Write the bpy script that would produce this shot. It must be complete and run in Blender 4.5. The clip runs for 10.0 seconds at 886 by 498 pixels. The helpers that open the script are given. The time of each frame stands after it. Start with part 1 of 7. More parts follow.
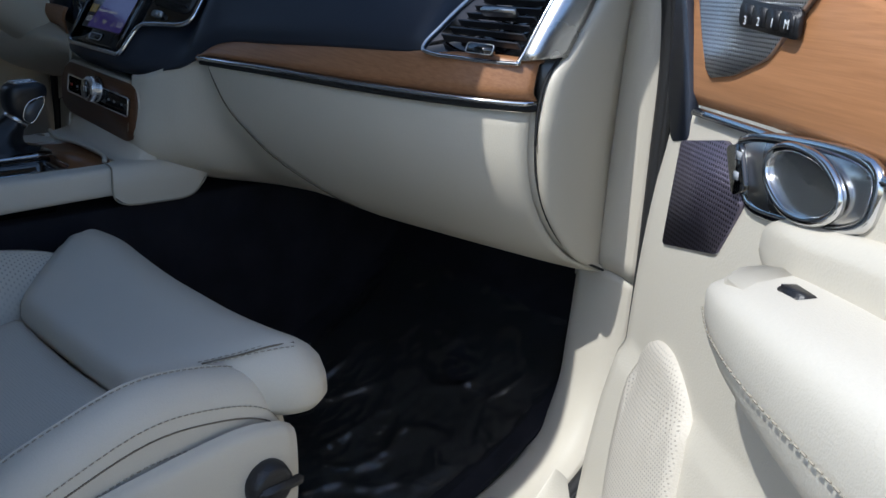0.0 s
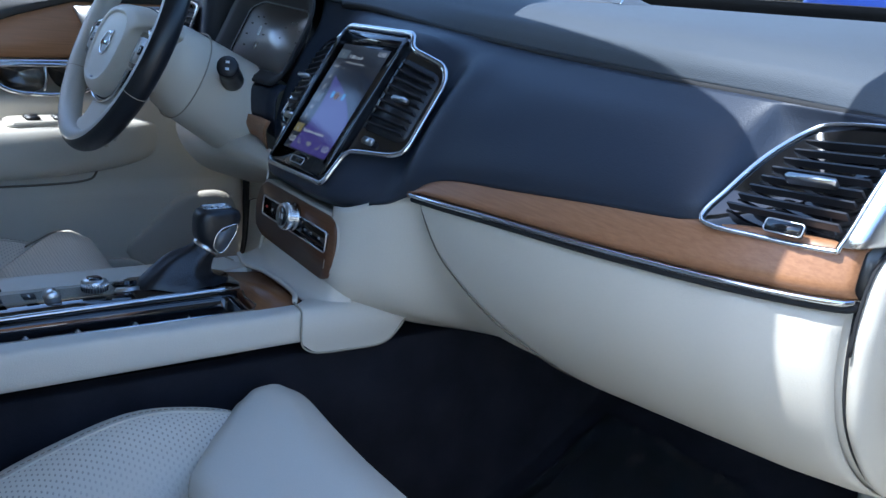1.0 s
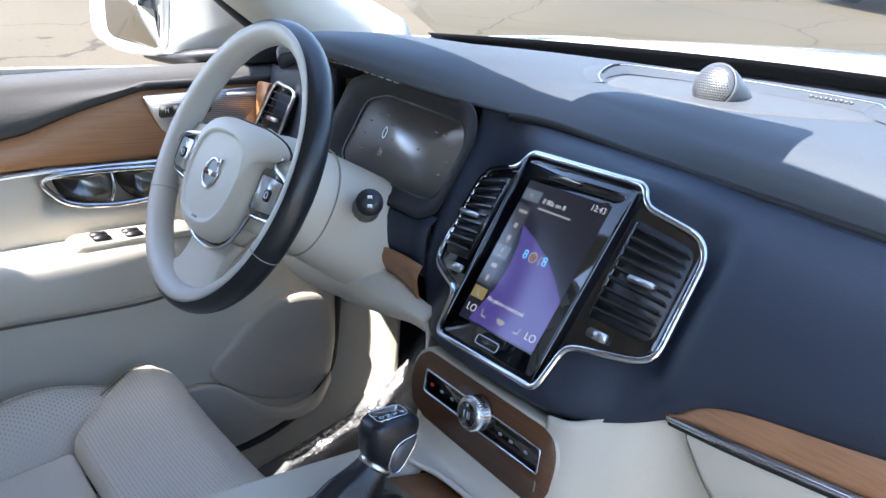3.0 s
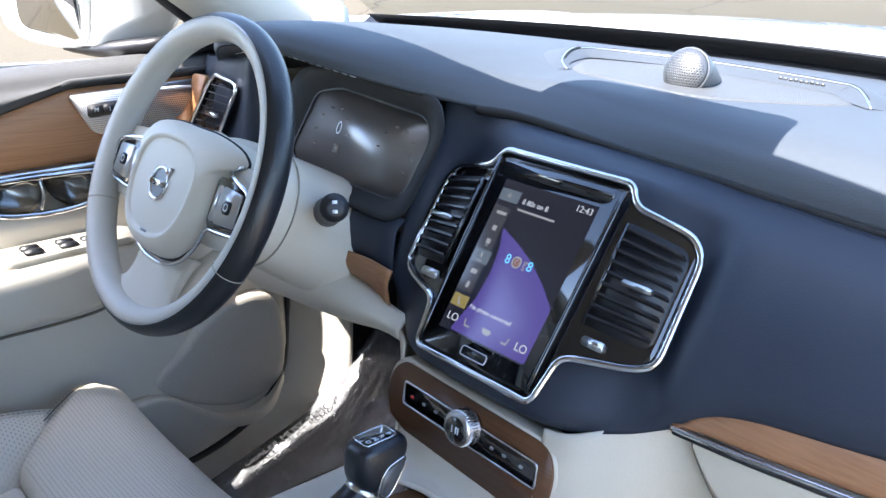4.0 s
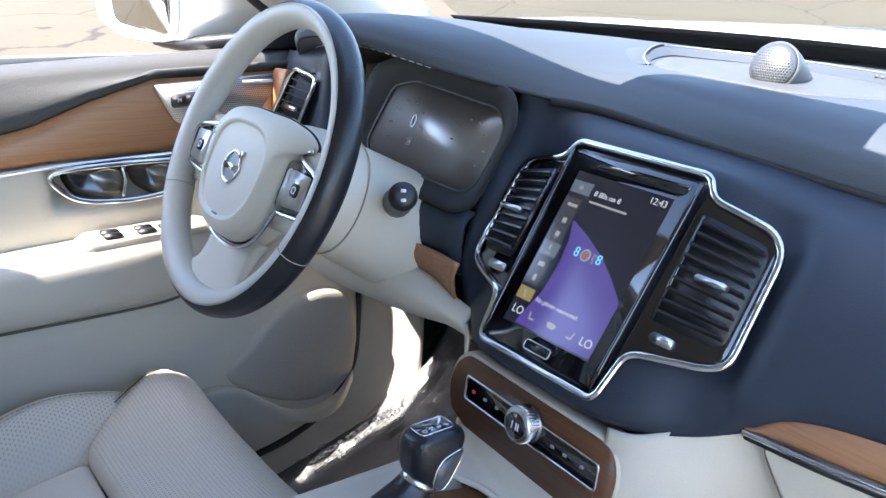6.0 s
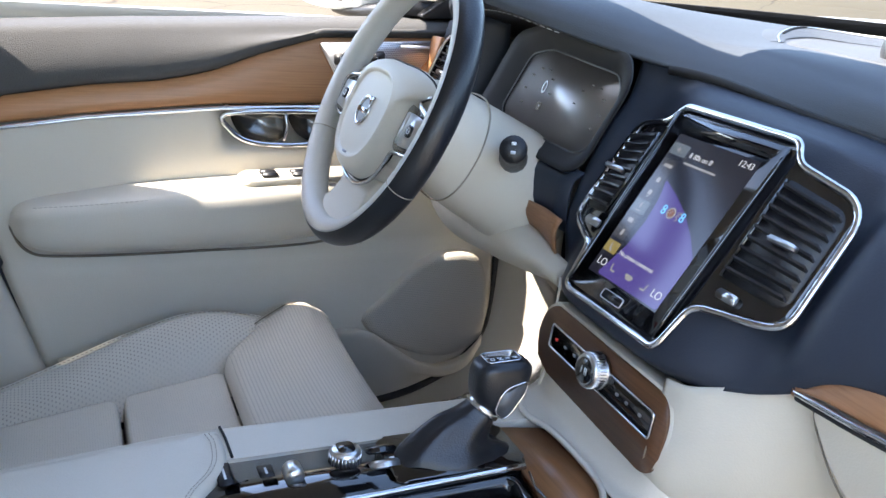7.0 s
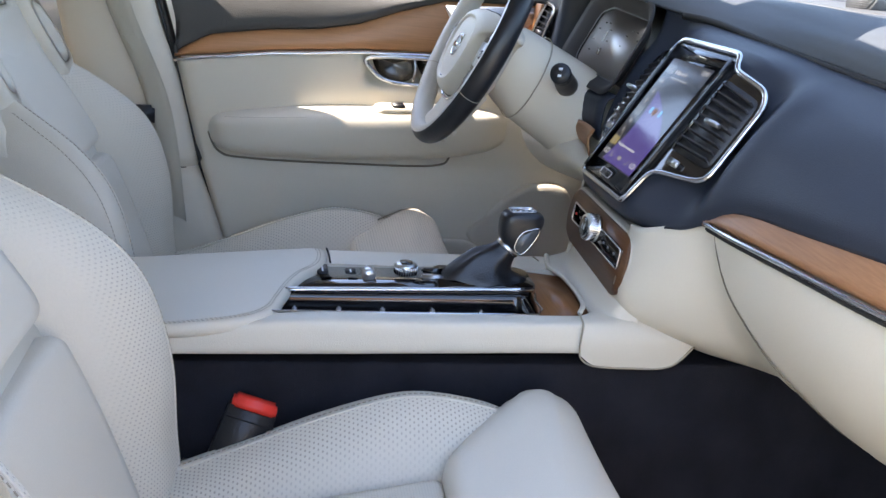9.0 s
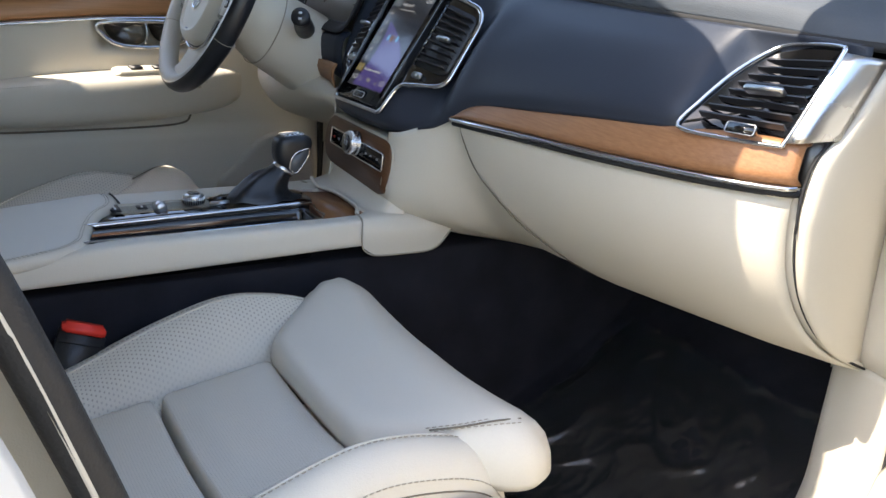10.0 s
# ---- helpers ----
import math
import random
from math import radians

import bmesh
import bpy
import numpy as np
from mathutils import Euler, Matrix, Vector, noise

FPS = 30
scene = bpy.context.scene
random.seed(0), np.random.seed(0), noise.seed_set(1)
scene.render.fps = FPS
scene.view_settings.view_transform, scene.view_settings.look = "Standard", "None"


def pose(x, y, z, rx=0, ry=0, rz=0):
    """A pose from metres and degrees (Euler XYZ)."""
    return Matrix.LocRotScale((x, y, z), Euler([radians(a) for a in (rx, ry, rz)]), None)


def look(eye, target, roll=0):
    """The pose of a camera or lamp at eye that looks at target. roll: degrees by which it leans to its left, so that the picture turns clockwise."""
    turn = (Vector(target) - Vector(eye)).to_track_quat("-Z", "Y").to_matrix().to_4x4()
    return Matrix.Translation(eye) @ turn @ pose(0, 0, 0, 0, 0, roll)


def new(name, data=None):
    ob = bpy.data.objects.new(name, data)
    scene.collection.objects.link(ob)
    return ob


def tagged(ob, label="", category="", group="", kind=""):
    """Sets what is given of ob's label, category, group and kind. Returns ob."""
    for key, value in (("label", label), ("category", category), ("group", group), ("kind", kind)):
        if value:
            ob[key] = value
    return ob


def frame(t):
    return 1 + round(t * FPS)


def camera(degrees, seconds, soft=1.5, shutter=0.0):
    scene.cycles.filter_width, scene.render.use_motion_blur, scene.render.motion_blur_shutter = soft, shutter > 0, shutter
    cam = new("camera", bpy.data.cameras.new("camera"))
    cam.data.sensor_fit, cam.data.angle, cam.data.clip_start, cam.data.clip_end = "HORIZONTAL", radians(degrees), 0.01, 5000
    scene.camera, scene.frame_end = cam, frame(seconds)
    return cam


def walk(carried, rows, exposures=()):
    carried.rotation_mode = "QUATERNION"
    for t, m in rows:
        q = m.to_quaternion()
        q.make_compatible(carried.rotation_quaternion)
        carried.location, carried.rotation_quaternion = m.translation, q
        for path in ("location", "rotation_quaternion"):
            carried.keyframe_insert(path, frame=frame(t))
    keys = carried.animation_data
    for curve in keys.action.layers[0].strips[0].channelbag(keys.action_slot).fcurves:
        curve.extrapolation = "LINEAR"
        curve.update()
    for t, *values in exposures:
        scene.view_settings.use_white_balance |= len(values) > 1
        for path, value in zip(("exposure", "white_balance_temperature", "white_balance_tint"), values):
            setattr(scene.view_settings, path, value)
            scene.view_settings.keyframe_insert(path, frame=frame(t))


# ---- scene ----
cam = camera(52.5, 10.0)
PATH = [
    (0, (1.382, -0.777, 0.809), (0.095, 0.605, 0.148), 4.0),
    (0.2, (1.334, -0.755, 0.806), (0.021, 0.618, 0.179), 4.8),
    (0.5, (1.264, -0.706, 0.802), (-0.147, 0.6, 0.25), 4.7),
    (1, (1.132, -0.686, 0.853), (-0.423, 0.455, 0.324), 5.0),
    (1.5, (0.965, -0.691, 0.918), (-0.647, 0.368, 0.388), 4.5),
    (2, (0.844, -0.712, 0.965), (-0.808, 0.291, 0.45), 4.1),
    (2.5, (0.756, -0.715, 0.991), (-0.852, 0.343, 0.45), 4.1),
    (3, (0.685, -0.711, 1.014), (-0.832, 0.443, 0.408), 3.5),
    (4.5, (0.566, -0.725, 1.041), (-0.774, 0.592, 0.357), 2.2),
    (5, (0.556, -0.722, 1.033), (-0.766, 0.612, 0.345), 2.1),
    (5.5, (0.56, -0.72, 1.031), (-0.795, 0.583, 0.347), 1.8),
    (5.7, (0.571, -0.714, 1.017), (-0.846, 0.536, 0.359), 2.0),
    (6.8, (0.695, -0.65, 0.97), (-1.0, 0.195, 0.326), 4.8),
    (7, (0.724, -0.637, 0.955), (-1.009, 0.128, 0.314), 4.9),
    (7.5, (0.818, -0.603, 0.947), (-0.988, -0.038, 0.301), 5.1),
    (8, (0.926, -0.582, 0.926), (-0.928, -0.191, 0.285), 5.1),
    (8.5, (1.053, -0.563, 0.91), (-0.814, -0.25, 0.266), 5.2),
    (9, (1.177, -0.581, 0.906), (-0.681, -0.209, 0.266), 5.5),
    (9.5, (1.27, -0.644, 0.882), (-0.52, 0.013, 0.279), 5.5),
    (10, (1.353, -0.761, 0.847), (-0.274, 0.224, 0.227), 3.4),
]
LOOKS = [(0.0, 0.9, 5850, 8), (0.5, 1.4, 5500, 10), (1.0, 2.2, 5300, 8), (1.5, 3.05, 5900, 10), (2.0, 3.1, 6500, 13), (3.0, 3.2, 6200, 13), (4.5, 3.45, 6200, 13), (5.5, 3.45, 6200, 13), (7.5, 3.4, 6800, 13), (9.0, 3.25, 7000, 15), (9.5, 3.1, 7100, 15), (10.0, 2.6, 7100, 12)]
walk(cam, [(t, look(eye, target, roll)) for t, eye, target, roll in PATH], LOOKS)


# ---- light ----
SUN_DIR = Vector((0.045, 0.59, -0.80)).normalized()
world = bpy.data.worlds.new("sky")
scene.world = world
world.use_nodes = True
wn = world.node_tree
sky = wn.nodes.new("ShaderNodeTexSky")
sky.sky_type = "NISHITA"
sky.sun_disc = False
sky.sun_elevation = math.asin(-SUN_DIR.z)
sky.sun_rotation = math.atan2(-SUN_DIR.x, -SUN_DIR.y)
wn.links.new(sky.outputs[0], wn.nodes["Background"].inputs[0])
wn.nodes["Background"].inputs[1].default_value = 0.115
sun_data = bpy.data.lights.new("sun", "SUN")
sun_data.energy, sun_data.angle, sun_data.color = 2.25, radians(0.53), (1.0, 0.95, 0.87)
sun = new("sun", sun_data)
sun.matrix_world = look((0, -6, 9), Vector((0, -6, 9)) + SUN_DIR)


# ---- materials ----
def material(name, rgb, rough=0.5, metal=0.0, bump=0.0, scale=200.0, vary=0.08, vary_scale=3.0, coat=0.0, spec=0.5, dirt=0.0):
    """A surface with fine grain relief and slow variation of its colour and gloss."""
    m = bpy.data.materials.new(name)
    m.use_nodes = True
    n, l = m.node_tree.nodes, m.node_tree.links
    b = n["Principled BSDF"]
    b.inputs["Roughness"].default_value = rough
    b.inputs["Metallic"].default_value = metal
    b.inputs["Coat Weight"].default_value = coat
    b.inputs["Coat Roughness"].default_value = 0.06
    b.inputs["Specular IOR Level"].default_value = spec
    co = n.new("ShaderNodeTexCoord")
    slow = n.new("ShaderNodeTexNoise")
    slow.inputs["Scale"].default_value, slow.inputs["Detail"].default_value = vary_scale, 5.0
    l.new(co.outputs["Object"], slow.inputs["Vector"])
    fine = n.new("ShaderNodeTexNoise")
    fine.inputs["Scale"].default_value, fine.inputs["Detail"].default_value = scale, 3.0
    l.new(co.outputs["Object"], fine.inputs["Vector"])
    add = n.new("ShaderNodeMath")
    add.operation = "MULTIPLY_ADD"
    l.new(fine.outputs["Fac"], add.inputs[0])
    add.inputs[1].default_value = 0.4
    l.new(slow.outputs["Fac"], add.inputs[2])
    mix = n.new("ShaderNodeMix")
    mix.data_type = "RGBA"
    mix.inputs["A"].default_value = (*[c * (1 - vary) for c in rgb], 1)
    mix.inputs["B"].default_value = (*[min(1, c * (1 + vary)) for c in rgb], 1)
    ramp = n.new("ShaderNodeMapRange")
    ramp.inputs["From Min"].default_value, ramp.inputs["From Max"].default_value = 0.4, 1.0
    l.new(add.outputs[0], ramp.inputs["Value"])
    l.new(ramp.outputs["Result"], mix.inputs["Factor"])
    l.new(mix.outputs["Result"], b.inputs["Base Color"])
    rr = n.new("ShaderNodeMapRange")
    rr.inputs["To Min"].default_value, rr.inputs["To Max"].default_value = max(0.02, rough - 0.06), min(1, rough + 0.06)
    l.new(slow.outputs["Fac"], rr.inputs["Value"])
    l.new(rr.outputs["Result"], b.inputs["Roughness"])
    if bump:
        vor = n.new("ShaderNodeTexVoronoi")
        vor.inputs["Scale"].default_value = scale * 1.6
        l.new(co.outputs["Object"], vor.inputs["Vector"])
        sm = n.new("ShaderNodeMath")
        l.new(vor.outputs["Distance"], sm.inputs[0])
        l.new(fine.outputs["Fac"], sm.inputs[1])
        bp = n.new("ShaderNodeBump")
        bp.inputs["Strength"].default_value, bp.inputs["Distance"].default_value = bump, 0.0012
        l.new(sm.outputs[0], bp.inputs["Height"])
        l.new(bp.outputs["Normal"], b.inputs["Normal"])
    return m


def dotted(name, rgb, axes, pitch, radius, rough=0.5, dark=0.12, metal=0.0, stagger=True):
    """Leather or sheet metal with rows of small punched holes; axes: the two object axes of the rows."""
    m = material(name, rgb, rough, metal, 0.25, 260, 0.05)
    n, l = m.node_tree.nodes, m.node_tree.links
    b = n["Principled BSDF"]
    co = n.new("ShaderNodeTexCoord")
    sep = n.new("ShaderNodeSeparateXYZ")
    l.new(co.outputs["Object"], sep.inputs[0])

    def math_node(op, a, v=None):
        k = n.new("ShaderNodeMath")
        k.operation = op
        l.new(a, k.inputs[0])
        if isinstance(v, (int, float)):
            k.inputs[1].default_value = v
        elif v is not None:
            l.new(v, k.inputs[1])
        return k.outputs[0]
    u = math_node("DIVIDE", sep.outputs["XYZ".index(axes[0])], pitch)
    v = math_node("DIVIDE", sep.outputs["XYZ".index(axes[1])], pitch)
    if stagger:
        row = math_node("MULTIPLY", math_node("FLOORED_MODULO", math_node("FLOOR", v), 2.0), 0.5)
        u = math_node("ADD", u, row)
    du = math_node("SUBTRACT", math_node("FRACT", u), 0.5)
    dv = math_node("SUBTRACT", math_node("FRACT", v), 0.5)
    d = math_node("SQRT", math_node("ADD", math_node("MULTIPLY", du, du), math_node("MULTIPLY", dv, dv)))
    mr = n.new("ShaderNodeMapRange")
    mr.inputs["From Min"].default_value, mr.inputs["From Max"].default_value = radius * 0.75, radius * 1.25
    l.new(d, mr.inputs["Value"])
    nz = n.new("ShaderNodeSeparateXYZ")
    l.new(co.outputs["Normal"], nz.inputs[0])
    third = [a for a in "XYZ" if a not in axes][0]
    facing = n.new("ShaderNodeMapRange")
    facing.inputs["From Min"].default_value, facing.inputs["From Max"].default_value = 0.72, 0.5
    l.new(math_node("ABSOLUTE", nz.outputs["XYZ".index(third)]), facing.inputs["Value"])
    mask = math_node("MAXIMUM", mr.outputs["Result"], facing.outputs["Result"])
    old = b.inputs["Base Color"].links[0].from_socket
    mix = n.new("ShaderNodeMix")
    mix.data_type = "RGBA"
    mix.inputs["A"].default_value = (*[c * dark for c in rgb], 1)
    l.new(old, mix.inputs["B"])
    l.new(mask, mix.inputs["Factor"])
    l.new(mix.outputs["Result"], b.inputs["Base Color"])
    bp = n.new("ShaderNodeBump")
    bp.inputs["Strength"].default_value, bp.inputs["Distance"].default_value = 0.5, 0.0008
    l.new(mask, bp.inputs["Height"])
    l.new(b.inputs["Normal"].links[0].from_socket, bp.inputs["Normal"])
    l.new(bp.outputs["Normal"], b.inputs["Normal"])
    return m


def wooden(name, light, dark, axis, rough=0.38):
    """Straight-grained veneer: thin dark lines drawn out along one axis."""
    m = material(name, light, rough, 0, 0.0, 200, 0.05)
    n, l = m.node_tree.nodes, m.node_tree.links
    b = n["Principled BSDF"]
    co = n.new("ShaderNodeTexCoord")
    mp = n.new("ShaderNodeMapping")
    mp.inputs["Scale"].default_value = [5 if a == axis else 220 for a in "XYZ"]
    l.new(co.outputs["Object"], mp.inputs["Vector"])
    ns = n.new("ShaderNodeTexNoise")
    ns.inputs["Scale"].default_value, ns.inputs["Detail"].default_value, ns.inputs["Roughness"].default_value = 1.6, 6.0, 0.65
    l.new(mp.outputs[0], ns.inputs["Vector"])
    cr_ = n.new("ShaderNodeValToRGB")
    cr_.color_ramp.elements[0].position, cr_.color_ramp.elements[1].position = 0.32, 0.62
    cr_.color_ramp.elements[0].color, cr_.color_ramp.elements[1].color = (*dark, 1), (*light, 1)
    l.new(ns.outputs["Fac"], cr_.inputs["Fac"])
    l.new(cr_.outputs["Color"], b.inputs["Base Color"])
    bp = n.new("ShaderNodeBump")
    bp.inputs["Strength"].default_value, bp.inputs["Distance"].default_value = 0.15, 0.0006
    l.new(ns.outputs["Fac"], bp.inputs["Height"])
    l.new(bp.outputs["Normal"], b.inputs["Normal"])
    return m


def glowing(name, rgb, strength):
    m = bpy.data.materials.new(name)
    m.use_nodes = True
    b = m.node_tree.nodes["Principled BSDF"]
    b.inputs["Base Color"].default_value = (0.01, 0.01, 0.012, 1)
    b.inputs["Roughness"].default_value = 0.15
    b.inputs["Emission Color"].default_value = (*rgb, 1)
    b.inputs["Emission Strength"].default_value = strength
    return m


def clear(name, tint=(1, 1, 1), rough=0.0, ior=1.45, solid=0.0):
    """Thin clear sheet: mostly see-through, with a glossy film of Fresnel strength and a share of milky haze."""
    m = bpy.data.materials.new(name)
    m.use_nodes = True
    n, l = m.node_tree.nodes, m.node_tree.links
    out = n["Material Output"]
    tr = n.new("ShaderNodeBsdfTransparent")
    tr.inputs[0].default_value = (*tint, 1)
    gl = n.new("ShaderNodeBsdfGlossy")
    gl.inputs["Roughness"].default_value = rough
    fr = n.new("ShaderNodeFresnel")
    fr.inputs["IOR"].default_value = ior
    haze = n.new("ShaderNodeBsdfDiffuse")
    haze.inputs[0].default_value = (0.8, 0.8, 0.8, 1)
    dusty = n.new("ShaderNodeMixShader")
    dusty.inputs[0].default_value = solid
    l.new(tr.outputs[0], dusty.inputs[1])
    l.new(haze.outputs[0], dusty.inputs[2])
    mx = n.new("ShaderNodeMixShader")
    l.new(fr.outputs[0], mx.inputs[0])
    l.new(dusty.outputs[0], mx.inputs[1])
    l.new(gl.outputs[0], mx.inputs[2])
    l.new(mx.outputs[0], out.inputs["Surface"])
    return m


BLOND = (0.60, 0.555, 0.47)
LEATHER = material("blond_leather", BLOND, 0.48, 0, 0.16, 420, 0.05)
PERF_FLAT = dotted("perforated_leather_flat", BLOND, "XY", 0.0052, 0.20, 0.5, 0.55)
PERF_UP = dotted("perforated_leather_upright", BLOND, "XZ", 0.0046, 0.18, 0.5, 0.60)
PERF_FINE = dotted("finely_perforated_leather", BLOND, "XY", 0.0034, 0.16, 0.5, 0.72)
# Blond rim leather, darkened in its colour to stand in for shade.
RIM_BLOND = material("shade_toned_rim_leather", (0.50, 0.475, 0.42), 0.46, 0, 0.16, 420, 0.07)
VINYL = material("blond_vinyl", (0.60, 0.55, 0.455), 0.5, 0, 0.13, 320, 0.03)
PLASTIC = material("blond_plastic", (0.58, 0.53, 0.44), 0.55, 0, 0.14, 420, 0.03)
GROOVE = material("sewn_groove", (0.17, 0.145, 0.11), 0.85, 0, 0.3, 900, 0.15)
SEAM = material("beige_thread", (0.36, 0.32, 0.25), 0.8, 0, 0.3, 900, 0.15)
GAP = material("dark_joint", (0.012, 0.012, 0.013), 0.8)
CHARCOAL = material("charcoal_soft_plastic", (0.028, 0.034, 0.048), 0.44, 0, 0.14, 420, 0.08)
CHARCOAL_TOP = material("charcoal_grained_leather", (0.060, 0.069, 0.081), 0.60, 0, 0.22, 520, 0.12)
CHARCOAL_PAD = material("charcoal_leather", (0.084, 0.082, 0.079), 0.6, 0, 0.5, 420, 0.16)
for m_, s_ in ((CHARCOAL_TOP, 0.25), (CHARCOAL, 0.3), (CHARCOAL_PAD, 0.12)):
    m_.node_tree.nodes["Principled BSDF"].inputs["Specular IOR Level"].default_value = s_
RIMBLACK = material("black_rim_leather", (0.012, 0.013, 0.016), 0.33, 0, 0.15, 300, 0.1)
SLAT = material("black_slat", (0.022, 0.022, 0.025), 0.30, 0, 0.1, 300, 0.1)
BLACK = material("black_plastic", (0.012, 0.012, 0.014), 0.4, 0, 0.2, 300, 0.1)
GLOSS = material("piano_black", (0.006, 0.006, 0.007), 0.08, 0, 0, 300, 0.1, coat=1.0)
CHROME = material("bright_chrome", (0.62, 0.63, 0.65), 0.14, 1.0, 0, 300, 0.02)
SATIN = material("satin_metal", (0.62, 0.62, 0.62), 0.28, 1.0, 0.05, 500, 0.03)
MESHY = dotted("drilled_aluminium", (0.55, 0.56, 0.58), "YZ", 0.0032, 0.28, 0.35, 0.1, 0.9)
MESHD = dotted("dark_drilled_metal", (0.17, 0.15, 0.20), "YZ", 0.0040, 0.30, 0.4, 0.1, 0.7)
MESH_TOP = dotted("drilled_charcoal_cover", (0.080, 0.083, 0.085), "XY", 0.0030, 0.24, 0.6, 0.45)
MESHX = dotted("drilled_aluminium_front", (0.12, 0.124, 0.13), "XZ", 0.0030, 0.28, 0.4, 0.15, 0.6)
DARKMETAL = material("dark_satin_metal", (0.26, 0.25, 0.23), 0.24, 1.0, 0.05, 400, 0.04)
GREYMETAL = material("grey_painted_metal", (0.13, 0.135, 0.14), 0.42, 0.5, 0.1, 300, 0.04)
SPEAKER_BLOND = dotted("blond_speaker_cloth", (0.55, 0.50, 0.42), "YZ", 0.0036, 0.20, 0.6, 0.6)
WOOD_X = wooden("walnut_across", (0.34, 0.162, 0.074), (0.25, 0.114, 0.050), "X")
WOOD_Y = wooden("walnut_along", (0.47, 0.225, 0.100), (0.37, 0.170, 0.072), "Y")
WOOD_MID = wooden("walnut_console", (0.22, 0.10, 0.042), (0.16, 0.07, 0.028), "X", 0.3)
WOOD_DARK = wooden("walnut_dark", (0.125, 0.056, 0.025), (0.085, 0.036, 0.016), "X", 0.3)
CARPET = material("charcoal_carpet", (0.025, 0.025, 0.031), 0.95, 0, 1.0, 700, 0.35, 14, spec=0.1)
RUBBER = material("black_rubber", (0.016, 0.016, 0.017), 0.6, 0, 0.3, 200, 0.1)
PAINT = material("white_car_paint", (0.66, 0.66, 0.63), 0.3, 0, 0, 100, 0.01, coat=1.0)
HEADLINER = material("blond_headliner_cloth", (0.56, 0.53, 0.46), 0.9, 0, 0.6, 600, 0.05)
RED = material("red_plastic", (0.75, 0.04, 0.025), 0.4, 0, 0.1, 300, 0.05)
ICON = material("pale_print", (0.75, 0.77, 0.80), 0.6)
ICON_DIM = material("grey_print", (0.30, 0.31, 0.33), 0.6)
ICON_DARK = material("dark_print", (0.02, 0.02, 0.022), 0.6)
WEBBING = material("beige_webbing", (0.52, 0.48, 0.39), 0.8, 0, 0.8, 900, 0.1)
DOOR_MIRROR = material("dimmed_mirror_glass", (0.50, 0.50, 0.49), 0.02, 1.0, 0, 50, 0.0)
MIRROR = material("mirror_glass", (0.85, 0.87, 0.88), 0.02, 1.0, 0, 50, 0.0)
PRIVACY = clear("privacy_glass", (0.10, 0.10, 0.10))
GLASS = clear("clear_glass", (0.80, 0.83, 0.81))
FILM = clear("clear_plastic_film", (0.86, 0.86, 0.86), 0.20, 1.6, 0.02)
ASPHALT = material("sunbleached_asphalt", (0.090, 0.074, 0.049), 0.9, 0, 1.0, 30, 0.22, 0.25, spec=0.2)


def cracked(m, rgb):
    """Dark wandering cracks and tar lines across a paved surface."""
    n, l = m.node_tree.nodes, m.node_tree.links
    b = n["Principled BSDF"]
    co = n.new("ShaderNodeTexCoord")
    ns = n.new("ShaderNodeTexNoise")
    ns.inputs["Scale"].default_value, ns.inputs["Detail"].default_value = 1.2, 6.0
    l.new(co.outputs["Object"], ns.inputs["Vector"])
    mixv = n.new("ShaderNodeMix")
    mixv.data_type = "VECTOR"
    mixv.inputs["Factor"].default_value = 0.35
    l.new(co.outputs["Object"], mixv.inputs["A"])
    l.new(ns.outputs["Color"], mixv.inputs["B"])
    vo = n.new("ShaderNodeTexVoronoi")
    vo.feature = "DISTANCE_TO_EDGE"
    vo.inputs["Scale"].default_value = 0.55
    l.new(mixv.outputs["Result"], vo.inputs["Vector"])
    mr = n.new("ShaderNodeMapRange")
    mr.inputs["From Min"].default_value, mr.inputs["From Max"].default_value = 0.001, 0.006
    l.new(vo.outputs["Distance"], mr.inputs["Value"])
    old = b.inputs["Base Color"].links[0].from_socket
    mx = n.new("ShaderNodeMix")
    mx.data_type = "RGBA"
    mx.inputs["A"].default_value = (*rgb, 1)
    l.new(old, mx.inputs["B"])
    l.new(mr.outputs["Result"], mx.inputs["Factor"])
    l.new(mx.outputs["Result"], b.inputs["Base Color"])


cracked(ASPHALT, (0.050, 0.040, 0.028))
CONCRETE = material("pale_concrete", (0.19, 0.155, 0.115), 0.9, 0, 0.7, 40, 0.1, 2)
GRAVEL = material("tan_gravel", (0.19, 0.13, 0.08), 0.95, 0, 1.0, 12, 0.35, 6)
SILVER = material("silver_car_paint", (0.42, 0.42, 0.42), 0.3, 0.6, 0, 100, 0.02, coat=1.0)
BLUE = material("blue_car_paint", (0.015, 0.05, 0.32), 0.3, 0.2, 0, 100, 0.02, coat=1.0)
DARKGLASS = material("tinted_glass", (0.01, 0.012, 0.014), 0.05, 0, 0, 50, 0.02)
LEAF = material("dry_leaf", (0.10, 0.085, 0.05), 0.8, 0, 0, 60, 0.3, 8)
BARK = material("grey_bark", (0.14, 0.10, 0.07), 0.9, 0, 0.8, 60, 0.2)

# ---- mesh tools ----
PLACED = {}


def thing(name, label, category, at=(0, 0, 0), turn=(0, 0, 0), kind="", group=""):
    """A top-level thing: an Empty at its base that carries the parts."""
    ob = new(name)
    ob.empty_display_size = 0.05
    ob.matrix_basis = pose(*at, *turn)
    PLACED[ob] = pose(*at, *turn)
    return tagged(ob, label, category, group, kind)


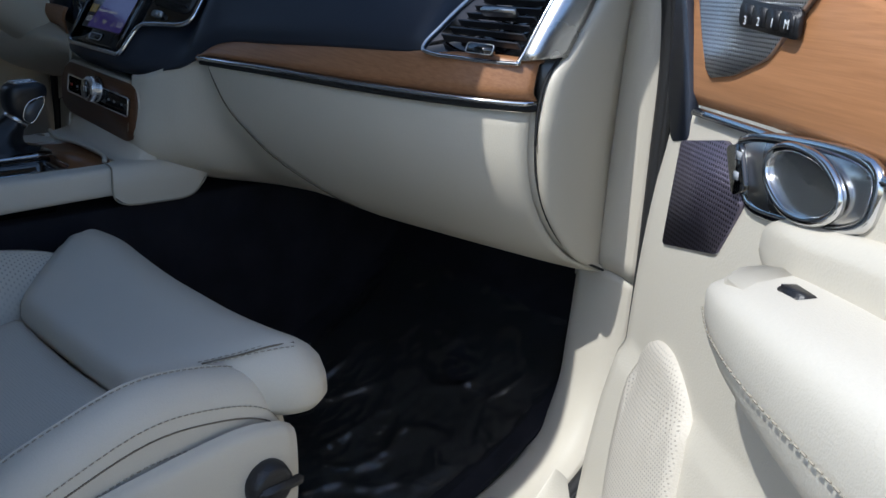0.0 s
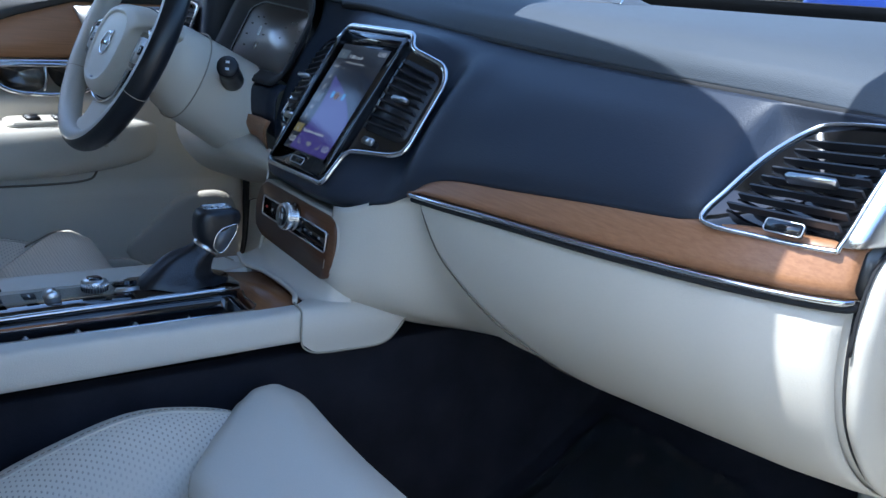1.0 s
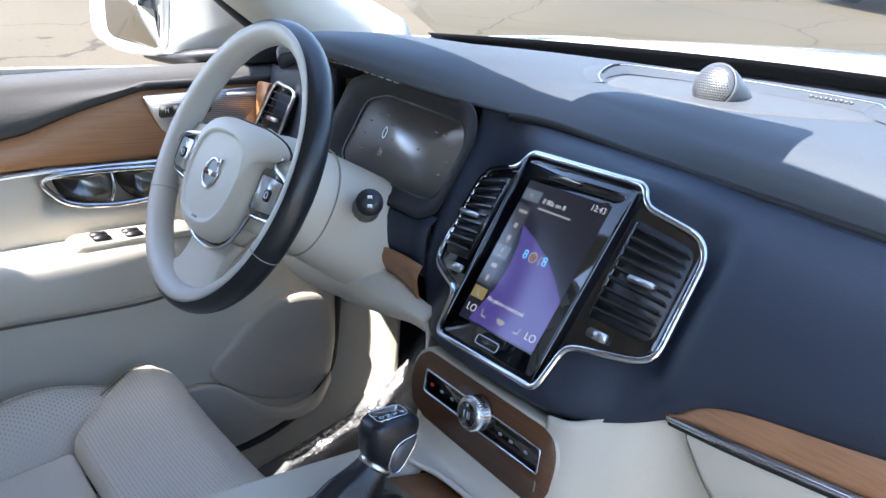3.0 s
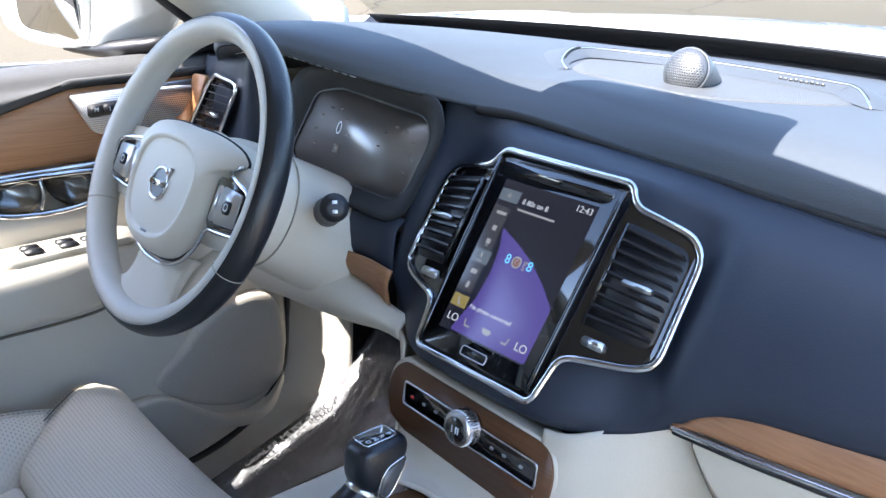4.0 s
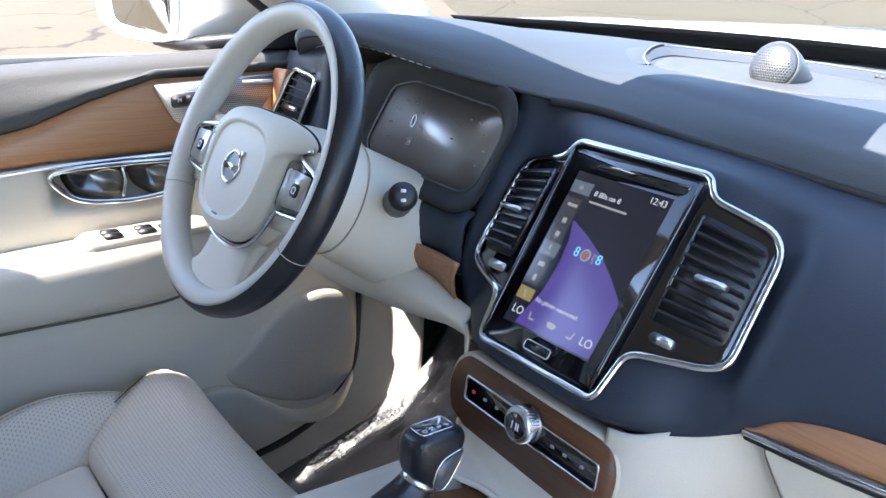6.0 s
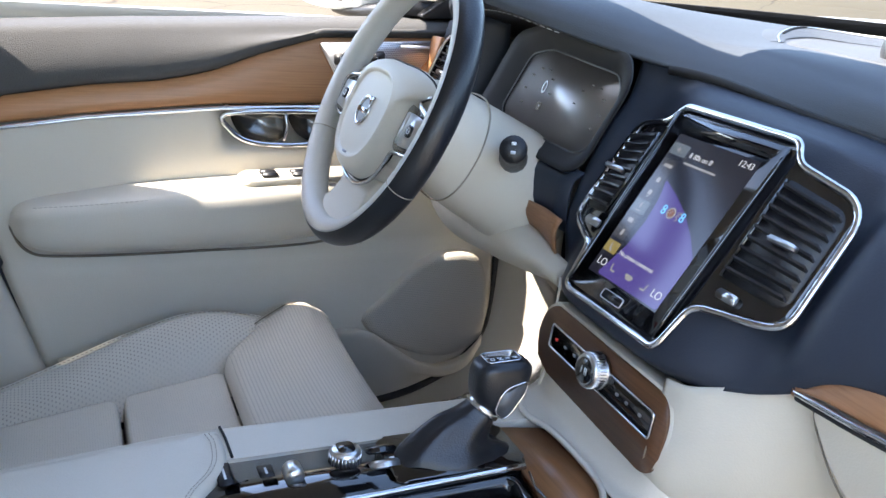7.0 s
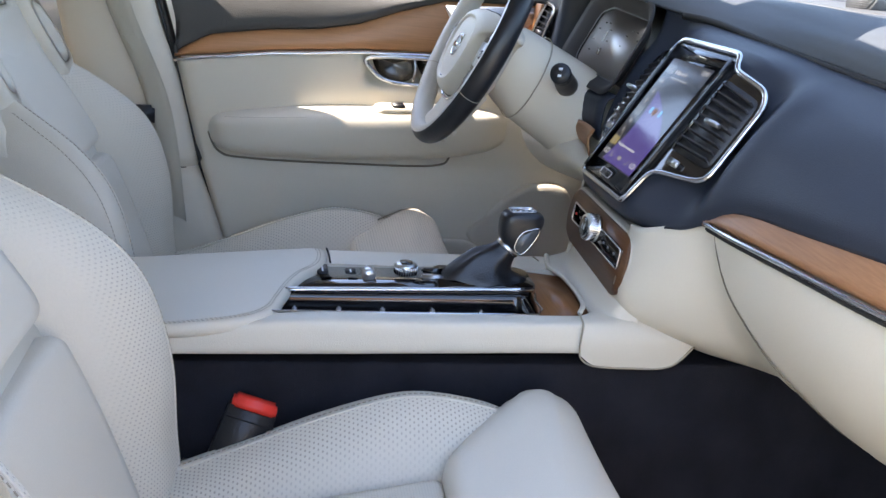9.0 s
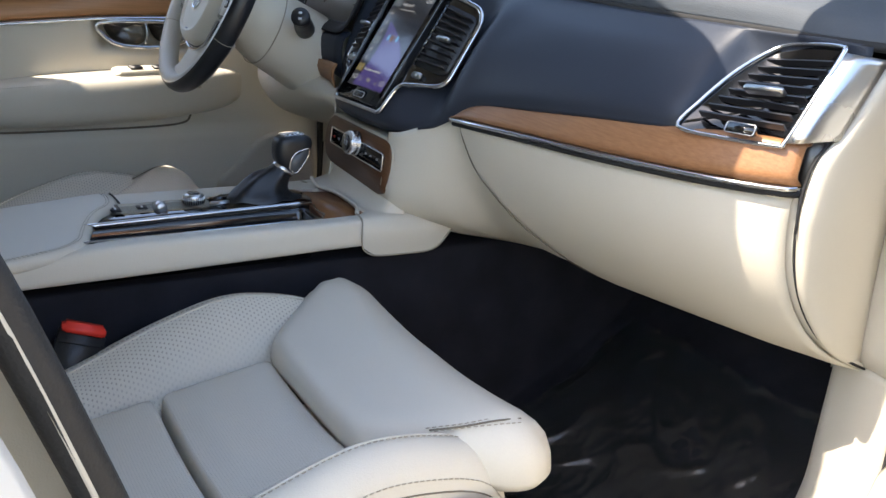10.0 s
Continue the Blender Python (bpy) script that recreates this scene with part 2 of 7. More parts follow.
def part(name, bm, mat, parent=None, label="", local=False, smooth=True, bevel=0.0, thick=0.0, kind=""):
    """Links a bmesh as one mesh object under a thing or under a part. local: its points are in the parent's own frame."""
    me = bpy.data.meshes.new(name)
    bmesh.ops.recalc_face_normals(bm, faces=bm.faces)
    bm.to_mesh(me)
    bm.free()
    me.materials.append(mat)
    if smooth:
        me.polygons.foreach_set("use_smooth", [True] * len(me.polygons))
    ob = new(name, me)
    if parent is not None:
        ob.parent = parent
        if not local:
            ob.matrix_parent_inverse = PLACED[parent].inverted()
        PLACED[ob] = PLACED[parent].copy() if local else Matrix()
    else:
        PLACED[ob] = Matrix()
    if thick:
        so = ob.modifiers.new("thickness", "SOLIDIFY")
        so.thickness, so.offset = thick, -1
    if bevel:
        bv = ob.modifiers.new("edges", "BEVEL")
        bv.width, bv.segments, bv.limit_method, bv.angle_limit = bevel, 3, "ANGLE", radians(35)
    return tagged(ob, label, kind=kind)


def facing(ob, way):
    """Turns a sheet so that its faces look along way."""
    me = ob.data
    total = Vector()
    for f in me.polygons:
        total += f.normal * f.area
    if total.dot(Vector(way)) < 0:
        me.flip_normals()
    return ob


def spline(points, n, closed=False):
    """n points along a smooth curve through the given ones."""
    p = np.array([list(q) for q in points], float)
    k = len(p)
    if k == 1:
        return np.repeat(p, n, 0)
    out = []
    spans = k if closed else k - 1
    for i in range(n):
        s = i / (n if closed else n - 1) * spans
        j = min(int(s), spans - 1)
        f = s - j
        if closed:
            a, b, c, d = p[(j - 1) % k], p[j % k], p[(j + 1) % k], p[(j + 2) % k]
        else:
            b, c = p[j], p[j + 1]
            a = p[j - 1] if j else 2 * b - c
            d = p[j + 2] if j + 2 < k else 2 * c - b
        out.append(0.5 * (2 * b + (c - a) * f + (2 * a - 5 * b + 4 * c - d) * f * f + (3 * b - a - 3 * c + d) * f ** 3))
    return np.array(out)


def sheet(rows, around=False, along=False, caps=False):
    """A mesh from rows of equally many points."""
    bm = bmesh.new()
    g = [[bm.verts.new(Vector(p)) for p in r] for r in rows]
    m, n = len(g), len(g[0])
    for i in range(m if along else m - 1):
        for j in range(n if around else n - 1):
            q = [g[i][j], g[i][(j + 1) % n], g[(i + 1) % m][(j + 1) % n], g[(i + 1) % m][j]]
            try:
                bm.faces.new(q)
            except ValueError:
                pass
    if caps:
        bm.faces.new(g[0])
        bm.faces.new(g[-1])
    return bm


def loft(sections, na, nc, around=False, caps=False):
    """A smooth skin over sections: each a list of points, all with as many."""
    rows = [spline(s, nc, around) for s in sections]
    cols = np.array([spline([r[j] for r in rows], na) for j in range(nc)])
    return sheet(cols.transpose(1, 0, 2), around=around, caps=caps)


def at_x(x, yz):
    return [(x, y, z) for y, z in yz]


def tube(path, radius, n=10, closed=False, steps=0, flat=1.0, up=None):
    """A round bar along a path; radius may be a list; flat squashes it in one direction."""
    pts = spline(path, steps, closed) if steps else np.array([list(p) for p in path], float)
    k = len(pts)
    rad = np.interp(np.linspace(0, 1, k), np.linspace(0, 1, len(radius)), radius) if isinstance(radius, (list, tuple)) else [radius] * k
    rows, last = [], Vector(up) if up else None
    for i in range(k):
        a = Vector(pts[(i - 1) % k] if closed or i else pts[0])
        b = Vector(pts[(i + 1) % k] if closed or i < k - 1 else pts[-1])
        t = (b - a).normalized()
        if last is None:
            last = t.orthogonal()
        side = t.cross(last).normalized()
        nrm = side.cross(t).normalized()
        if not up:
            last = nrm
        rows.append([Vector(pts[i]) + float(rad[i]) * (math.cos(q) * side + flat * math.sin(q) * nrm) for q in [2 * math.pi * w / n for w in range(n)]])
    return sheet(rows, around=True, along=closed, caps=not closed)


def slab(outline, origin, u, v, depth, bevel=0.0, seg=2, bow=None):
    """A plate with the outline (u, v), its face at origin, going back by depth; bow(u, v): how far the face lies back."""
    o, u, v = Vector(origin), Vector(u).normalized(), Vector(v).normalized()
    n = u.cross(v).normalized()
    outline = [(float(a), float(b)) for a, b in outline]
    bm = bmesh.new()
    top = [bm.verts.new(o + a * u + b * v - n * (bow(a, b) if bow else 0)) for a, b in outline]
    low = [bm.verts.new(o + a * u + b * v - n * (depth + (bow(a, b) if bow else 0))) for a, b in outline]
    bm.faces.new(top)
    bm.faces.new(low[::-1])
    k = len(top)
    for i in range(k):
        bm.faces.new((top[i], low[i], low[(i + 1) % k], top[(i + 1) % k]))
    if bevel:
        bm.faces.ensure_lookup_table()
        edges = list(bm.faces[0].edges)
        bmesh.ops.bevel(bm, geom=edges, offset=bevel, segments=seg, affect="EDGES", clamp_overlap=True)
    return bm


def rounded(w, h, r, n=5, cx=0.0, cy=0.0):
    """The outline of a rectangle with round corners."""
    out = []
    for sx, sy, a in ((1, 1, 0), (-1, 1, 90), (-1, -1, 180), (1, -1, 270)):
        for i in range(n + 1):
            q = radians(a + 90 * i / n)
            out.append((cx + sx * (w / 2 - r) + r * math.cos(q), cy + sy * (h / 2 - r) + r * math.sin(q)))
    return out


def soften(corners, r, n=4):
    """The outline of a polygon with its corners rounded."""
    out, k = [], len(corners)
    for i, c in enumerate(corners):
        c, a, b = Vector(c), Vector(corners[i - 1]), Vector(corners[(i + 1) % k])
        ri = r[i] if isinstance(r, (list, tuple)) else r
        p = c + (a - c).normalized() * min(ri, (a - c).length * 0.49)
        q = c + (b - c).normalized() * min(ri, (b - c).length * 0.49)
        for j in range(n + 1):
            f = j / n
            out.append(tuple((1 - f) ** 2 * p + 2 * f * (1 - f) * c + f * f * q))
    return out


def box(x0, x1, y0, y1, z0, z1, r=0.0, seg=2, m=None):
    bm = bmesh.new()
    bmesh.ops.create_cube(bm, size=1.0)
    bmesh.ops.scale(bm, vec=(x1 - x0, y1 - y0, z1 - z0), verts=bm.verts)
    if r:
        bmesh.ops.bevel(bm, geom=bm.edges[:], offset=r, segments=seg, affect="EDGES", clamp_overlap=True)
    bmesh.ops.translate(bm, vec=((x0 + x1) / 2, (y0 + y1) / 2, (z0 + z1) / 2), verts=bm.verts)
    if m is not None:
        bmesh.ops.transform(bm, matrix=m, verts=bm.verts)
    return bm


def turned(profile, m, n=24, caps=True):
    """A body of revolution: (radius, height) pairs about the z axis of m."""
    rows = [[m @ Vector((r * math.cos(q), r * math.sin(q), h)) for q in [2 * math.pi * w / n for w in range(n)]] for r, h in profile]
    return sheet(rows, around=True, caps=caps)


def frame_of(o, u, v):
    """A pose with x along u, y along v."""
    u, v = Vector(u).normalized(), Vector(v).normalized()
    w = u.cross(v).normalized()
    v = w.cross(u)
    return Matrix.Translation(o) @ Matrix((u, v, w)).transposed().to_4x4()


def writing(text, size, m, mat, parent, name="lettering", label="", local=False):
    """Raised letters of the built-in font as a mesh, centred, in the plane of m."""
    cu = bpy.data.curves.new(name, "FONT")
    cu.body, cu.size, cu.align_x, cu.align_y, cu.extrude = text, size, "CENTER", "CENTER", 0.0002
    tmp = bpy.data.objects.new(name, cu)
    me = bpy.data.meshes.new_from_object(tmp)
    bpy.data.objects.remove(tmp)
    bm = bmesh.new()
    bm.from_mesh(me)
    bpy.data.meshes.remove(me)
    bmesh.ops.transform(bm, matrix=m, verts=bm.verts)
    return part(name, bm, mat, parent, label, local=local, smooth=False)


def stitches(path, parent, steps=200, length=0.0045, r=0.0007, mat=None, local=False, name="stitching", lift=(0, 0, 0)):
    """A row of short threads along a path, one part."""
    pts = spline(path, steps)
    bms, bm = [], bmesh.new()
    seglen = np.linalg.norm(np.diff(pts, axis=0), axis=1)
    s = np.concatenate(([0], np.cumsum(seglen)))
    at = np.arange(0, s[-1] - length, length * 1.6)
    for a in at:
        p, q = [Vector([np.interp(w, s, pts[:, i]) for i in range(3)]) + Vector(lift) for w in (a, a + length)]
        t = (q - p).normalized()
        e = t.orthogonal().normalized() * r
        f = t.cross(e)
        ring = [[bm.verts.new(c + d) for d in (e, f, -e, -f)] for c in (p, q)]
        for i in range(4):
            bm.faces.new((ring[0][i], ring[0][(i + 1) % 4], ring[1][(i + 1) % 4], ring[1][i]))
    return part(name, bm, mat or SEAM, parent, local=local, kind="stuff")


def outline_of(corners, r, n=5, fine=0.03):
    pts, out = soften(corners, r, n), []
    for (a, b), (c, d) in zip(pts, pts[1:] + pts[:1]):
        k = max(1, int(math.hypot(c - a, d - b) / fine))
        out += [(a + (c - a) * i / k, b + (d - b) * i / k) for i in range(k)]
    return out


# ---- structure: ground and the shell of the car ----
SLOPE = Vector((-0.72, 0.69))


def ground_z(x, y):
    """The lot rises gently ahead of the car."""
    return -0.50 + 0.10 * (SLOPE.x * x + SLOPE.y * y)


def ground_patch(x0, x1, y0, y1, n=2):
    return sheet([[(x, y, ground_z(x, y)) for x in np.linspace(x0, x1, n)] for y in np.linspace(y0, y1, n)])


tagged(part("ground", ground_patch(-900, 900, -900, 900, 7), ASPHALT), "sun-bleached cracked asphalt of a parking lot", "ground", kind="structure")

# carpet with the tunnel and the toe boards


def floor_z(x, y):
    """Height of the carpet: the toe boards rise ahead, the driver's sooner."""
    if x > 0:
        return float(np.interp(y, [-0.3, 0.0, 0.12, 0.22, 0.36, 0.50, 0.56], [0.0, 0.03, 0.07, 0.11, 0.19, 0.33, 0.62]))
    return float(np.interp(y, [-0.42, -0.20, -0.03, 0.14, 0.25, 0.36, 0.50, 0.56], [0.0, 0.04, 0.09, 0.145, 0.24, 0.36, 0.48, 0.65]))


carpet = []
for y in (-1.9, -1.0, -0.42, -0.3, -0.2, -0.1, 0.0, 0.07, 0.14, 0.20, 0.25, 0.30, 0.36, 0.43, 0.50, 0.56):
    t, a, b = 0.372, floor_z(-1, y), floor_z(1, y)
    carpet.append([(-0.69, y, a), (-0.45, y, a), (-0.20, y, a), (-0.150, y, max(0.04, a) + 0.002), (-0.132, y, max(0.30, a)), (-0.11, y, max(t, a)),
                   (0.11, y, max(t, b)), (0.128, y, max(0.30, b)), (0.148, y, max(0.04, b) + 0.002), (0.20, y, b), (0.45, y, b), (0.69, y, b)])
tagged(part("floor", sheet(carpet), CARPET, thick=0.01, bevel=0.01), "dark charcoal carpet over the car's floor and tunnel", "carpet", kind="structure")
tagged(part("wall_front", box(-0.80, 0.80, 0.57, 0.60, -0.05, 0.80), BLACK), "black bulkhead behind the dashboard", "bulkhead", kind="structure")
# dark side walls of the footwells
for s, y in ((1, 0.275), (-1, 0.20)):
    tagged(part("wall_kick", box(*sorted((s * 0.70, s * 0.712)), y, 0.57, -0.01, 0.62), CARPET), "dark carpeted side wall of the footwell", "trim", kind="structure")


def both(x, s):
    return [(s * a, b, c) for a, b, c in x]


def jamb(s, n):
    """Door-opening trim: scuff sill, curved kick panel and upright, then the lower windscreen pillar."""
    inner = [(0.690, -1.00, 0.045), (0.690, -0.40, 0.045), (0.690, -0.05, 0.045), (0.690, 0.10, 0.060), (0.690, 0.20, 0.105), (0.690, 0.245, 0.18), (0.690, 0.255, 0.26), (0.690, 0.262, 0.37),
             (0.712, 0.258, 0.55), (0.722, 0.252, 0.70), (0.728, 0.25, 0.82), (0.72, 0.25, 0.90)]
    outer = [(0.785, -1.00, 0.055), (0.785, -0.40, 0.055), (0.785, -0.10, 0.055), (0.785, 0.06, 0.065), (0.785, 0.17, 0.095), (0.785, 0.23, 0.150), (0.786, 0.255, 0.24), (0.787, 0.256, 0.37),
             (0.785, 0.252, 0.55), (0.782, 0.246, 0.70), (0.775, 0.22, 0.82), (0.768, 0.19, 0.90)]
    if s < 0:
        inner = [(0.690, -1.00, 0.075), (0.690, -0.40, 0.075), (0.690, -0.12, 0.080), (0.690, 0.02, 0.098), (0.690, 0.10, 0.128), (0.690, 0.155, 0.175), (0.690, 0.188, 0.26), (0.690, 0.192, 0.37),
                 (0.705, 0.19, 0.55), (0.715, 0.19, 0.70), (0.728, 0.19, 0.82), (0.72, 0.19, 0.90)]
        outer = [(0.785, -1.00, 0.085), (0.785, -0.40, 0.085), (0.785, -0.14, 0.092), (0.785, -0.01, 0.108), (0.785, 0.06, 0.135), (0.785, 0.11, 0.18), (0.786, 0.140, 0.26), (0.787, 0.148, 0.37),
                 (0.785, 0.15, 0.55), (0.782, 0.15, 0.70), (0.775, 0.14, 0.82), (0.768, 0.13, 0.90)]
    mid = [(0.5 * (a[0] + b[0]) + 0.01, 0.5 * (a[1] + b[1]) - 0.012, 0.5 * (a[2] + b[2]) + 0.012) for a, b in zip(inner, outer)]
    deep = [(0.665, b + 0.03, c - 0.03) for a, b, c in inner]
    th = thing(f"trim_{n}", "blond plastic door-opening trim from sill to windscreen pillar", "trim", kind="structure")
    part("sill_trim", loft([both(p, s) for p in zip(deep[:8], inner[:8], mid[:8], outer[:8])], 60, 14), PLASTIC, th, thick=0.003)
    part("pillar_foot", loft([both(p, s) for p in zip(deep[7:], inner[7:], mid[7:], outer[7:])], 30, 14), PLASTIC, th, thick=0.003)
    part("joint", tube(both([inner[7], mid[7], outer[7]], s), 0.0014, 6, steps=12), GAP, th)
    seal = [(a + 0.008, b + 0.002, c - 0.004) for a, b, c in outer]
    part("door_seal", tube(both(seal, s), 0.011 if s > 0 else 0.017, 10, steps=80), RUBBER, th, "black rubber door seal", thick=0)
    part("door_seal", tube(both([(a + (0.009 if s > 0 else 0.014), b - 0.006, c) for a, b, c in seal], s), 0.004 if s > 0 else 0.006, 8, steps=80), RUBBER, th)
    plate = thing("sill_badge", "small brushed metal sill plate with raised bars", "sill plate", (s * 0.74, -0.02, 0.066))
    part("plate", slab(rounded(0.05, 0.16, 0.008), (s * 0.738, 0.0, 0.0685), (1, 0, 0), (0, 1, 0), 0.004, 0.001), SATIN, plate)
    for i in range(3):
        part("bar", box(s * 0.738 - 0.014, s * 0.738 + 0.014, 0.02 + i * 0.015, 0.026 + i * 0.015, 0.068, 0.0695), ICON, plate)
    return th


jamb(1, 1)
jamb(-1, 2)
# white body side under and ahead of the passenger door opening
body = thing("wall_body_side", "white painted body side around the door opening", "car body", kind="structure")
for s in (1, -1):
    part("sill_panel", loft([both(p, s) for p in ([(0.80, -1.9, 0.04), (0.86, -1.9, 0.0), (0.88, -1.9, -0.12), (0.84, -1.9, -0.22)], [(0.80, -0.4, 0.04), (0.86, -0.4, 0.0), (0.88, -0.4, -0.12), (0.84, -0.4, -0.22)],
                                                  [(0.80, 0.12, 0.05), (0.86, 0.12, 0.0), (0.88, 0.12, -0.12), (0.84, 0.12, -0.22)], [(0.81, 0.27, 0.16), (0.87, 0.3, 0.10), (0.90, 0.32, -0.05), (0.86, 0.34, -0.22)])], 24, 8), PAINT, body, thick=0.004)
    part("hinge_pillar", loft([both(p, s) for p in ([(0.80, 0.25, 0.10), (0.82, 0.31, 0.10), (0.93, 0.32, 0.10)], [(0.805, 0.275, 0.35), (0.82, 0.315, 0.35), (0.94, 0.325, 0.35)],
                                                    [(0.80, 0.265, 0.65), (0.82, 0.31, 0.65), (0.94, 0.32, 0.65)], [(0.785, 0.22, 0.90), (0.81, 0.27, 0.90), (0.90, 0.30, 0.88)])], 20, 8), PAINT, body, thick=0.004)
    part("fender", loft([both(p, s) for p in ([(0.94, 0.33, -0.2), (0.96, 0.33, 0.3), (0.94, 0.33, 0.7), (0.86, 0.33, 0.87)], [(0.94, 1.0, -0.1), (0.97, 1.0, 0.3), (0.94, 1.0, 0.7), (0.80, 1.0, 0.86)], [(0.90, 1.75, -0.1), (0.92, 1.75, 0.3), (0.86, 1.75, 0.6), (0.72, 1.75, 0.72)])], 16, 12), PAINT, body, thick=0.004)
    part("rear_side", box(min(s * 0.80, s * 0.84), max(s * 0.80, s * 0.84), -2.6, -0.86, -0.1, 0.82, 0.01), PAINT, body)

strap = thing("door_check_strap", "black door check strap with a round roller", "door strap", (0.83, 0.24, 0.47))
part("arm", slab(rounded(0.20, 0.022, 0.008), (0.885, 0.125, 0.475), (0.44, -0.90, 0.0), (0, 0, 1), 0.008, 0.002), BLACK, strap)
part("roller", turned([(0.008, -0.008), (0.009, 0.0), (0.008, 0.008), (0.003, 0.009)], pose(0.842, 0.222, 0.475, 0, 0, 0), 20), BLACK, strap)

# bonnet and the black cowl under the windscreen
hood_rows = []
for y, zc, w in ((0.70, 0.893, 0.80), (0.85, 0.902, 0.79), (1.05, 0.900, 0.77), (1.35, 0.87, 0.75), (1.60, 0.80, 0.72), (1.75, 0.70, 0.70)):
    hood_rows.append([(x, y - 0.26 * (x / 0.8) ** 2, zc - 0.03 * (x / 0.8) ** 2) for x in np.linspace(-w, w, 15)])
tagged(part("hood", sheet(hood_rows), PAINT, thick=0.02), "white painted bonnet of the car", "bonnet", kind="structure")
cowl_rows = []
for dy, z in ((-0.035, 0.862), (-0.02, 0.872), (0.0, 0.880), (0.015, 0.891), (0.05, 0.885), (0.10, 0.87)):
    cowl_rows.append([(x, 0.62 + dy - 0.26 * (x / 0.78) ** 2, z - 0.012 * (x / 0.78) ** 2) for x in np.linspace(-0.80, 0.80, 25)])
frit_rows = [[((0.76 - 0.2 * f) * u, (0.605 - 0.25 * u * u) * (1 - f) + (-0.20 - 0.12 * u * u) * f - 0.006, 0.882 + 0.365 * f - 0.012 * u * u - d) for u in np.linspace(-1, 1, 25)] for f, d in ((0.0, 0.022), (0.0, 0.004), (0.03, 0.004), (0.055, 0.004))]
tagged(part("frit_band", sheet(frit_rows), RUBBER, thick=0.001), "black printed band along the windscreen's foot", "windscreen band", kind="structure")
tagged(part("cowl", sheet(cowl_rows), BLACK, thick=0.004), "black windscreen cowl and frit band", "cowl", kind="structure")


def roof_edge(n=40):
    side = [(0.0, -0.20), (0.25, -0.230), (0.46, -0.255), (0.585, -0.305), (0.645, -0.42), (0.658, -0.62), (0.658, -1.4), (0.63, -2.5)]
    return spline(side, n)


roof_rows = []
for x, y in roof_edge():
    roof_rows.append([(u * x, y, 1.275 - 0.05 * (u * x / 0.6) ** 2) for u in np.linspace(-1, 1, 9)])
tagged(part("ceiling", sheet(roof_rows), HEADLINER, thick=0.05), "blond cloth headliner under the car's roof", "headliner", kind="structure")
tagged(part("wall_rear", box(-0.80, 0.80, -2.62, -2.58, -0.1, 1.25), HEADLINER), "plain rear end of the cabin", "wall", kind="structure")
for s, n in ((1, 3), (-1, 4)):
    th = thing(f"trim_{n}", "blond windscreen pillar and roof rail trim", "trim", kind="structure")
    if s > 0:
        rail = [(0.762, 0.33, 0.885), (0.738, 0.10, 0.985), (0.684, -0.16, 1.115), (0.622, -0.42, 1.225), (0.650, -0.75, 1.23), (0.648, -1.4, 1.23), (0.62, -2.5, 1.20)]
        frame_path = [(a + 0.012, b + 0.025, c + 0.012) for a, b, c in rail]
        widths = [0.058, 0.048, 0.034, 0.026, 0.026, 0.026]
    else:
        rail = [(0.815, 0.245, 0.835), (0.805, 0.11, 0.900), (0.785, -0.005, 0.968), (0.725, -0.20, 1.085), (0.652, -0.42, 1.205), (0.650, -0.75, 1.23), (0.648, -1.4, 1.23), (0.62, -2.5, 1.20)]
        frame_path = [(0.81, 0.05, 0.845), (0.80, -0.045, 0.912), (0.792, -0.115, 0.966), (0.735, -0.27, 1.085), (0.675, -0.46, 1.205), (0.672, -0.75, 1.235), (0.67, -1.4, 1.235), (0.64, -2.5, 1.20)]
        widths = [0.085, 0.080, 0.074, 0.050, 0.032, 0.026, 0.026]
    part("rail", tube(both(rail, s), widths, 16, steps=60), HEADLINER, th)
    part("outer_frame", tube(both(frame_path, s), 0.010 if s > 0 else 0.016, 10, steps=60), BLACK, th, "black window frame")
wind_rows = []
for f in np.linspace(0, 1, 8):
    wind_rows.append([((0.76 - 0.2 * f) * u, (0.605 - 0.25 * u * u) * (1 - f) + (-0.20 - 0.12 * u * u) * f, 0.885 + 0.365 * f - 0.012 * u * u) for u in np.linspace(-1, 1, 13)])
glass = thing("window_1", "clear laminated windscreen of the car", "windscreen", kind="structure")
pane = part("pane", sheet(wind_rows), GLASS, glass)
pane.visible_shadow = False
facing(pane, (0, -1, -1))
for s, n in ((1, 2), (-1, 3)):
    side = thing(f"window_{n}", "dark privacy glass of the rear side windows", "window", kind="structure")
    facing(part("pane", sheet([[(s * 0.80, y, 0.81), (s * 0.73, y, 1.02), (s * 0.655, y, 1.235)] for y in (-2.55, -1.9, -1.4, -0.95)]), PRIVACY, side), (-s, 0, 0))
# inside mirror hung from the windscreen
mirror = thing("rear_view_mirror", "black frameless inside mirror below a sensor housing", "mirror", (0.03, -0.06, 1.10))
part("housing", slab(soften([(-0.150, -0.047), (0.150, -0.047), (0.132, 0.047), (-0.132, 0.047)], 0.025), (0.018, -0.078, 1.105), (1, 0.06, 0), (0, 0.25, 1), 0.035, 0.010), BLACK, mirror)
part("sensor_housing", loft([[(0.018 + w * u, y, z - 0.02 * abs(u) ** 3) for u in (-1, -0.8, 0, 0.8, 1)] for w, y, z in ((0.10, -0.055, 1.145), (0.125, -0.09, 1.170), (0.14, -0.15, 1.200), (0.15, -0.24, 1.24))], 10, 14), BLACK, mirror, "black sensor housing on the windscreen", thick=0.02)
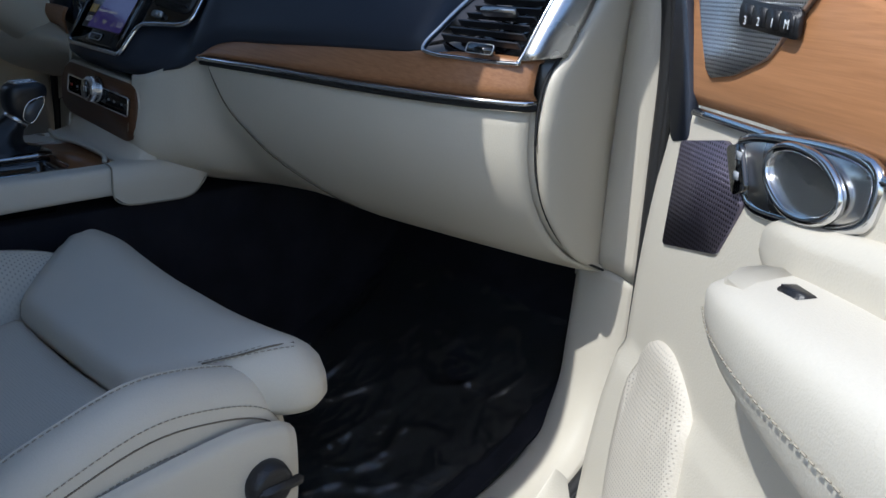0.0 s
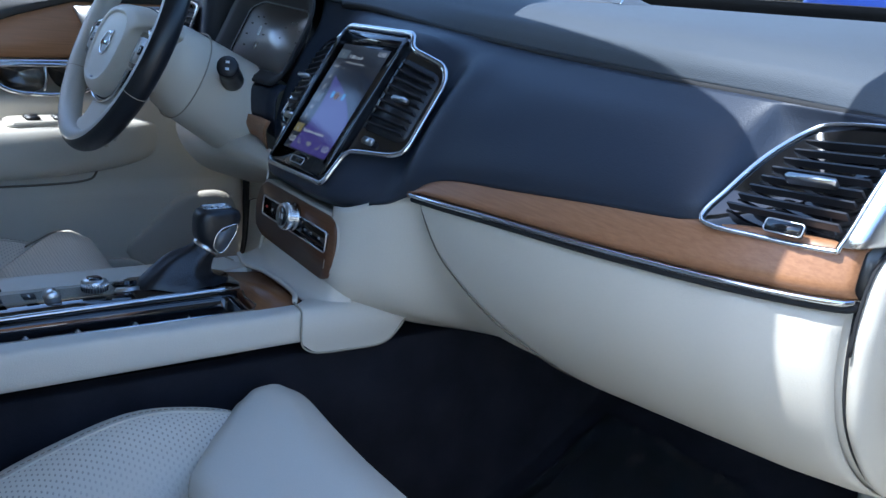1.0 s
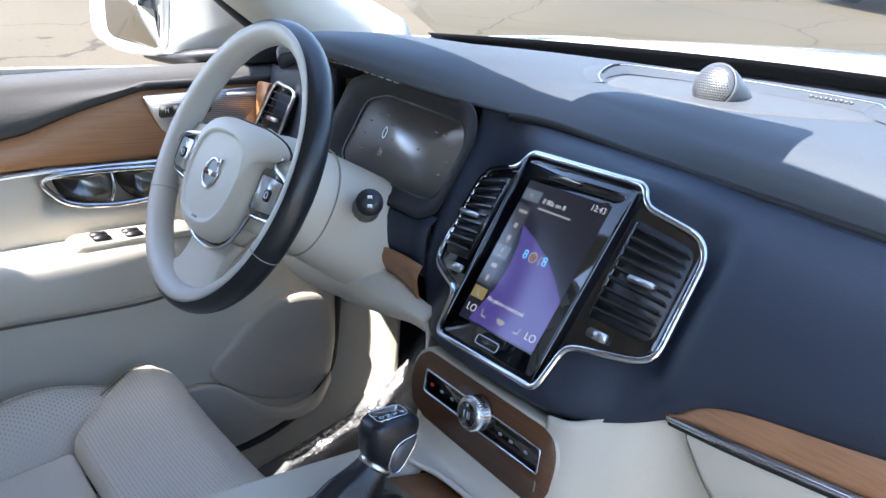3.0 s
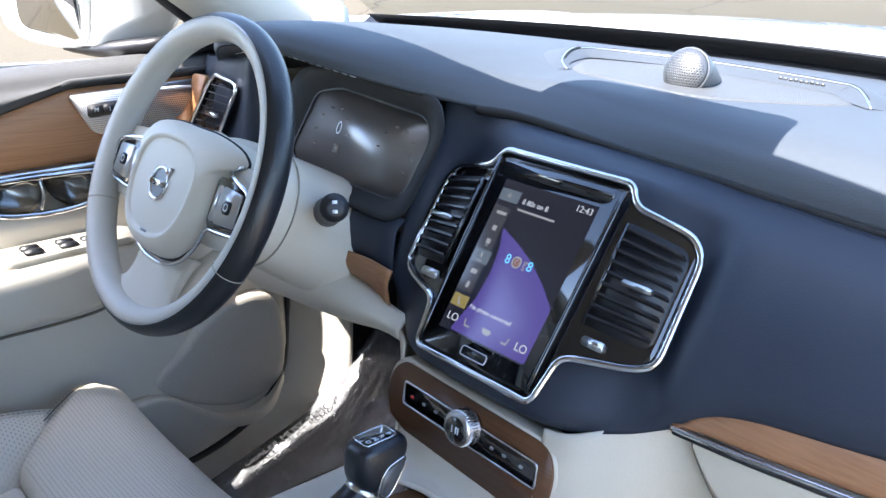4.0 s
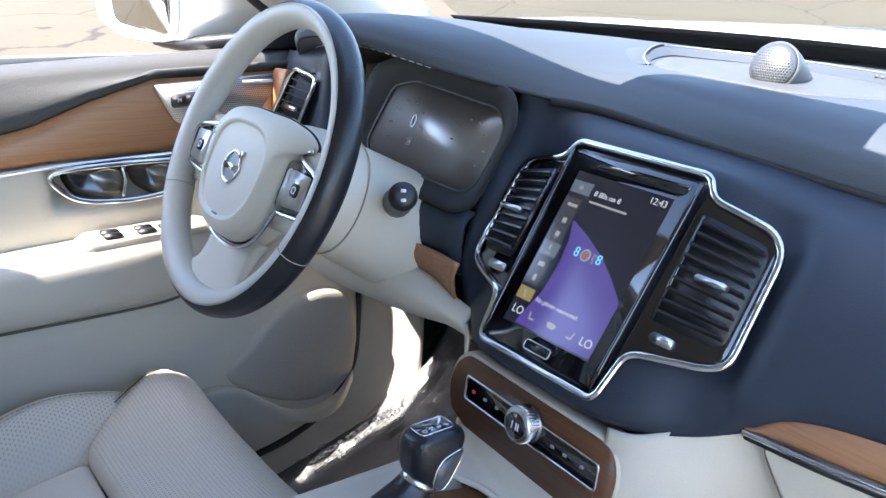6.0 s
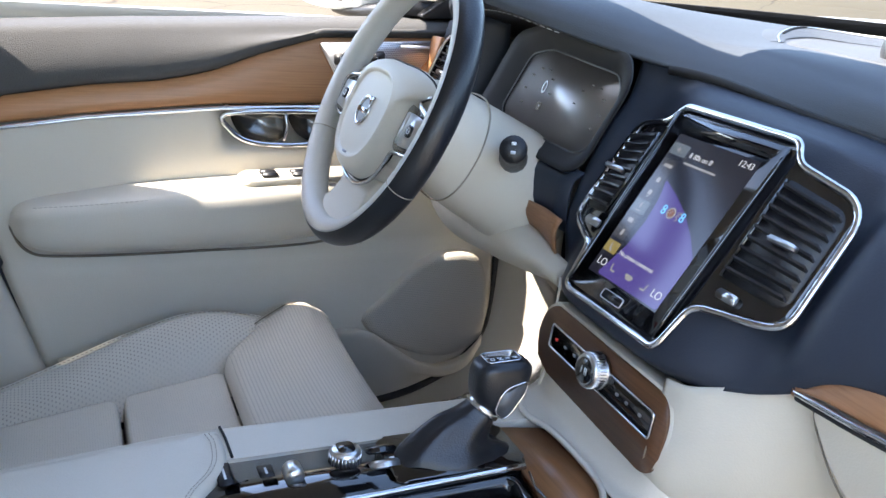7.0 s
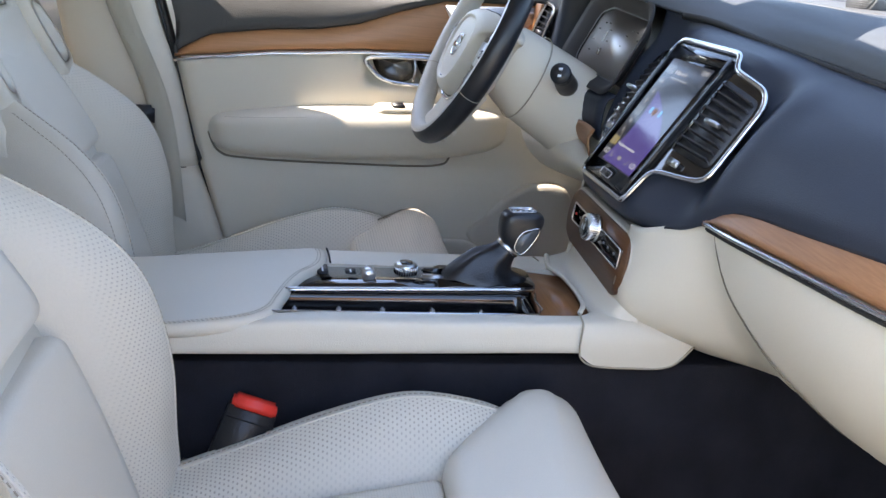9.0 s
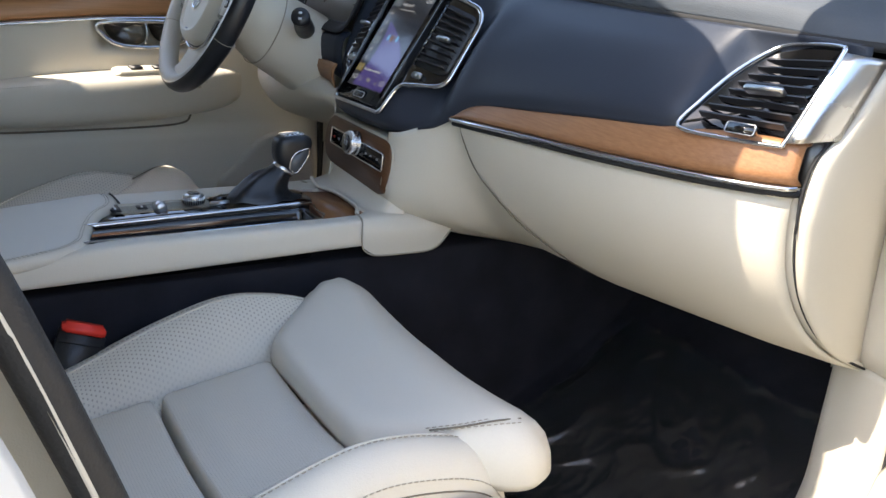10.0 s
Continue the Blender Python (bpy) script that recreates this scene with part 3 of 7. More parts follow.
part("mirror_glass", slab(soften([(-0.144, -0.041), (0.144, -0.041), (0.127, 0.041), (-0.127, 0.041)], 0.022), (0.018, -0.0795, 1.105), (1, 0.06, 0), (0, 0.25, 1), 0.001), MIRROR, mirror)

# ---- centre pillars ----


def pillar(s, n, ahead=0.0):
    def shifted(x, s):
        return [(s * a, b + (np.interp(c, [0.05, 0.2, 0.42, 0.6, 0.82, 1.23], [0.08, 0.115, 0.135, 0.112, 0.068, -0.02]) if ahead else np.interp(c, [0.05, 0.2, 0.42, 0.6, 0.82, 1.23], [0.0, 0.028, 0.052, 0.046, 0.024, 0.0])), c) for a, b, c in x]

    th = thing(f"trim_{n}", "blond plastic centre pillar trim with a lower cover", "trim", kind="structure")
    up = [[(0.778, -0.800, 0.42), (0.725, -0.80, 0.42), (0.705, -0.84, 0.42), (0.70, -0.95, 0.42), (0.72, -1.02, 0.42)], [(0.788, -0.835, 0.60), (0.735, -0.835, 0.60), (0.71, -0.87, 0.60), (0.70, -0.97, 0.60), (0.72, -1.03, 0.60)],
          [(0.803, -0.870, 0.82), (0.745, -0.87, 0.82), (0.71, -0.90, 0.82), (0.695, -0.99, 0.82), (0.71, -1.04, 0.82)], [(0.668, -0.91, 1.24), (0.62, -0.90, 1.24), (0.595, -0.92, 1.24), (0.58, -1.0, 1.24), (0.595, -1.05, 1.24)]]
    part("upper_cover", loft([shifted(p, s) for p in up], 24, 14), PLASTIC, th, thick=0.004)
    low = [[(0.772, -0.652, 0.05), (0.70, -0.66, 0.05), (0.68, -0.72, 0.05), (0.68, -1.0, 0.05), (0.70, -1.08, 0.05)], [(0.774, -0.705, 0.2), (0.705, -0.70, 0.2), (0.685, -0.75, 0.2), (0.685, -0.98, 0.2), (0.70, -1.05, 0.2)],
           [(0.779, -0.800, 0.417), (0.727, -0.80, 0.417), (0.707, -0.84, 0.417), (0.702, -0.95, 0.417), (0.722, -1.02, 0.417)]]
    part("lower_cover", loft([shifted(p, s) for p in low], 16, 14), PLASTIC, th, thick=0.004)
    part("door_seal", tube(shifted([(x - (0.0 if ahead else 0.014), y + (0.0 if ahead else 0.006), z) for x, y, z in ((0.755, -0.645, 0.05), (0.757, -0.705, 0.2), (0.762, -0.795, 0.42), (0.772, -0.832, 0.6), (0.785, -0.868, 0.82), (0.65, -0.91, 1.23))], s), 0.0165 if ahead else 0.0105, 10, steps=40), RUBBER, th, "black rubber door seal")
    part("outer_post", loft([shifted(p, s) for p in ([(0.80, -0.69, 0.0), (0.82, -0.73, 0.0), (0.86, -0.90, 0.0)], [(0.80, -0.83, 0.42), (0.82, -0.86, 0.42), (0.86, -0.95, 0.42)], [(0.81, -0.90, 0.82), (0.825, -0.93, 0.82), (0.84, -1.0, 0.82)], [(0.68, -0.95, 1.24), (0.69, -0.97, 1.24), (0.70, -1.05, 1.24)])], 20, 8), PAINT if ahead else RUBBER, th, "white painted post" if ahead else "black post behind the seal", thick=0.01)
    belt = thing("seat_belt", "beige seat belt webbing hanging along the centre pillar", "seat belt", (s * 0.69, -0.93, 0.45))
    part("webbing", loft([shifted(p, s) for p in ([(0.60, -0.93, 1.17), (0.60, -0.975, 1.17)], [(0.672, -0.905, 0.80), (0.672, -0.95, 0.80)], [(0.688, -0.840, 0.55), (0.688, -0.885, 0.55)], [(0.692, -0.80, 0.30), (0.692, -0.845, 0.30)])], 20, 4), WEBBING, belt, thick=0.0015)
    part("latch_plate", box(*sorted((s * 0.668, s * 0.690)), -0.880 + ahead, -0.822 + ahead, 0.510, 0.550, 0.006), BLACK, belt, "black plastic belt tongue")
    return th


pillar(-1, 5)
pillar(1, 6, 0.120)

# ---- driver's door, shut ----
DX = -0.740


def rear_edge(z):
    """The door's rear edge leans with the centre pillar."""
    return np.interp(z, [0.05, 0.22, 0.42, 0.64, 0.83], [-0.635, -0.672, -0.735, -0.785, -0.835])


def strip_z(y):
    return np.interp(y, [-0.80, -0.60, -0.40, -0.20, 0.05], [0.635, 0.662, 0.678, 0.682, 0.680])


def wood_z(y):
    return np.interp(y, [-0.80, -0.72, -0.60, -0.50, -0.42, -0.334, -0.24, 0.1], [0.645, 0.690, 0.708, 0.716, 0.732, 0.764, 0.792, 0.802])


def sill_z(y):
    return np.interp(y, [-0.84, -0.54, -0.15, 0.1], [0.782, 0.801, 0.819, 0.828])


def foot_z(y):
    """The lower edge of the closed door climbs towards its front."""
    return np.interp(y, [-0.64, -0.20, -0.09, -0.034, 0.038, 0.080, 0.098, 0.104], [0.105, 0.135, 0.150, 0.166, 0.196, 0.226, 0.255, 0.29])


def door_x(y, z):
    """How far the blond panel stands out, at the front part it swells over the loudspeaker."""
    x = DX + 0.004 * math.sin(max(0, min(1, (z - 0.42) / 0.25)) * math.pi)
    x += 0.030 * np.interp(z, [0.1, 0.2, 0.30, 0.42], [1, 1, 0.75, 0.25]) if z < 0.43 else 0
    return x



def make_door(door, mirrored):
    """All parts of a front door, given as the driver's; mirrored for the passenger's side."""
    flip = Matrix.Diagonal((-1, 1, 1, 1))

    def put(name, bm, mat, parent=None, label="", thick=0.0):
        if mirrored:
            bmesh.ops.transform(bm, matrix=flip, verts=bm.verts)
        return part(name, bm, mat, parent, label, local=True, thick=thick)

    def write(text, size, m, mat, parent):
        if mirrored:
            m = flip @ m @ flip
        return writing(text, size, m, mat, parent, local=True)

    def stitch(path, parent):
        return stitches([(-x if mirrored else x, y, z) for x, y, z in path], parent, local=True)

    front_y = -0.020 if mirrored else 0.10
    ys = np.linspace(-0.835, front_y + 0.02, 49)
    pad_rows = []
    for y in ys:
        w, t = wood_z(y) + 0.001, sill_z(y)
        ye = [max(y, rear_edge(z)) for z in (w, t)]
        pad_rows.append([(-0.748, ye[0], w), (-0.740, ye[0], w + 0.012), (-0.742, y if y > ye[0] else ye[0], w + (t - w) * 0.45), (-0.758, max(y, rear_edge(t) + 0.02), t - 0.016), (-0.775, max(y, rear_edge(t)), t), (-0.835, max(y, rear_edge(t)), t + 0.004), (-0.85, max(y, rear_edge(t)), t - 0.02)])
    put("top_pad", sheet([spline(r, 18) for r in pad_rows]), CHARCOAL_PAD, door, "charcoal grained leather top roll", thick=0.004)
    wood_rows = []
    for y in np.linspace(-0.79, front_y, 40):
        a, b = strip_z(y) + 0.004, wood_z(y)
        wood_rows.append([(DX - 0.008, y, a), (DX + 0.002, y, a + 0.006), (DX + 0.001, y, (a + b) / 2), (DX - 0.004, y, b - 0.004), (DX - 0.014, y, b + 0.002)])
    put("wood_inlay", sheet([spline(r, 8) for r in wood_rows]), WOOD_Y, door, "satin walnut inlay", thick=0.003)
    put("chrome_strip", tube([(DX + 0.006, y, strip_z(y)) for y in np.linspace(-0.785, -0.078 if mirrored else front_y - 0.02, 30)], 0.0042, 8, flat=0.7), CHROME, door, "bright metal strip")


    panel_rows = []
    for i in range(60):
        f = i / 59
        row = []
        for j in range(44):
            g = j / 43
            z = 0.06 + (0.06 * 0) + g * (0.70 - 0.06)
            y0 = rear_edge(z)
            front = np.interp(z, [0.06, 0.2, 0.36, 0.424, 0.471, 0.605, 0.64, 0.7], [0.03, 0.05, 0.045, 0.030, 0.021, -0.003, -0.013, -0.022]) if mirrored else np.interp(z, [0.06, 0.18, 0.24, 0.30, 0.45, 0.7], [0.05, 0.06, 0.094, 0.105, 0.115, 0.10])
            y = y0 + f * (front - y0)
            if not mirrored:
                z = max(z, foot_z(y))
            dent = 0.0 if mirrored or not (-0.40 < y < -0.21 and z > 0.612) else 0.034
            row.append((door_x(y, min(z, strip_z(y))) - dent - (0.006 if f in (0, 1) else 0), y, min(z, strip_z(y) - 0.001)))
        panel_rows.append(row)
    put("panel", sheet(panel_rows), VINYL, door, "blond soft panel", thick=0.004)
    # armrest: a long swelling with a round rear end
    arm = []
    ARM_OPEN = ((-0.722, 0.50, 0.53, 0.004), (-0.69, 0.475, 0.575, 0.05), (-0.60, 0.475, 0.602, 0.078), (-0.45, 0.506, 0.612, 0.085), (-0.38, 0.520, 0.612, 0.085), (-0.31, 0.534, 0.608, 0.078), (-0.265, 0.548, 0.600, 0.064), (-0.240, 0.560, 0.590, 0.040), (-0.228, 0.570, 0.582, 0.006))
    for y, lo, hi, out in ARM_OPEN if mirrored else ((-0.722, 0.492, 0.508, 0.004), (-0.712, 0.472, 0.522, 0.030), (-0.69, 0.460, 0.532, 0.052), (-0.64, 0.453, 0.541, 0.066), (-0.52, 0.452, 0.556, 0.074), (-0.36, 0.456, 0.566, 0.076), (-0.24, 0.464, 0.572, 0.070), (-0.14, 0.478, 0.570, 0.045), (-0.08, 0.50, 0.56, 0.006)):
        x = DX
        arm.append([(x - 0.002, y, hi + 0.004), (x + 0.35 * out, y, hi + 0.001), (x + 0.85 * out, y, hi - 0.006), (x + out, y, hi - 0.28 * (hi - lo)), (x + 0.92 * out, y, lo + 0.25 * (hi - lo)), (x + 0.6 * out, y, lo + 0.004), (x - 0.002, y, lo - 0.006)])
    armrest = put("armrest", loft(arm, 48, 20), LEATHER, door, "blond leather armrest")
    put("armrest_seam", tube([(DX + 0.004, -0.728, 0.505), (DX + 0.008, -0.69, 0.448), (DX + 0.010, -0.45, 0.490), (DX + 0.010, -0.36, 0.512), (DX + 0.010, -0.28, 0.540), (DX + 0.006, -0.22, 0.575)] if mirrored else [(DX + 0.004, -0.728, 0.505), (DX + 0.008, -0.70, 0.452), (DX + 0.010, -0.64, 0.440), (DX + 0.010, -0.45, 0.438), (DX + 0.010, -0.24, 0.443), (DX + 0.010, -0.20, 0.470), (DX + 0.006, -0.15, 0.518)], 0.0026, 6, steps=60), GROOVE, door)
    stitch([(DX + 0.087, -0.50, 0.56), (DX + 0.088, -0.38, 0.567), (DX + 0.080, -0.31, 0.572), (DX + 0.066, -0.265, 0.576)] if mirrored else [(DX + 0.058, -0.685, 0.535), (DX + 0.066, -0.60, 0.540), (DX + 0.068, -0.42, 0.552), (DX + 0.066, -0.26, 0.565)], door)
    sw_panel = put("switch_panel", slab(rounded(0.048, 0.12 if mirrored else 0.20, 0.015), (-0.700, -0.335 if mirrored else -0.28, 0.605 if mirrored else 0.577), (1, 0, -0.1), (0, 1, 0.03), 0.012, 0.004), PLASTIC, door, "raised blond switch panel")
    for dx, dy in (((0.008, 0.085),) if mirrored else ((0, 0), (0.018, 0.0), (0, 0.05), (0.018, 0.05), (0.006, 0.085))):
        put("window_switch", box(-0.713 + dx, -0.699 + dx, (-0.435 if mirrored else -0.345) + dy, (-0.408 if mirrored else -0.318) + dy, 0.605 if mirrored else 0.5745, 0.6115 if mirrored else 0.5815, 0.002), BLACK, sw_panel, "black window switch")
    # pull handle in its pocket
    hx = DX + 0.006
    cy = -0.245 if mirrored else -0.290
    bezel_path = [(hx, -0.173, 0.672), (hx, -0.184, 0.645), (hx, -0.204, 0.629), (hx, -0.274, 0.635), (hx, -0.323, 0.646), (hx, -0.339, 0.660), (hx, -0.331, 0.685), (hx, -0.25, 0.684)] if mirrored else [(hx, cy - 0.105, 0.668), (hx, cy - 0.098, 0.642), (hx, cy - 0.065, 0.622), (hx, cy, 0.616), (hx, cy + 0.06, 0.622), (hx, cy + 0.085, 0.640), (hx, cy + 0.088, 0.668), (hx, cy, 0.673)]
    bez = spline(bezel_path, 48, True)
    mid_b = bez.mean(0)
    handle = put("handle_bezel", tube(bez, 0.0050, 8, closed=True), CHROME, door, "chrome bezel of the pull handle")
    if mirrored:
        put("handle_plate", sheet([bez + [-0.001, 0, 0], mid_b + (bez - mid_b) * 0.9 + [0.004, 0, 0], mid_b + (bez - mid_b) * 0.5 + [0.005, 0, 0], mid_b + (bez - mid_b) * 0.02 + [0.005, 0, 0]], around=True), SATIN, handle, "satin metal handle plate")
        cup = spline([(hx + 0.009, y, z) for y, z in ((-0.240, 0.679), (-0.228, 0.668), (-0.233, 0.654), (-0.255, 0.642), (-0.280, 0.640), (-0.303, 0.645), (-0.317, 0.655), (-0.318, 0.665), (-0.308, 0.674), (-0.290, 0.681), (-0.262, 0.683))], 40, True)
        mid_c = cup.mean(0)
        put("handle_ring", tube(cup, 0.0036, 8, closed=True), CHROME, handle, "polished grip ring")
        put("handle_cup", sheet([cup, mid_c + (cup - mid_c) * 0.92 + [-0.002, 0, 0], mid_c + (cup - mid_c) * 0.8 + [-0.0025, 0, 0], mid_c + (cup - mid_c) * 0.02 + [-0.0035, 0, 0]], around=True), SATIN, handle, "grey metal cup")
    else:
        for y0, y1, lab in ((-0.388, -0.298, "dark satin finger scoop"), (-0.294, -0.222, "dark satin lever scoop")):
            o = spline([(hx + 0.002, y, z) for y, z in ((y0, 0.667), (y0 + 0.012, 0.640), (y0 + 0.035, 0.624), (y1 - 0.02, 0.622), (y1, 0.636), (y1 + 0.002, 0.664), (y1 - 0.02, 0.670), (y0 + 0.02, 0.671))], 36, True)
            c = o.mean(0)
            put("handle_scoop", sheet([o, c + (o - c) * 0.90 + [-0.008, 0, 0], c + (o - c) * 0.62 + [-0.020, 0, 0.004], c + (o - c) * 0.02 + [-0.026, 0, 0.006]], around=True), DARKMETAL, handle, lab)
        put("handle_ridge", tube([(hx + 0.001, -0.298, 0.669), (hx + 0.005, -0.296, 0.648), (hx + 0.002, -0.300, 0.624)], 0.0032, 8, steps=12), CHROME, handle)
        put("handle_bar", loft([[(hx - 0.004, y, 0.672), (hx + 0.005, y, 0.664), (hx + 0.006, y, 0.648), (hx - 0.004, y, 0.632)] for y in (-0.218, -0.18, -0.13)], 8, 10), SATIN, handle, "satin metal bar behind the lever")
    # tweeter plate with memory buttons
    px_ = DX + 0.001
    plate = put("tweeter_plate", slab(soften([(-0.238, 0.785), (-0.046, 0.785), (-0.070, 0.740), (-0.089, 0.710), (-0.132, 0.716), (-0.183, 0.733)] if mirrored else [(-0.244, 0.786), (-0.023, 0.797), (-0.071, 0.741), (-0.10, 0.727), (-0.19, 0.722), (-0.212, 0.728)], 0.008), (px_ + 0.004, 0, 0), (0, 1, 0), (0, 0, 1), 0.006, 0.0015), MESHY, door, "drilled aluminium tweeter plate")
    put("button_bank", slab(rounded(0.088, 0.020, 0.005, cx=-0.180 if mirrored else -0.175, cy=0.772 if mirrored else 0.774), (px_ + 0.0062, 0, 0), (0, 1, 0.06), (0, 0, 1), 0.004, 0.001), BLACK, plate)
    for i in range(4):
        put("memory_button", slab(rounded(0.018, 0.014, 0.002, cx=(-0.211 if mirrored else -0.206) + i * 0.0205, cy=0.772 if mirrored else 0.774), (px_ + 0.0075, 0, 0), (0, 1, 0.06), (0, 0, 1), 0.003, 0.0007), BLACK, plate)
        write("M123"[i], 0.009, frame_of((px_ + 0.0078, (-0.211 if mirrored else -0.206) + i * 0.0205, 0.758 if mirrored else 0.762), (0, 1, 0), (0, 0, 1)), ICON, plate)
    put("brand_bar", slab(rounded(0.055, 0.005, 0.001, cx=-0.075, cy=0.785), (px_ + 0.0045, 0, 0), (0, 1, 0), (0, 0, 1), 0.001), ICON, plate, "unreadable pale lettering bar")
    # loudspeaker and map pocket
    spk = [(-0.180, 0.26), (-0.168, 0.394), (-0.155, 0.435), (-0.130, 0.460), (-0.100, 0.474), (-0.065, 0.470), (-0.040, 0.445), (-0.035, 0.38), (-0.050, 0.30), (-0.10, 0.22), (-0.16, 0.205)] if mirrored else [(-0.155, 0.292), (-0.110, 0.340), (-0.066, 0.384), (-0.018, 0.412), (0.050, 0.416), (0.083, 0.385), (0.098, 0.305), (0.084, 0.232), (0.010, 0.205), (-0.085, 0.235)]
    rim_pts = spline([(y, z, 0) for y, z in spk], 40, True)
    sy = -0.085 if mirrored else -0.02
    fan = [[(door_x(sy + (y - sy) * f, 0.30 + (z - 0.30) * f) + 0.012 + 0.010 * (1 - f * f) if mirrored else -0.704, sy + (y - sy) * f, 0.30 + (z - 0.30) * f) for y, z, _ in rim_pts] for f in (0.02, 0.3, 0.6, 0.85, 0.93)]
    fan.append([(door_x(y, z) + 0.008 if mirrored else -0.708, sy + (y - sy) * 0.985, 0.30 + (z - 0.30) * 0.985) for y, z, _ in rim_pts])
    fan.append([(door_x(y, z) - 0.004, y, z) for y, z, _ in rim_pts])
    put("loudspeaker_cover", sheet(fan, around=True, caps=False), SPEAKER_BLOND, door, "blond loudspeaker cover")
    pocket = []
    for y, top, out in ((-0.665, 0.275, 0.004), (-0.64, 0.283, 0.04), (-0.45, 0.288, 0.062), (-0.22, 0.292, 0.066), (-0.15, 0.286, 0.066), (-0.10, 0.250, 0.066), (-0.05, 0.216, 0.066), (0.0, 0.203, 0.064), (0.05, 0.214, 0.052), (0.09, 0.245, 0.012)):
        x = DX + 0.03
        if not mirrored:
            out *= 0.62
        pocket.append([(x - 0.004, y, top - 0.012), (x + out * 0.8, y, top), (x + out, y, top - 0.004), (x + out, y, top - 0.03), (x + out * 0.85, y, top * 0.55 + 0.02), (x + out * 0.5, y, 0.062)] if mirrored else [(x - 0.004, y, top - 0.012), (x + out * 0.8, y, top), (x + out, y, top - 0.004), (x + out, y, top - 0.02), (x + out * 0.9, y, 0.5 * (top + foot_z(y))), (x + out * 0.6, y, foot_z(y) + 0.004)])
    put("map_pocket", loft(pocket, 44, 14), VINYL, door, "blond map pocket with a dark gap above")
    put("lower_edge", tube([(DX - 0.02, -0.62, 0.05), (DX - 0.02, -0.3, 0.05), (DX - 0.02, -0.06, 0.05), (DX - 0.02, 0.0, 0.08)] if mirrored else [(DX + 0.050, y, foot_z(y) - 0.006) for y in (-0.62, -0.4, -0.2, -0.09, -0.034)] + [(DX + 0.04, 0.038, 0.190), (DX + 0.025, 0.090, 0.240), (DX + 0.012, 0.112, 0.31), (DX + 0.005, 0.120, 0.5)], 0.007, 8, steps=50), RUBBER, door)
    put("outer_skin", loft([[(-0.85, y, 0.82), (-0.90, y, 0.75), (-0.93, y, 0.45), (-0.92, y, 0.1), (-0.86, y, -0.1)] for y in (-0.86, -0.4, 0.1, 0.31)], 12, 12), PAINT, door, "white painted outer skin", thick=0.004)
    put("rear_face", loft([[(x, rear_edge(z) - 0.012 if z < 0.83 else -0.84, z) for z in (0.05, 0.22, 0.42, 0.64, 0.82)] for x in (-0.745, -0.79, -0.86)], 8, 12), BLACK, door, "dark door edge", thick=0.004)

    if mirrored:
        ledge = []
        for y, lo, hi, out in ((-0.212, 0.606, 0.612, 0.002), (-0.230, 0.596, 0.624, 0.012), (-0.262, 0.590, 0.634, 0.020), (-0.31, 0.590, 0.638, 0.024), (-0.38, 0.590, 0.644, 0.024), (-0.50, 0.590, 0.648, 0.022), (-0.64, 0.590, 0.648, 0.014)):
            ledge.append([(DX - 0.004, y, hi + 0.004), (DX + 0.5 * out, y, hi + 0.002), (DX + 0.9 * out, y, hi - 0.006), (DX + out, y, hi - 0.016), (DX + 0.9 * out, y, lo + 0.004), (DX - 0.002, y, lo - 0.02)])
        put("grab_ledge", loft(ledge, 36, 16), VINYL, door, "blond ledge above the armrest")
        grille = put("door_grille", slab(soften([(-0.066, 0.654), (-0.146, 0.668), (-0.176, 0.652), (-0.190, 0.628), (-0.160, 0.580), (-0.054, 0.558)], 0.006), (DX + 0.010, 0, 0), (0, 1, 0), (0, 0, 1), 0.006), MESHD, door, "dark drilled loudspeaker grille")
        bank = put("lock_bank", slab(soften([(-0.160, 0.666), (-0.182, 0.672), (-0.200, 0.641), (-0.180, 0.632)], 0.006), (DX + 0.014, 0, 0), (0, 1, 0), (0, 0, 1), 0.008), GLOSS, door, "gloss black lock switch bank")
        put("front_trim", slab(soften([(-0.002, 0.80), (-0.030, 0.768), (-0.046, 0.735), (-0.066, 0.684), (-0.070, 0.655), (-0.034, 0.648), (-0.012, 0.70)], 0.006), (DX + 0.006, 0, 0), (0, 1, 0), (0, 0, 1), 0.008, 0.002), CHARCOAL, door, "charcoal end piece ahead of the inlay")
        for z in (0.660, 0.645):
            put("lock_icon", box(DX + 0.0135, DX + 0.0145, -0.187, -0.179, z, z + 0.006), ICON_DIM, bank)


door_1 = thing("door_1", "closed driver's door with walnut inlay, blond panel and charcoal top", "door", kind="structure")
make_door(door_1, False)
OPEN = pose(0.959, -0.033, 0, 0, 0, 52) @ pose(-0.740, -0.05, 0.65, -3, 0, 0) @ pose(0, 0.05, -0.65)
door_2 = thing("door_2", "open passenger door with walnut inlay, blond armrest and charcoal top", "door", kind="structure")
door_2.matrix_basis = OPEN
PLACED[door_2] = OPEN.copy()
make_door(door_2, True)

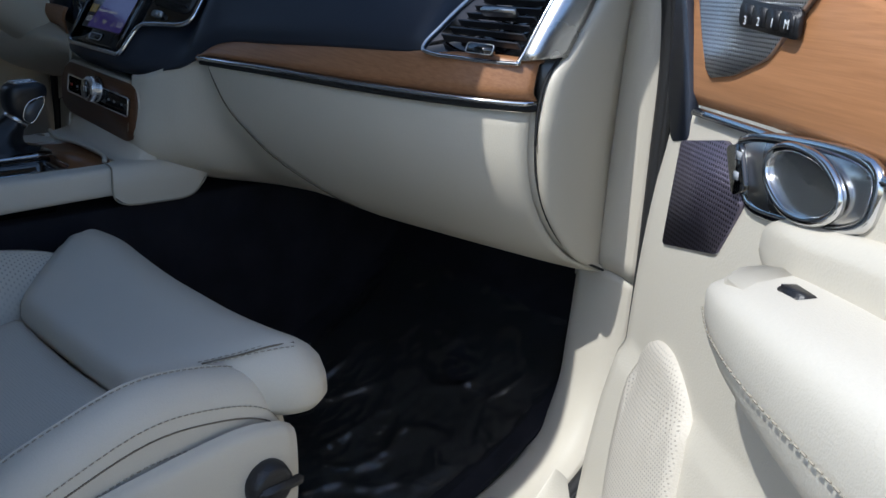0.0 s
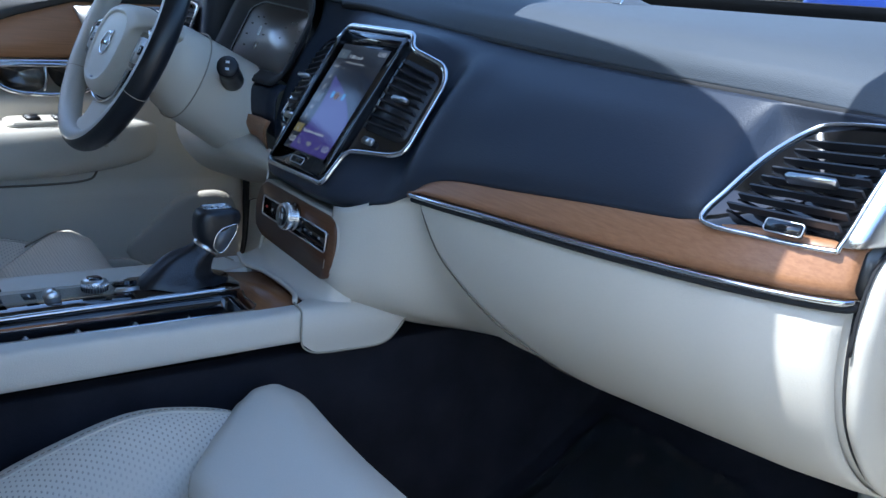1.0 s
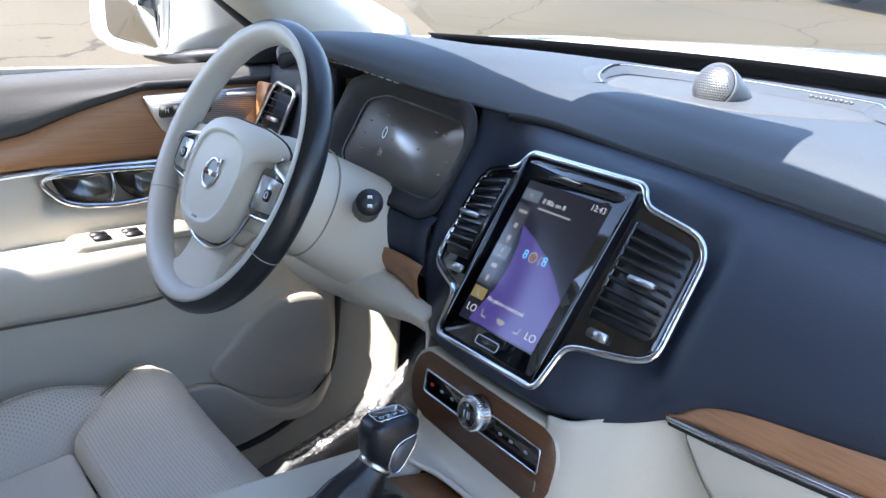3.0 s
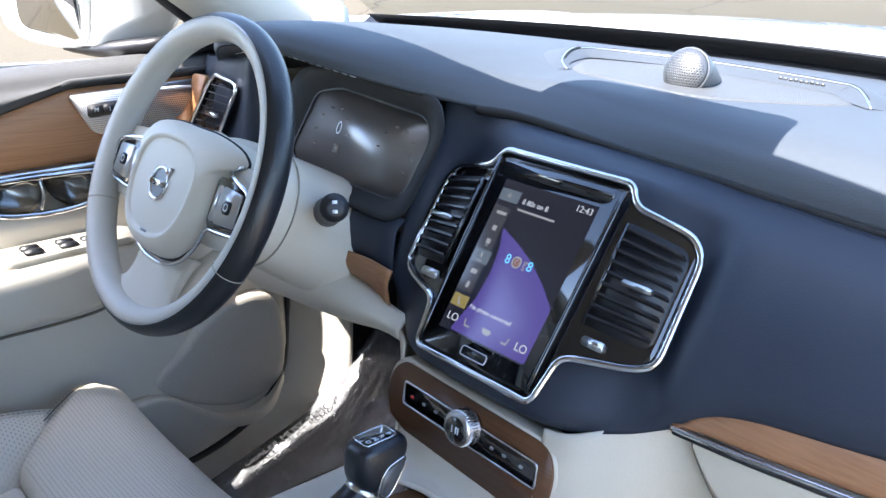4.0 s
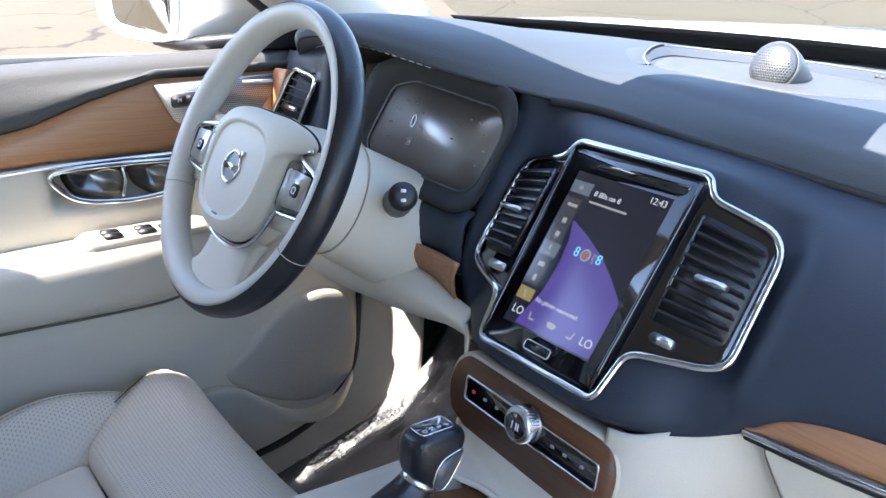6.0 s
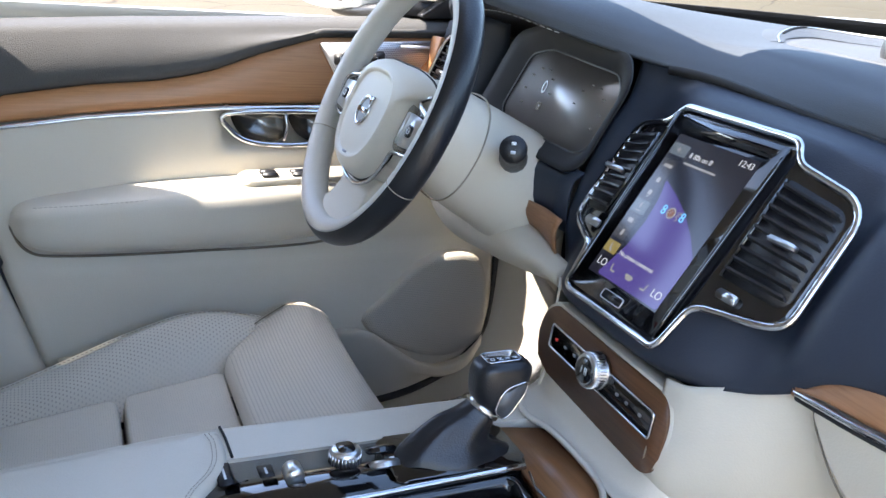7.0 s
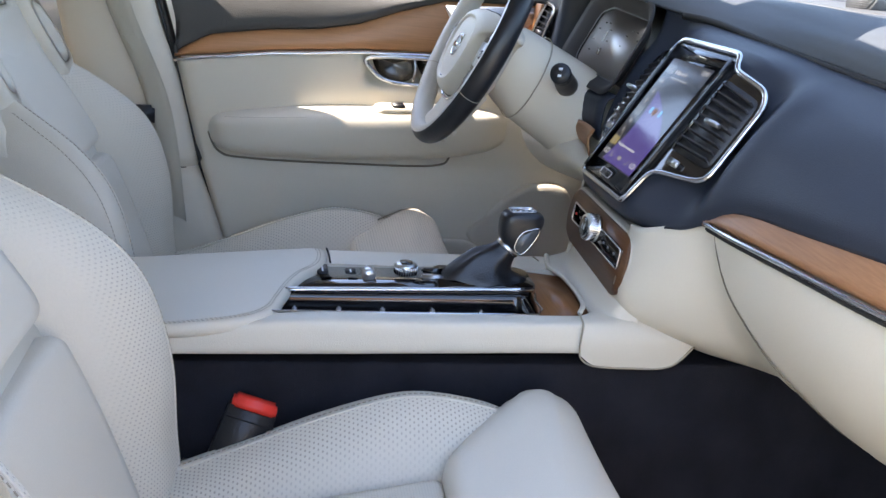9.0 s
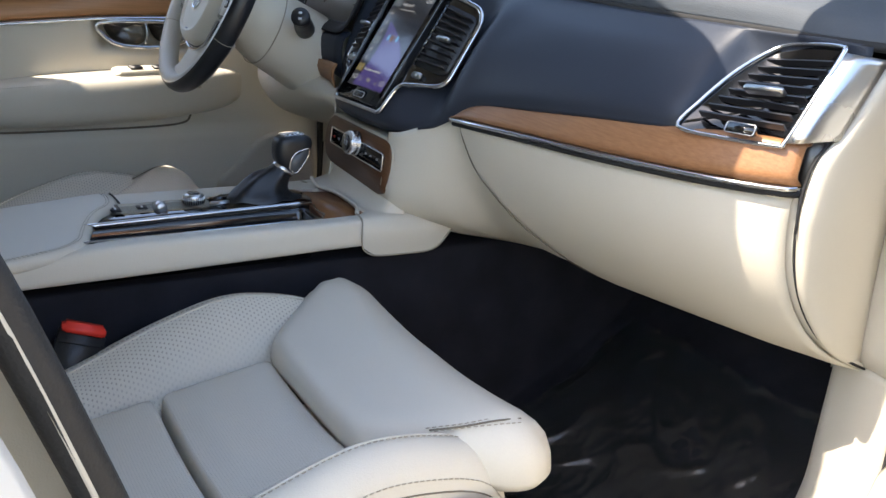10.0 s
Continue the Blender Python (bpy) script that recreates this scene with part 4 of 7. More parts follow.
# outside mirror on the driver's door
om = thing("side_mirror", "white door mirror with a black foot", "mirror", (-0.95, -0.05, 0.83))
GL0, GL1 = Vector((-1.015, -0.180, 0)), Vector((1, 0.25, 0)).normalized()
sh = []
for x, y1, z0, z1 in ((-0.880, 0.00, 0.840, 0.975), (-0.895, 0.02, 0.830, 0.992), (-0.96, 0.04, 0.822, 1.002), (-1.03, 0.04, 0.820, 1.005), (-1.09, 0.01, 0.828, 1.0), (-1.122, -0.05, 0.855, 0.97)):
    y0 = GL0.y + (x - GL0.x) * 0.25 + 0.006
    dip = 0.036 if -1.10 < x < -0.90 else 0.004
    sh.append([(x, y0 + 0.004, z0 + 0.012), (x, y0 + dip, z0 + 0.024), (x, y0 + dip + 0.004, (z0 + z1) / 2), (x, y0 + dip, z1 - 0.024), (x, y0 + 0.004, z1 - 0.012), (x, y0 + 0.012, z1), (x, (y0 + y1) / 2, z1 - 0.002), (x, y1, (z0 + z1) / 2 + 0.02), (x, y1 - 0.01, z0 + 0.03), (x, (y0 + y1) / 2, z0), (x, y0 + 0.012, z0)])
part("shell", loft(sh, 24, 66, around=True, caps=True), PAINT, om, "white painted shell")
glass_o = soften([(-0.050, 0.850), (0.118, 0.838), (0.124, 0.975), (-0.030, 0.982)], 0.026)
lip_o = soften([(-0.120, 0.838), (0.124, 0.824), (0.130, 0.992), (-0.110, 1.000)], 0.050)
part("mirror_glass", slab([(a, b - 0.913) for a, b in glass_o], GL0 + Vector((0.003, -0.012, 0.913)), GL1, (0.02, -0.11, 1), 0.006, 0.001), DOOR_MIRROR, om)
GLN = Vector((0.243, -0.970, 0))


def on_face(p, proud):
    return GL0 + GL1 * p[0] + Vector((0, 0, p[1])) + GLN * proud


lip = []
for f, proud in ((0.0, -0.030), (0.0, -0.006), (0.05, 0.000), (0.14, 0.003), (0.50, 0.004), (1.0, 0.002)):
    lip.append([on_face((a0 + (a1 - a0) * f, b0 + (b1 - b0) * f), proud) for (a0, b0), (a1, b1) in zip(lip_o, glass_o)])
part("shell_lip", sheet(lip, around=True), PAINT, om, "broad white lip round the glass")
part("foot", loft([[(-0.80, -0.06, 0.832), (-0.80, 0.04, 0.832), (-0.80, 0.04, 0.856), (-0.80, -0.06, 0.856)], [(-0.88, -0.12, 0.815), (-0.88, 0.02, 0.815), (-0.88, 0.02, 0.842), (-0.88, -0.12, 0.842)], [(-0.98, -0.14, 0.812), (-0.98, 0.01, 0.812), (-0.98, 0.01, 0.832), (-0.98, -0.14, 0.832)]], 10, 12, around=True, caps=True), BLACK, om, "black plastic foot")
part("sail_panel", slab(soften([(-0.06, 0.83), (0.16, 0.835), (0.16, 0.96), (0.10, 0.94)], 0.015), (-0.772, 0, 0), (0, 1, 0), (0, 0, 1), 0.03, 0.004), BLACK, om, "black triangular mirror mount")


# ---- dashboard ----
dash = thing("dashboard", "charcoal soft dashboard over blond lower panels with walnut inlay", "dashboard", (0, 0.2, 0.4))


def cowl_y(x):
    return 0.60 - 0.26 * (x / 0.78) ** 2


FACE = [(-0.230, [(0.06, 0.60), (0.06, 0.64), (0.07, 0.70), (0.075, 0.76), (0.078, 0.80), (0.08, 0.85)]),
        (-0.222, [(-0.025, 0.60), (-0.032, 0.64), (-0.015, 0.70), (0.008, 0.76), (0.028, 0.80), (0.036, 0.85)]),
        (-0.205, [(-0.055, 0.60), (-0.062, 0.64), (-0.045, 0.70), (-0.015, 0.76), (0.010, 0.80), (0.020, 0.85)]),
        (-0.165, [(-0.080, 0.588), (-0.092, 0.62), (-0.066, 0.69), (-0.030, 0.75), (0.008, 0.80), (0.040, 0.842)]),
        (-0.10, [(-0.105, 0.577), (-0.128, 0.604), (-0.070, 0.70), (-0.009, 0.793), (0.022, 0.818), (0.060, 0.828)]),
        (0.0, [(-0.108, 0.573), (-0.131, 0.602), (-0.071, 0.70), (-0.010, 0.793), (0.022, 0.815), (0.066, 0.820)]),
        (0.10, [(-0.105, 0.577), (-0.128, 0.604), (-0.070, 0.70), (-0.009, 0.793), (0.025, 0.808), (0.076, 0.812)]),
        (0.165, [(-0.086, 0.594), (-0.096, 0.62), (-0.066, 0.69), (-0.022, 0.76), (0.018, 0.792), (0.080, 0.806)]),
        (0.21, [(-0.066, 0.614), (-0.070, 0.64), (-0.045, 0.70), (-0.005, 0.755), (0.030, 0.785), (0.080, 0.804)]),
        (0.26, [(-0.054, 0.642), (-0.052, 0.668), (-0.026, 0.72), (0.010, 0.76), (0.040, 0.783), (0.077, 0.800)]),
        (0.36, [(-0.040, 0.653), (-0.038, 0.680), (-0.010, 0.724), (0.018, 0.758), (0.044, 0.778), (0.072, 0.796)]),
        (0.50, [(-0.020, 0.665), (-0.018, 0.690), (0.005, 0.725), (0.030, 0.757), (0.050, 0.775), (0.070, 0.792)]),
        (0.59, [(-0.002, 0.672), (0.000, 0.693), (0.022, 0.725), (0.048, 0.754), (0.066, 0.772), (0.082, 0.789)]),
        (0.62, [(0.004, 0.674), (0.006, 0.694), (0.030, 0.725), (0.058, 0.752), (0.075, 0.770), (0.090, 0.787)]),
        (0.70, [(0.030, 0.678), (0.033, 0.692), (0.050, 0.724), (0.070, 0.750), (0.085, 0.768), (0.105, 0.784)]),
        (0.742, [(0.075, 0.675), (0.077, 0.692), (0.088, 0.724), (0.10, 0.750), (0.11, 0.768), (0.13, 0.782)])]
SINK = {-0.165: 0.040, -0.10: 0.020, 0.0: 0.014, 0.10: 0.020, 0.165: 0.040, 0.62: 0.030, 0.70: 0.045, 0.742: 0.03}
FACE = [(x, [(y + SINK.get(x, 0) * k, z) for (y, z), k in zip(s, (0, 0.55, 1, 1, 0.5, 0) if x < 0.5 else (1, 1, 1, 1, 0.6, 0))]) for x, s in FACE]
part("face", loft([at_x(x, s) for x, s in FACE], 90, 26), CHARCOAL, dash, "charcoal soft-touch face", thick=0.006)
TOP = [(-0.75, [(0.03, 0.80), (0.03, 0.815), (0.05, 0.825), (0.10, 0.845)]),
       (-0.68, [(-0.03, 0.83), (-0.032, 0.845), (-0.01, 0.858), (0.06, 0.868)]),
       (-0.60, [(-0.075, 0.862), (-0.076, 0.876), (-0.050, 0.890), (0.05, 0.893)]),
       (-0.50, [(-0.100, 0.879), (-0.102, 0.893), (-0.074, 0.908), (0.05, 0.906)]),
       (-0.40, [(-0.105, 0.883), (-0.107, 0.897), (-0.079, 0.912), (0.05, 0.910)]),
       (-0.30, [(-0.072, 0.868), (-0.068, 0.883), (-0.040, 0.898), (0.06, 0.900)]),
       (-0.23, [(-0.014, 0.850), (-0.004, 0.865), (0.020, 0.877), (0.085, 0.884)]),
       (-0.17, [(0.028, 0.840), (0.043, 0.853), (0.072, 0.866), (0.115, 0.873)]),
       (-0.11, [(0.054, 0.836), (0.072, 0.850), (0.103, 0.865), (0.14, 0.872)]),
       (0.0, [(0.066, 0.824), (0.080, 0.840), (0.104, 0.855), (0.15, 0.870)]),
       (0.10, [(0.078, 0.814), (0.084, 0.832), (0.099, 0.847), (0.15, 0.866)]),
       (0.30, [(0.078, 0.803), (0.080, 0.822), (0.092, 0.838), (0.14, 0.858)]),
       (0.50, [(0.073, 0.796), (0.075, 0.815), (0.088, 0.830), (0.13, 0.850)]),
       (0.62, [(0.092, 0.791), (0.095, 0.808), (0.105, 0.822), (0.14, 0.842)]),
       (0.70, [(0.110, 0.787), (0.115, 0.800), (0.125, 0.812), (0.16, 0.832)]),
       (0.755, [(0.14, 0.784), (0.145, 0.795), (0.16, 0.805), (0.20, 0.820)])]
top_rows = []
for x, s in TOP:
    yc = cowl_y(x)
    ya, za = s[-1]
    top_rows.append(at_x(x, s + [(ya + (yc - ya) * 0.35, za + (0.878 - za) * 0.55), (ya + (yc - ya) * 0.7, za + (0.876 - za) * 0.9), (yc, 0.862)]))
part("top_pad", loft(top_rows, 110, 34), CHARCOAL_TOP, dash, "perforated charcoal leather top roll", thick=0.006)
part("pad_joint", tube([(x, s[0][0] + 0.004, s[0][1] - 0.004) for x, s in TOP[7:]], 0.006, 8, steps=60), GAP, dash, "dark joint under the top roll")
hood_under = [[(x, s[0][0] + 0.003, s[0][1] - 0.001), (x, s[0][0] + 0.06, s[0][1] - 0.014), (x, 0.045, 0.845 if x > -0.55 else 0.825)] for x, s in TOP[1:8]]
part("hood_lining", loft(hood_under, 40, 8), BLACK, dash, "black lining under the instrument hood")
stitches([(x, s[0][0] + 0.03, s[0][1] - 0.010) for x, s in TOP[2:6]], dash, mat=ICON, length=0.008, name="hood_stitching")

# walnut inlay and its bright strip
WOODS = [(0.207, (-0.066, 0.617), (-0.066, 0.6175)), (0.235, (-0.067, 0.619), (-0.056, 0.640)), (0.28, (-0.066, 0.621), (-0.050, 0.650)), (0.36, (-0.058, 0.624), (-0.040, 0.656)), (0.50, (-0.040, 0.627), (-0.020, 0.668)),
         (0.62, (-0.012, 0.629), (0.004, 0.677)), (0.69, (0.016, 0.630), (0.026, 0.681)), (0.730, (0.040, 0.631), (0.046, 0.680)), (0.739, (0.052, 0.632), (0.056, 0.679))]
part("wood_inlay", loft([[(x, a[0] + 0.006, a[1]), (x, a[0] * 0.75 + b[0] * 0.25 - 0.004, a[1] * 0.8 + b[1] * 0.2), (x, (a[0] + b[0]) / 2 - 0.004, (a[1] + b[1]) / 2), (x, b[0] - 0.002, b[1] - 0.004), (x, b[0] + 0.008, b[1])] for x, a, b in WOODS], 60, 12), WOOD_X, dash, "satin walnut inlay", thick=0.003)
strip = [(x, a[0] - 0.002, a[1] - 0.002) for x, a, b in WOODS]
part("chrome_strip", tube(strip, 0.0036, 8, steps=80, flat=0.8), CHROME, dash, "bright metal strip")
part("strip_groove", tube([(x, y + 0.006, z - 0.006) for x, y, z in strip], 0.004, 6, steps=60), GAP, dash)

# blond lower panel, glove box and end cap
LOWER = [(-0.14, [(-0.098, 0.585), (-0.092, 0.52), (-0.085, 0.47), (-0.06, 0.44), (0.02, 0.41)]),
         (0.095, [(-0.119, 0.577), (-0.1245, 0.53), (-0.1295, 0.48), (-0.10, 0.445), (0.0, 0.405)]),
         (0.125, [(-0.113, 0.582), (-0.1195, 0.53), (-0.122, 0.48), (-0.09, 0.445), (0.0, 0.405)]),
         (0.165, [(-0.087, 0.599), (-0.092, 0.54), (-0.078, 0.475), (-0.02, 0.430), (0.11, 0.385)]),
         (0.215, [(-0.060, 0.615), (-0.050, 0.55), (-0.020, 0.485), (0.045, 0.425), (0.20, 0.360)]),
         (0.30, [(-0.056, 0.618), (-0.042, 0.55), (-0.006, 0.48), (0.07, 0.415), (0.232, 0.352)]),
         (0.42, [(-0.043, 0.622), (-0.028, 0.55), (0.012, 0.48), (0.09, 0.412), (0.24, 0.352)]),
         (0.55, [(-0.020, 0.625), (-0.006, 0.55), (0.035, 0.48), (0.115, 0.412), (0.250, 0.355)]),
         (0.65, [(0.008, 0.627), (0.018, 0.55), (0.058, 0.48), (0.135, 0.412), (0.257, 0.360)]),
         (0.705, [(0.036, 0.628), (0.044, 0.55), (0.080, 0.48), (0.150, 0.415), (0.262, 0.363)]),
         (0.738, [(0.058, 0.629), (0.066, 0.55), (0.100, 0.48), (0.166, 0.418), (0.266, 0.368)])]
rows = np.array([spline(at_x(x, s), 30) for x, s in LOWER])
part("lower_panel", loft([at_x(x, [(y + 0.006, z) for y, z in s]) for x, s in LOWER[1:]], 60, 24), VINYL, dash, "blond lower panel", thick=0.004)
xs_l = [x for x, s in LOWER]


def lower_at(x, f):
    """A point on the lower panel: x across, f from its top (0) to its bottom (1)."""
    col = np.array([[np.interp(x, xs_l, rows[:, j, k]) for k in range(3)] for j in range(30)])
    return [np.interp(f * 29, range(30), col[:, k]) for k in range(3)]


gl = []
for x in np.concatenate(([0.228, 0.229], np.linspace(0.232, 0.733, 36))):
    lim = np.interp(x, [0.228, 0.240, 0.255, 0.275, 0.312, 0.345, 0.39, 0.44, 0.47], [0.05, 0.14, 0.24, 0.32, 0.46, 0.58, 0.73, 0.91, 0.995])
    row = [lower_at(x, 0.012 + (lim - 0.012) * f) for f in np.linspace(0, 1, 24)]
    push = 0.0045
    rr = [(p[0], p[1] - push * 0.85, p[2] - push * 0.25) for p in row]
    rr[0], rr[-1] = (row[0][0], row[0][1] + 0.004, row[0][2]), (row[-1][0], row[-1][1] + 0.004, row[-1][2] + 0.002)
    gl.append(rr)
glove = part("glove_box", sheet(gl), VINYL, dash, "blond glove box lid", thick=0.002)
edge = [tuple(np.array(lower_at(x, l)) + (0, -0.003, -0.001)) for x, l in ((0.2265, 0.01), (0.228, 0.06), (0.239, 0.145), (0.254, 0.245), (0.274, 0.33), (0.311, 0.47), (0.344, 0.59), (0.389, 0.74), (0.438, 0.92), (0.46, 0.985))]
part("lid_gap", tube(edge, 0.0010, 6, steps=40), GROOVE, glove)
part("lid_gap", tube([tuple(np.array(lower_at(0.737, f)) + (0.0, 0.004, 0)) for f in np.linspace(0, 0.97, 12)], 0.0020, 6, steps=30), GAP, glove)
CAPS = [(0.368, [(0.722, 0.262), (0.728, 0.262), (0.724, 0.264)]), (0.42, [(0.738, 0.160), (0.746, 0.18), (0.724, 0.262)]), (0.50, [(0.741, 0.086), (0.752, 0.11), (0.724, 0.260)]), (0.58, [(0.742, 0.060), (0.756, 0.085), (0.724, 0.257)]),
        (0.62, [(0.743, 0.058), (0.757, 0.085), (0.725, 0.255)]), (0.66, [(0.745, 0.066), (0.757, 0.094), (0.726, 0.254)]), (0.69, [(0.748, 0.092), (0.757, 0.118), (0.727, 0.253)]), (0.73, [(0.750, 0.120), (0.757, 0.145), (0.728, 0.252)]), (0.785, [(0.750, 0.165), (0.756, 0.19), (0.730, 0.252)])]
part("cap_joint", tube([(p[0][0] + 0.001, p[0][1] - 0.004, z) for z, p in CAPS[3:]], 0.0018, 8, steps=24), GAP, dash, "dark joint beside the vent")
part("end_cap", loft([[(p[0][0] - 0.012, p[0][1] + 0.03, z)] + [(x, y, z) for x, y in p] for z, p in CAPS], 40, 16), VINYL, dash, "blond end cap of the dashboard", thick=0.003)

# ---- passenger side air vent ----


def vent_louvres(parent, corners, count, n, tilt=0.35, depth=0.02, name="louvre"):
    """Slats between the left and the right side of a four-cornered opening (tl, tr, br, bl)."""
    tl, tr, br, bl = [Vector(c) for c in corners]
    n = Vector(n).normalized()
    for i in range(count):
        f = (i + 0.5) / count
        a, b = tl.lerp(bl, f), tr.lerp(br, f)
        down = (bl - tl).normalized()
        w = (bl - tl).length / count * 0.34
        axis = (-n * depth * 0.5)
        lean = down * w * tilt
        ring = []
        for p in (a, b):
            q = p + axis * 1.0
            ring.append([q - axis * 0.9 - lean + down * 0.0012, q - axis * 0.9 - lean - down * 0.0012, q + axis * 0.9 + lean - down * 0.0012, q + axis * 0.9 + lean + down * 0.0012])
        part(name, sheet(ring, around=True, caps=True), SLAT, parent, smooth=False)


PV = dict(tl=(0.640, 0.094, 0.760), tr=(0.722, 0.096, 0.768), br=(0.719, 0.030, 0.692), bl=(0.620, 0.004, 0.692))
vn = Vector((-0.18, -0.78, 0.60)).normalized()
fr = [(0.609, -0.006, 0.677), (0.612, 0.020, 0.705), (0.622, 0.060, 0.740), (0.640, 0.095, 0.766), (0.665, 0.103, 0.775), (0.722, 0.101, 0.779), (0.732, 0.093, 0.770), (0.729, 0.060, 0.720), (0.725, 0.036, 0.680), (0.718, 0.030, 0.674), (0.66, 0.010, 0.673)]
frp = spline(fr, 60, True)
centre = Vector(frp.mean(0))
pvent = part("side_vent", sheet([[Vector(p) * 1.0 - vn * 0.004 for p in frp], [Vector(p).lerp(centre, 0.25) - vn * 0.010 for p in frp], [Vector(p).lerp(centre, 0.98) - vn * 0.022 for p in frp]], around=True), GLOSS, dash, "gloss black side air vent")
part("vent_frame", tube(frp, 0.0028, 8, closed=True), CHROME, pvent, "bright vent frame")
part("vent_cheek", loft([[(0.724, 0.034, 0.679), (0.742, 0.042, 0.681), (0.755, 0.085, 0.684)], [(0.729, 0.060, 0.725), (0.747, 0.070, 0.726), (0.757, 0.112, 0.727)], [(0.731, 0.094, 0.774), (0.749, 0.104, 0.772), (0.757, 0.140, 0.768)]], 12, 8), SATIN, pvent, "satin metal vent cheek", thick=0.003)
part("end_block", box(0.720, 0.742, 0.066, 0.11, 0.628, 0.69, 0.004), GREYMETAL, dash, "grey end block between inlay and cap")
vent_louvres(pvent, [Vector(PV[k]) for k in ("tl", "tr", "br", "bl")], 8, vn, 0.2, 0.010)
part("vent_tab", slab(rounded(0.045, 0.006, 0.002), (0.684, 0.036, 0.731), (1, 0.25, 0.05), (0, 0.55, 0.83), 0.012, 0.001), SATIN, pvent, "metal vane tab")
part("vent_wheel", slab(rounded(0.034, 0.012, 0.003), (0.684, 0.012, 0.687), (1, 0.25, 0.0), (0, 0.4, 0.9), 0.006, 0.001), GLOSS, pvent, "gloss black thumb wheel")
part("wheel_ring", tube([Vector((0.684, 0.0105, 0.6875)) + Vector((1, 0.25, 0)).normalized() * a + Vector((0, 0.4, 0.9)).normalized() * b for a, b in rounded(0.034, 0.012, 0.003)], 0.0007, 5, closed=True), SATIN, pvent)

# ---- driver's side vent and cluster ----
lf = [(-0.674, -0.043, 0.808), (-0.64, -0.044, 0.810), (-0.607, -0.045, 0.807), (-0.600, -0.048, 0.796), (-0.613, -0.055, 0.764), (-0.630, -0.060, 0.730), (-0.645, -0.062, 0.715), (-0.72, -0.060, 0.708), (-0.735, -0.058, 0.716), (-0.705, -0.050, 0.765)]
lfp = spline(lf, 48, True)
lc = Vector(lfp.mean(0))
ln = Vector((0.10, -0.97, 0.20)).normalized()
dvent = part("side_vent", sheet([[Vector(p) - ln * 0.003 for p in lfp], [Vector(p).lerp(lc, 0.25) - ln * 0.008 for p in lfp], [Vector(p).lerp(lc, 0.98) - ln * 0.018 for p in lfp]], around=True), GLOSS, dash, "gloss black side air vent")
part("vent_frame", tube(lfp, 0.004, 8, closed=True), CHROME, dvent, "bright vent frame")
vent_louvres(dvent, [Vector(p) for p in ((-0.670, -0.048, 0.802), (-0.610, -0.049, 0.800), (-0.640, -0.062, 0.722), (-0.722, -0.062, 0.718))], 7, ln)
part("vent_tab", slab(rounded(0.034, 0.006, 0.002), (-0.655, -0.062, 0.755), (1, -0.03, -0.02), (0, 0.1, 1), 0.006, 0.001), SATIN, dvent, "metal vane tab")
part("wood_inlay", slab(soften([(-0.728, 0.806), (-0.685, 0.808), (-0.746, 0.712), (-0.770, 0.712)][::-1], 0.004), (0, -0.050, 0), (1, 0, 0), (0, 0, 1), 0.006, 0.001), WOOD_Y, dash, "walnut piece beside the vent")
part("side_face", loft([[(-0.77, 0.0, 0.83), (-0.77, -0.03, 0.76), (-0.77, -0.035, 0.70), (-0.77, 0.02, 0.65)], [(-0.70, -0.030, 0.835), (-0.70, -0.040, 0.76), (-0.70, -0.046, 0.70), (-0.70, 0.01, 0.65)], [(-0.62, -0.034, 0.85), (-0.62, -0.042, 0.76), (-0.62, -0.050, 0.70), (-0.62, -0.035, 0.62)],
                        [(-0.575, -0.034, 0.86), (-0.575, -0.042, 0.76), (-0.575, -0.050, 0.70), (-0.575, -0.04, 0.62)], [(-0.555, 0.01, 0.86), (-0.555, 0.01, 0.76), (-0.555, -0.02, 0.70), (-0.555, -0.02, 0.62)]], 24, 14), CHARCOAL, dash, thick=0.004)
part("cluster_backing", box(-0.60, -0.19, 0.075, 0.085, 0.62, 0.868), BLACK, dash, "black backing behind the instruments")

cl = thing("instrument_cluster", "dark glass instrument display in a hooded black recess", "instrument cluster", (-0.36, 0.0, 0.71))
co_, cu_, cv_ = Vector((-0.36, -0.016, 0.764)), Vector((1, -0.02, 0)).normalized(), Vector((0, 0.37, 0.929)).normalized()
recess = soften([(-0.120, -0.034), (-0.095, -0.050), (0.115, -0.052), (0.138, -0.040), (0.154, 0.034), (0.134, 0.058), (-0.050, 0.066), (-0.100, 0.052)], 0.014)
rim_at = lambda f, g, lift: [co_ + cu_ * (0.02 + (a - 0.02) * f) + cv_ * (0.005 + (b - 0.005) * g) + cu_.cross(cv_) * lift for a, b in recess]
# Dark bowl; its near black also holds the deep shade under the hood.
part("recess_wall", sheet([rim_at(1.30, 1.46, 0.022), rim_at(1.18, 1.28, 0.018), rim_at(1.07, 1.12, 0.008), rim_at(1.03, 1.05, 0.003), rim_at(1.0, 1.0, 0.0)], around=True), GAP, cl, "dark bowl round the display, hood shade in its colour", thick=0.003)
part("trim_ring", tube([co_ + cu_ * a * 1.012 + cv_ * b * 1.012 + cu_.cross(cv_) * 0.003 for a, b in recess], 0.0010, 6, closed=True), GREYMETAL, cl, "thin grey ring")
# The warm base colour stands in for broad reflections on the black glass.
DISPLAY_GLASS = material("cluster_glass", (0.085, 0.070, 0.060), 0.36, 0, 0, 50, 0.2, spec=0.5)
DISPLAY_GLASS.node_tree.nodes["Principled BSDF"].inputs["IOR"].default_value = 2.7
part("display_glass", slab(recess, co_, cu_, cv_, 0.004), DISPLAY_GLASS, cl, "black display glass with a reflected glow mixed into its colour")
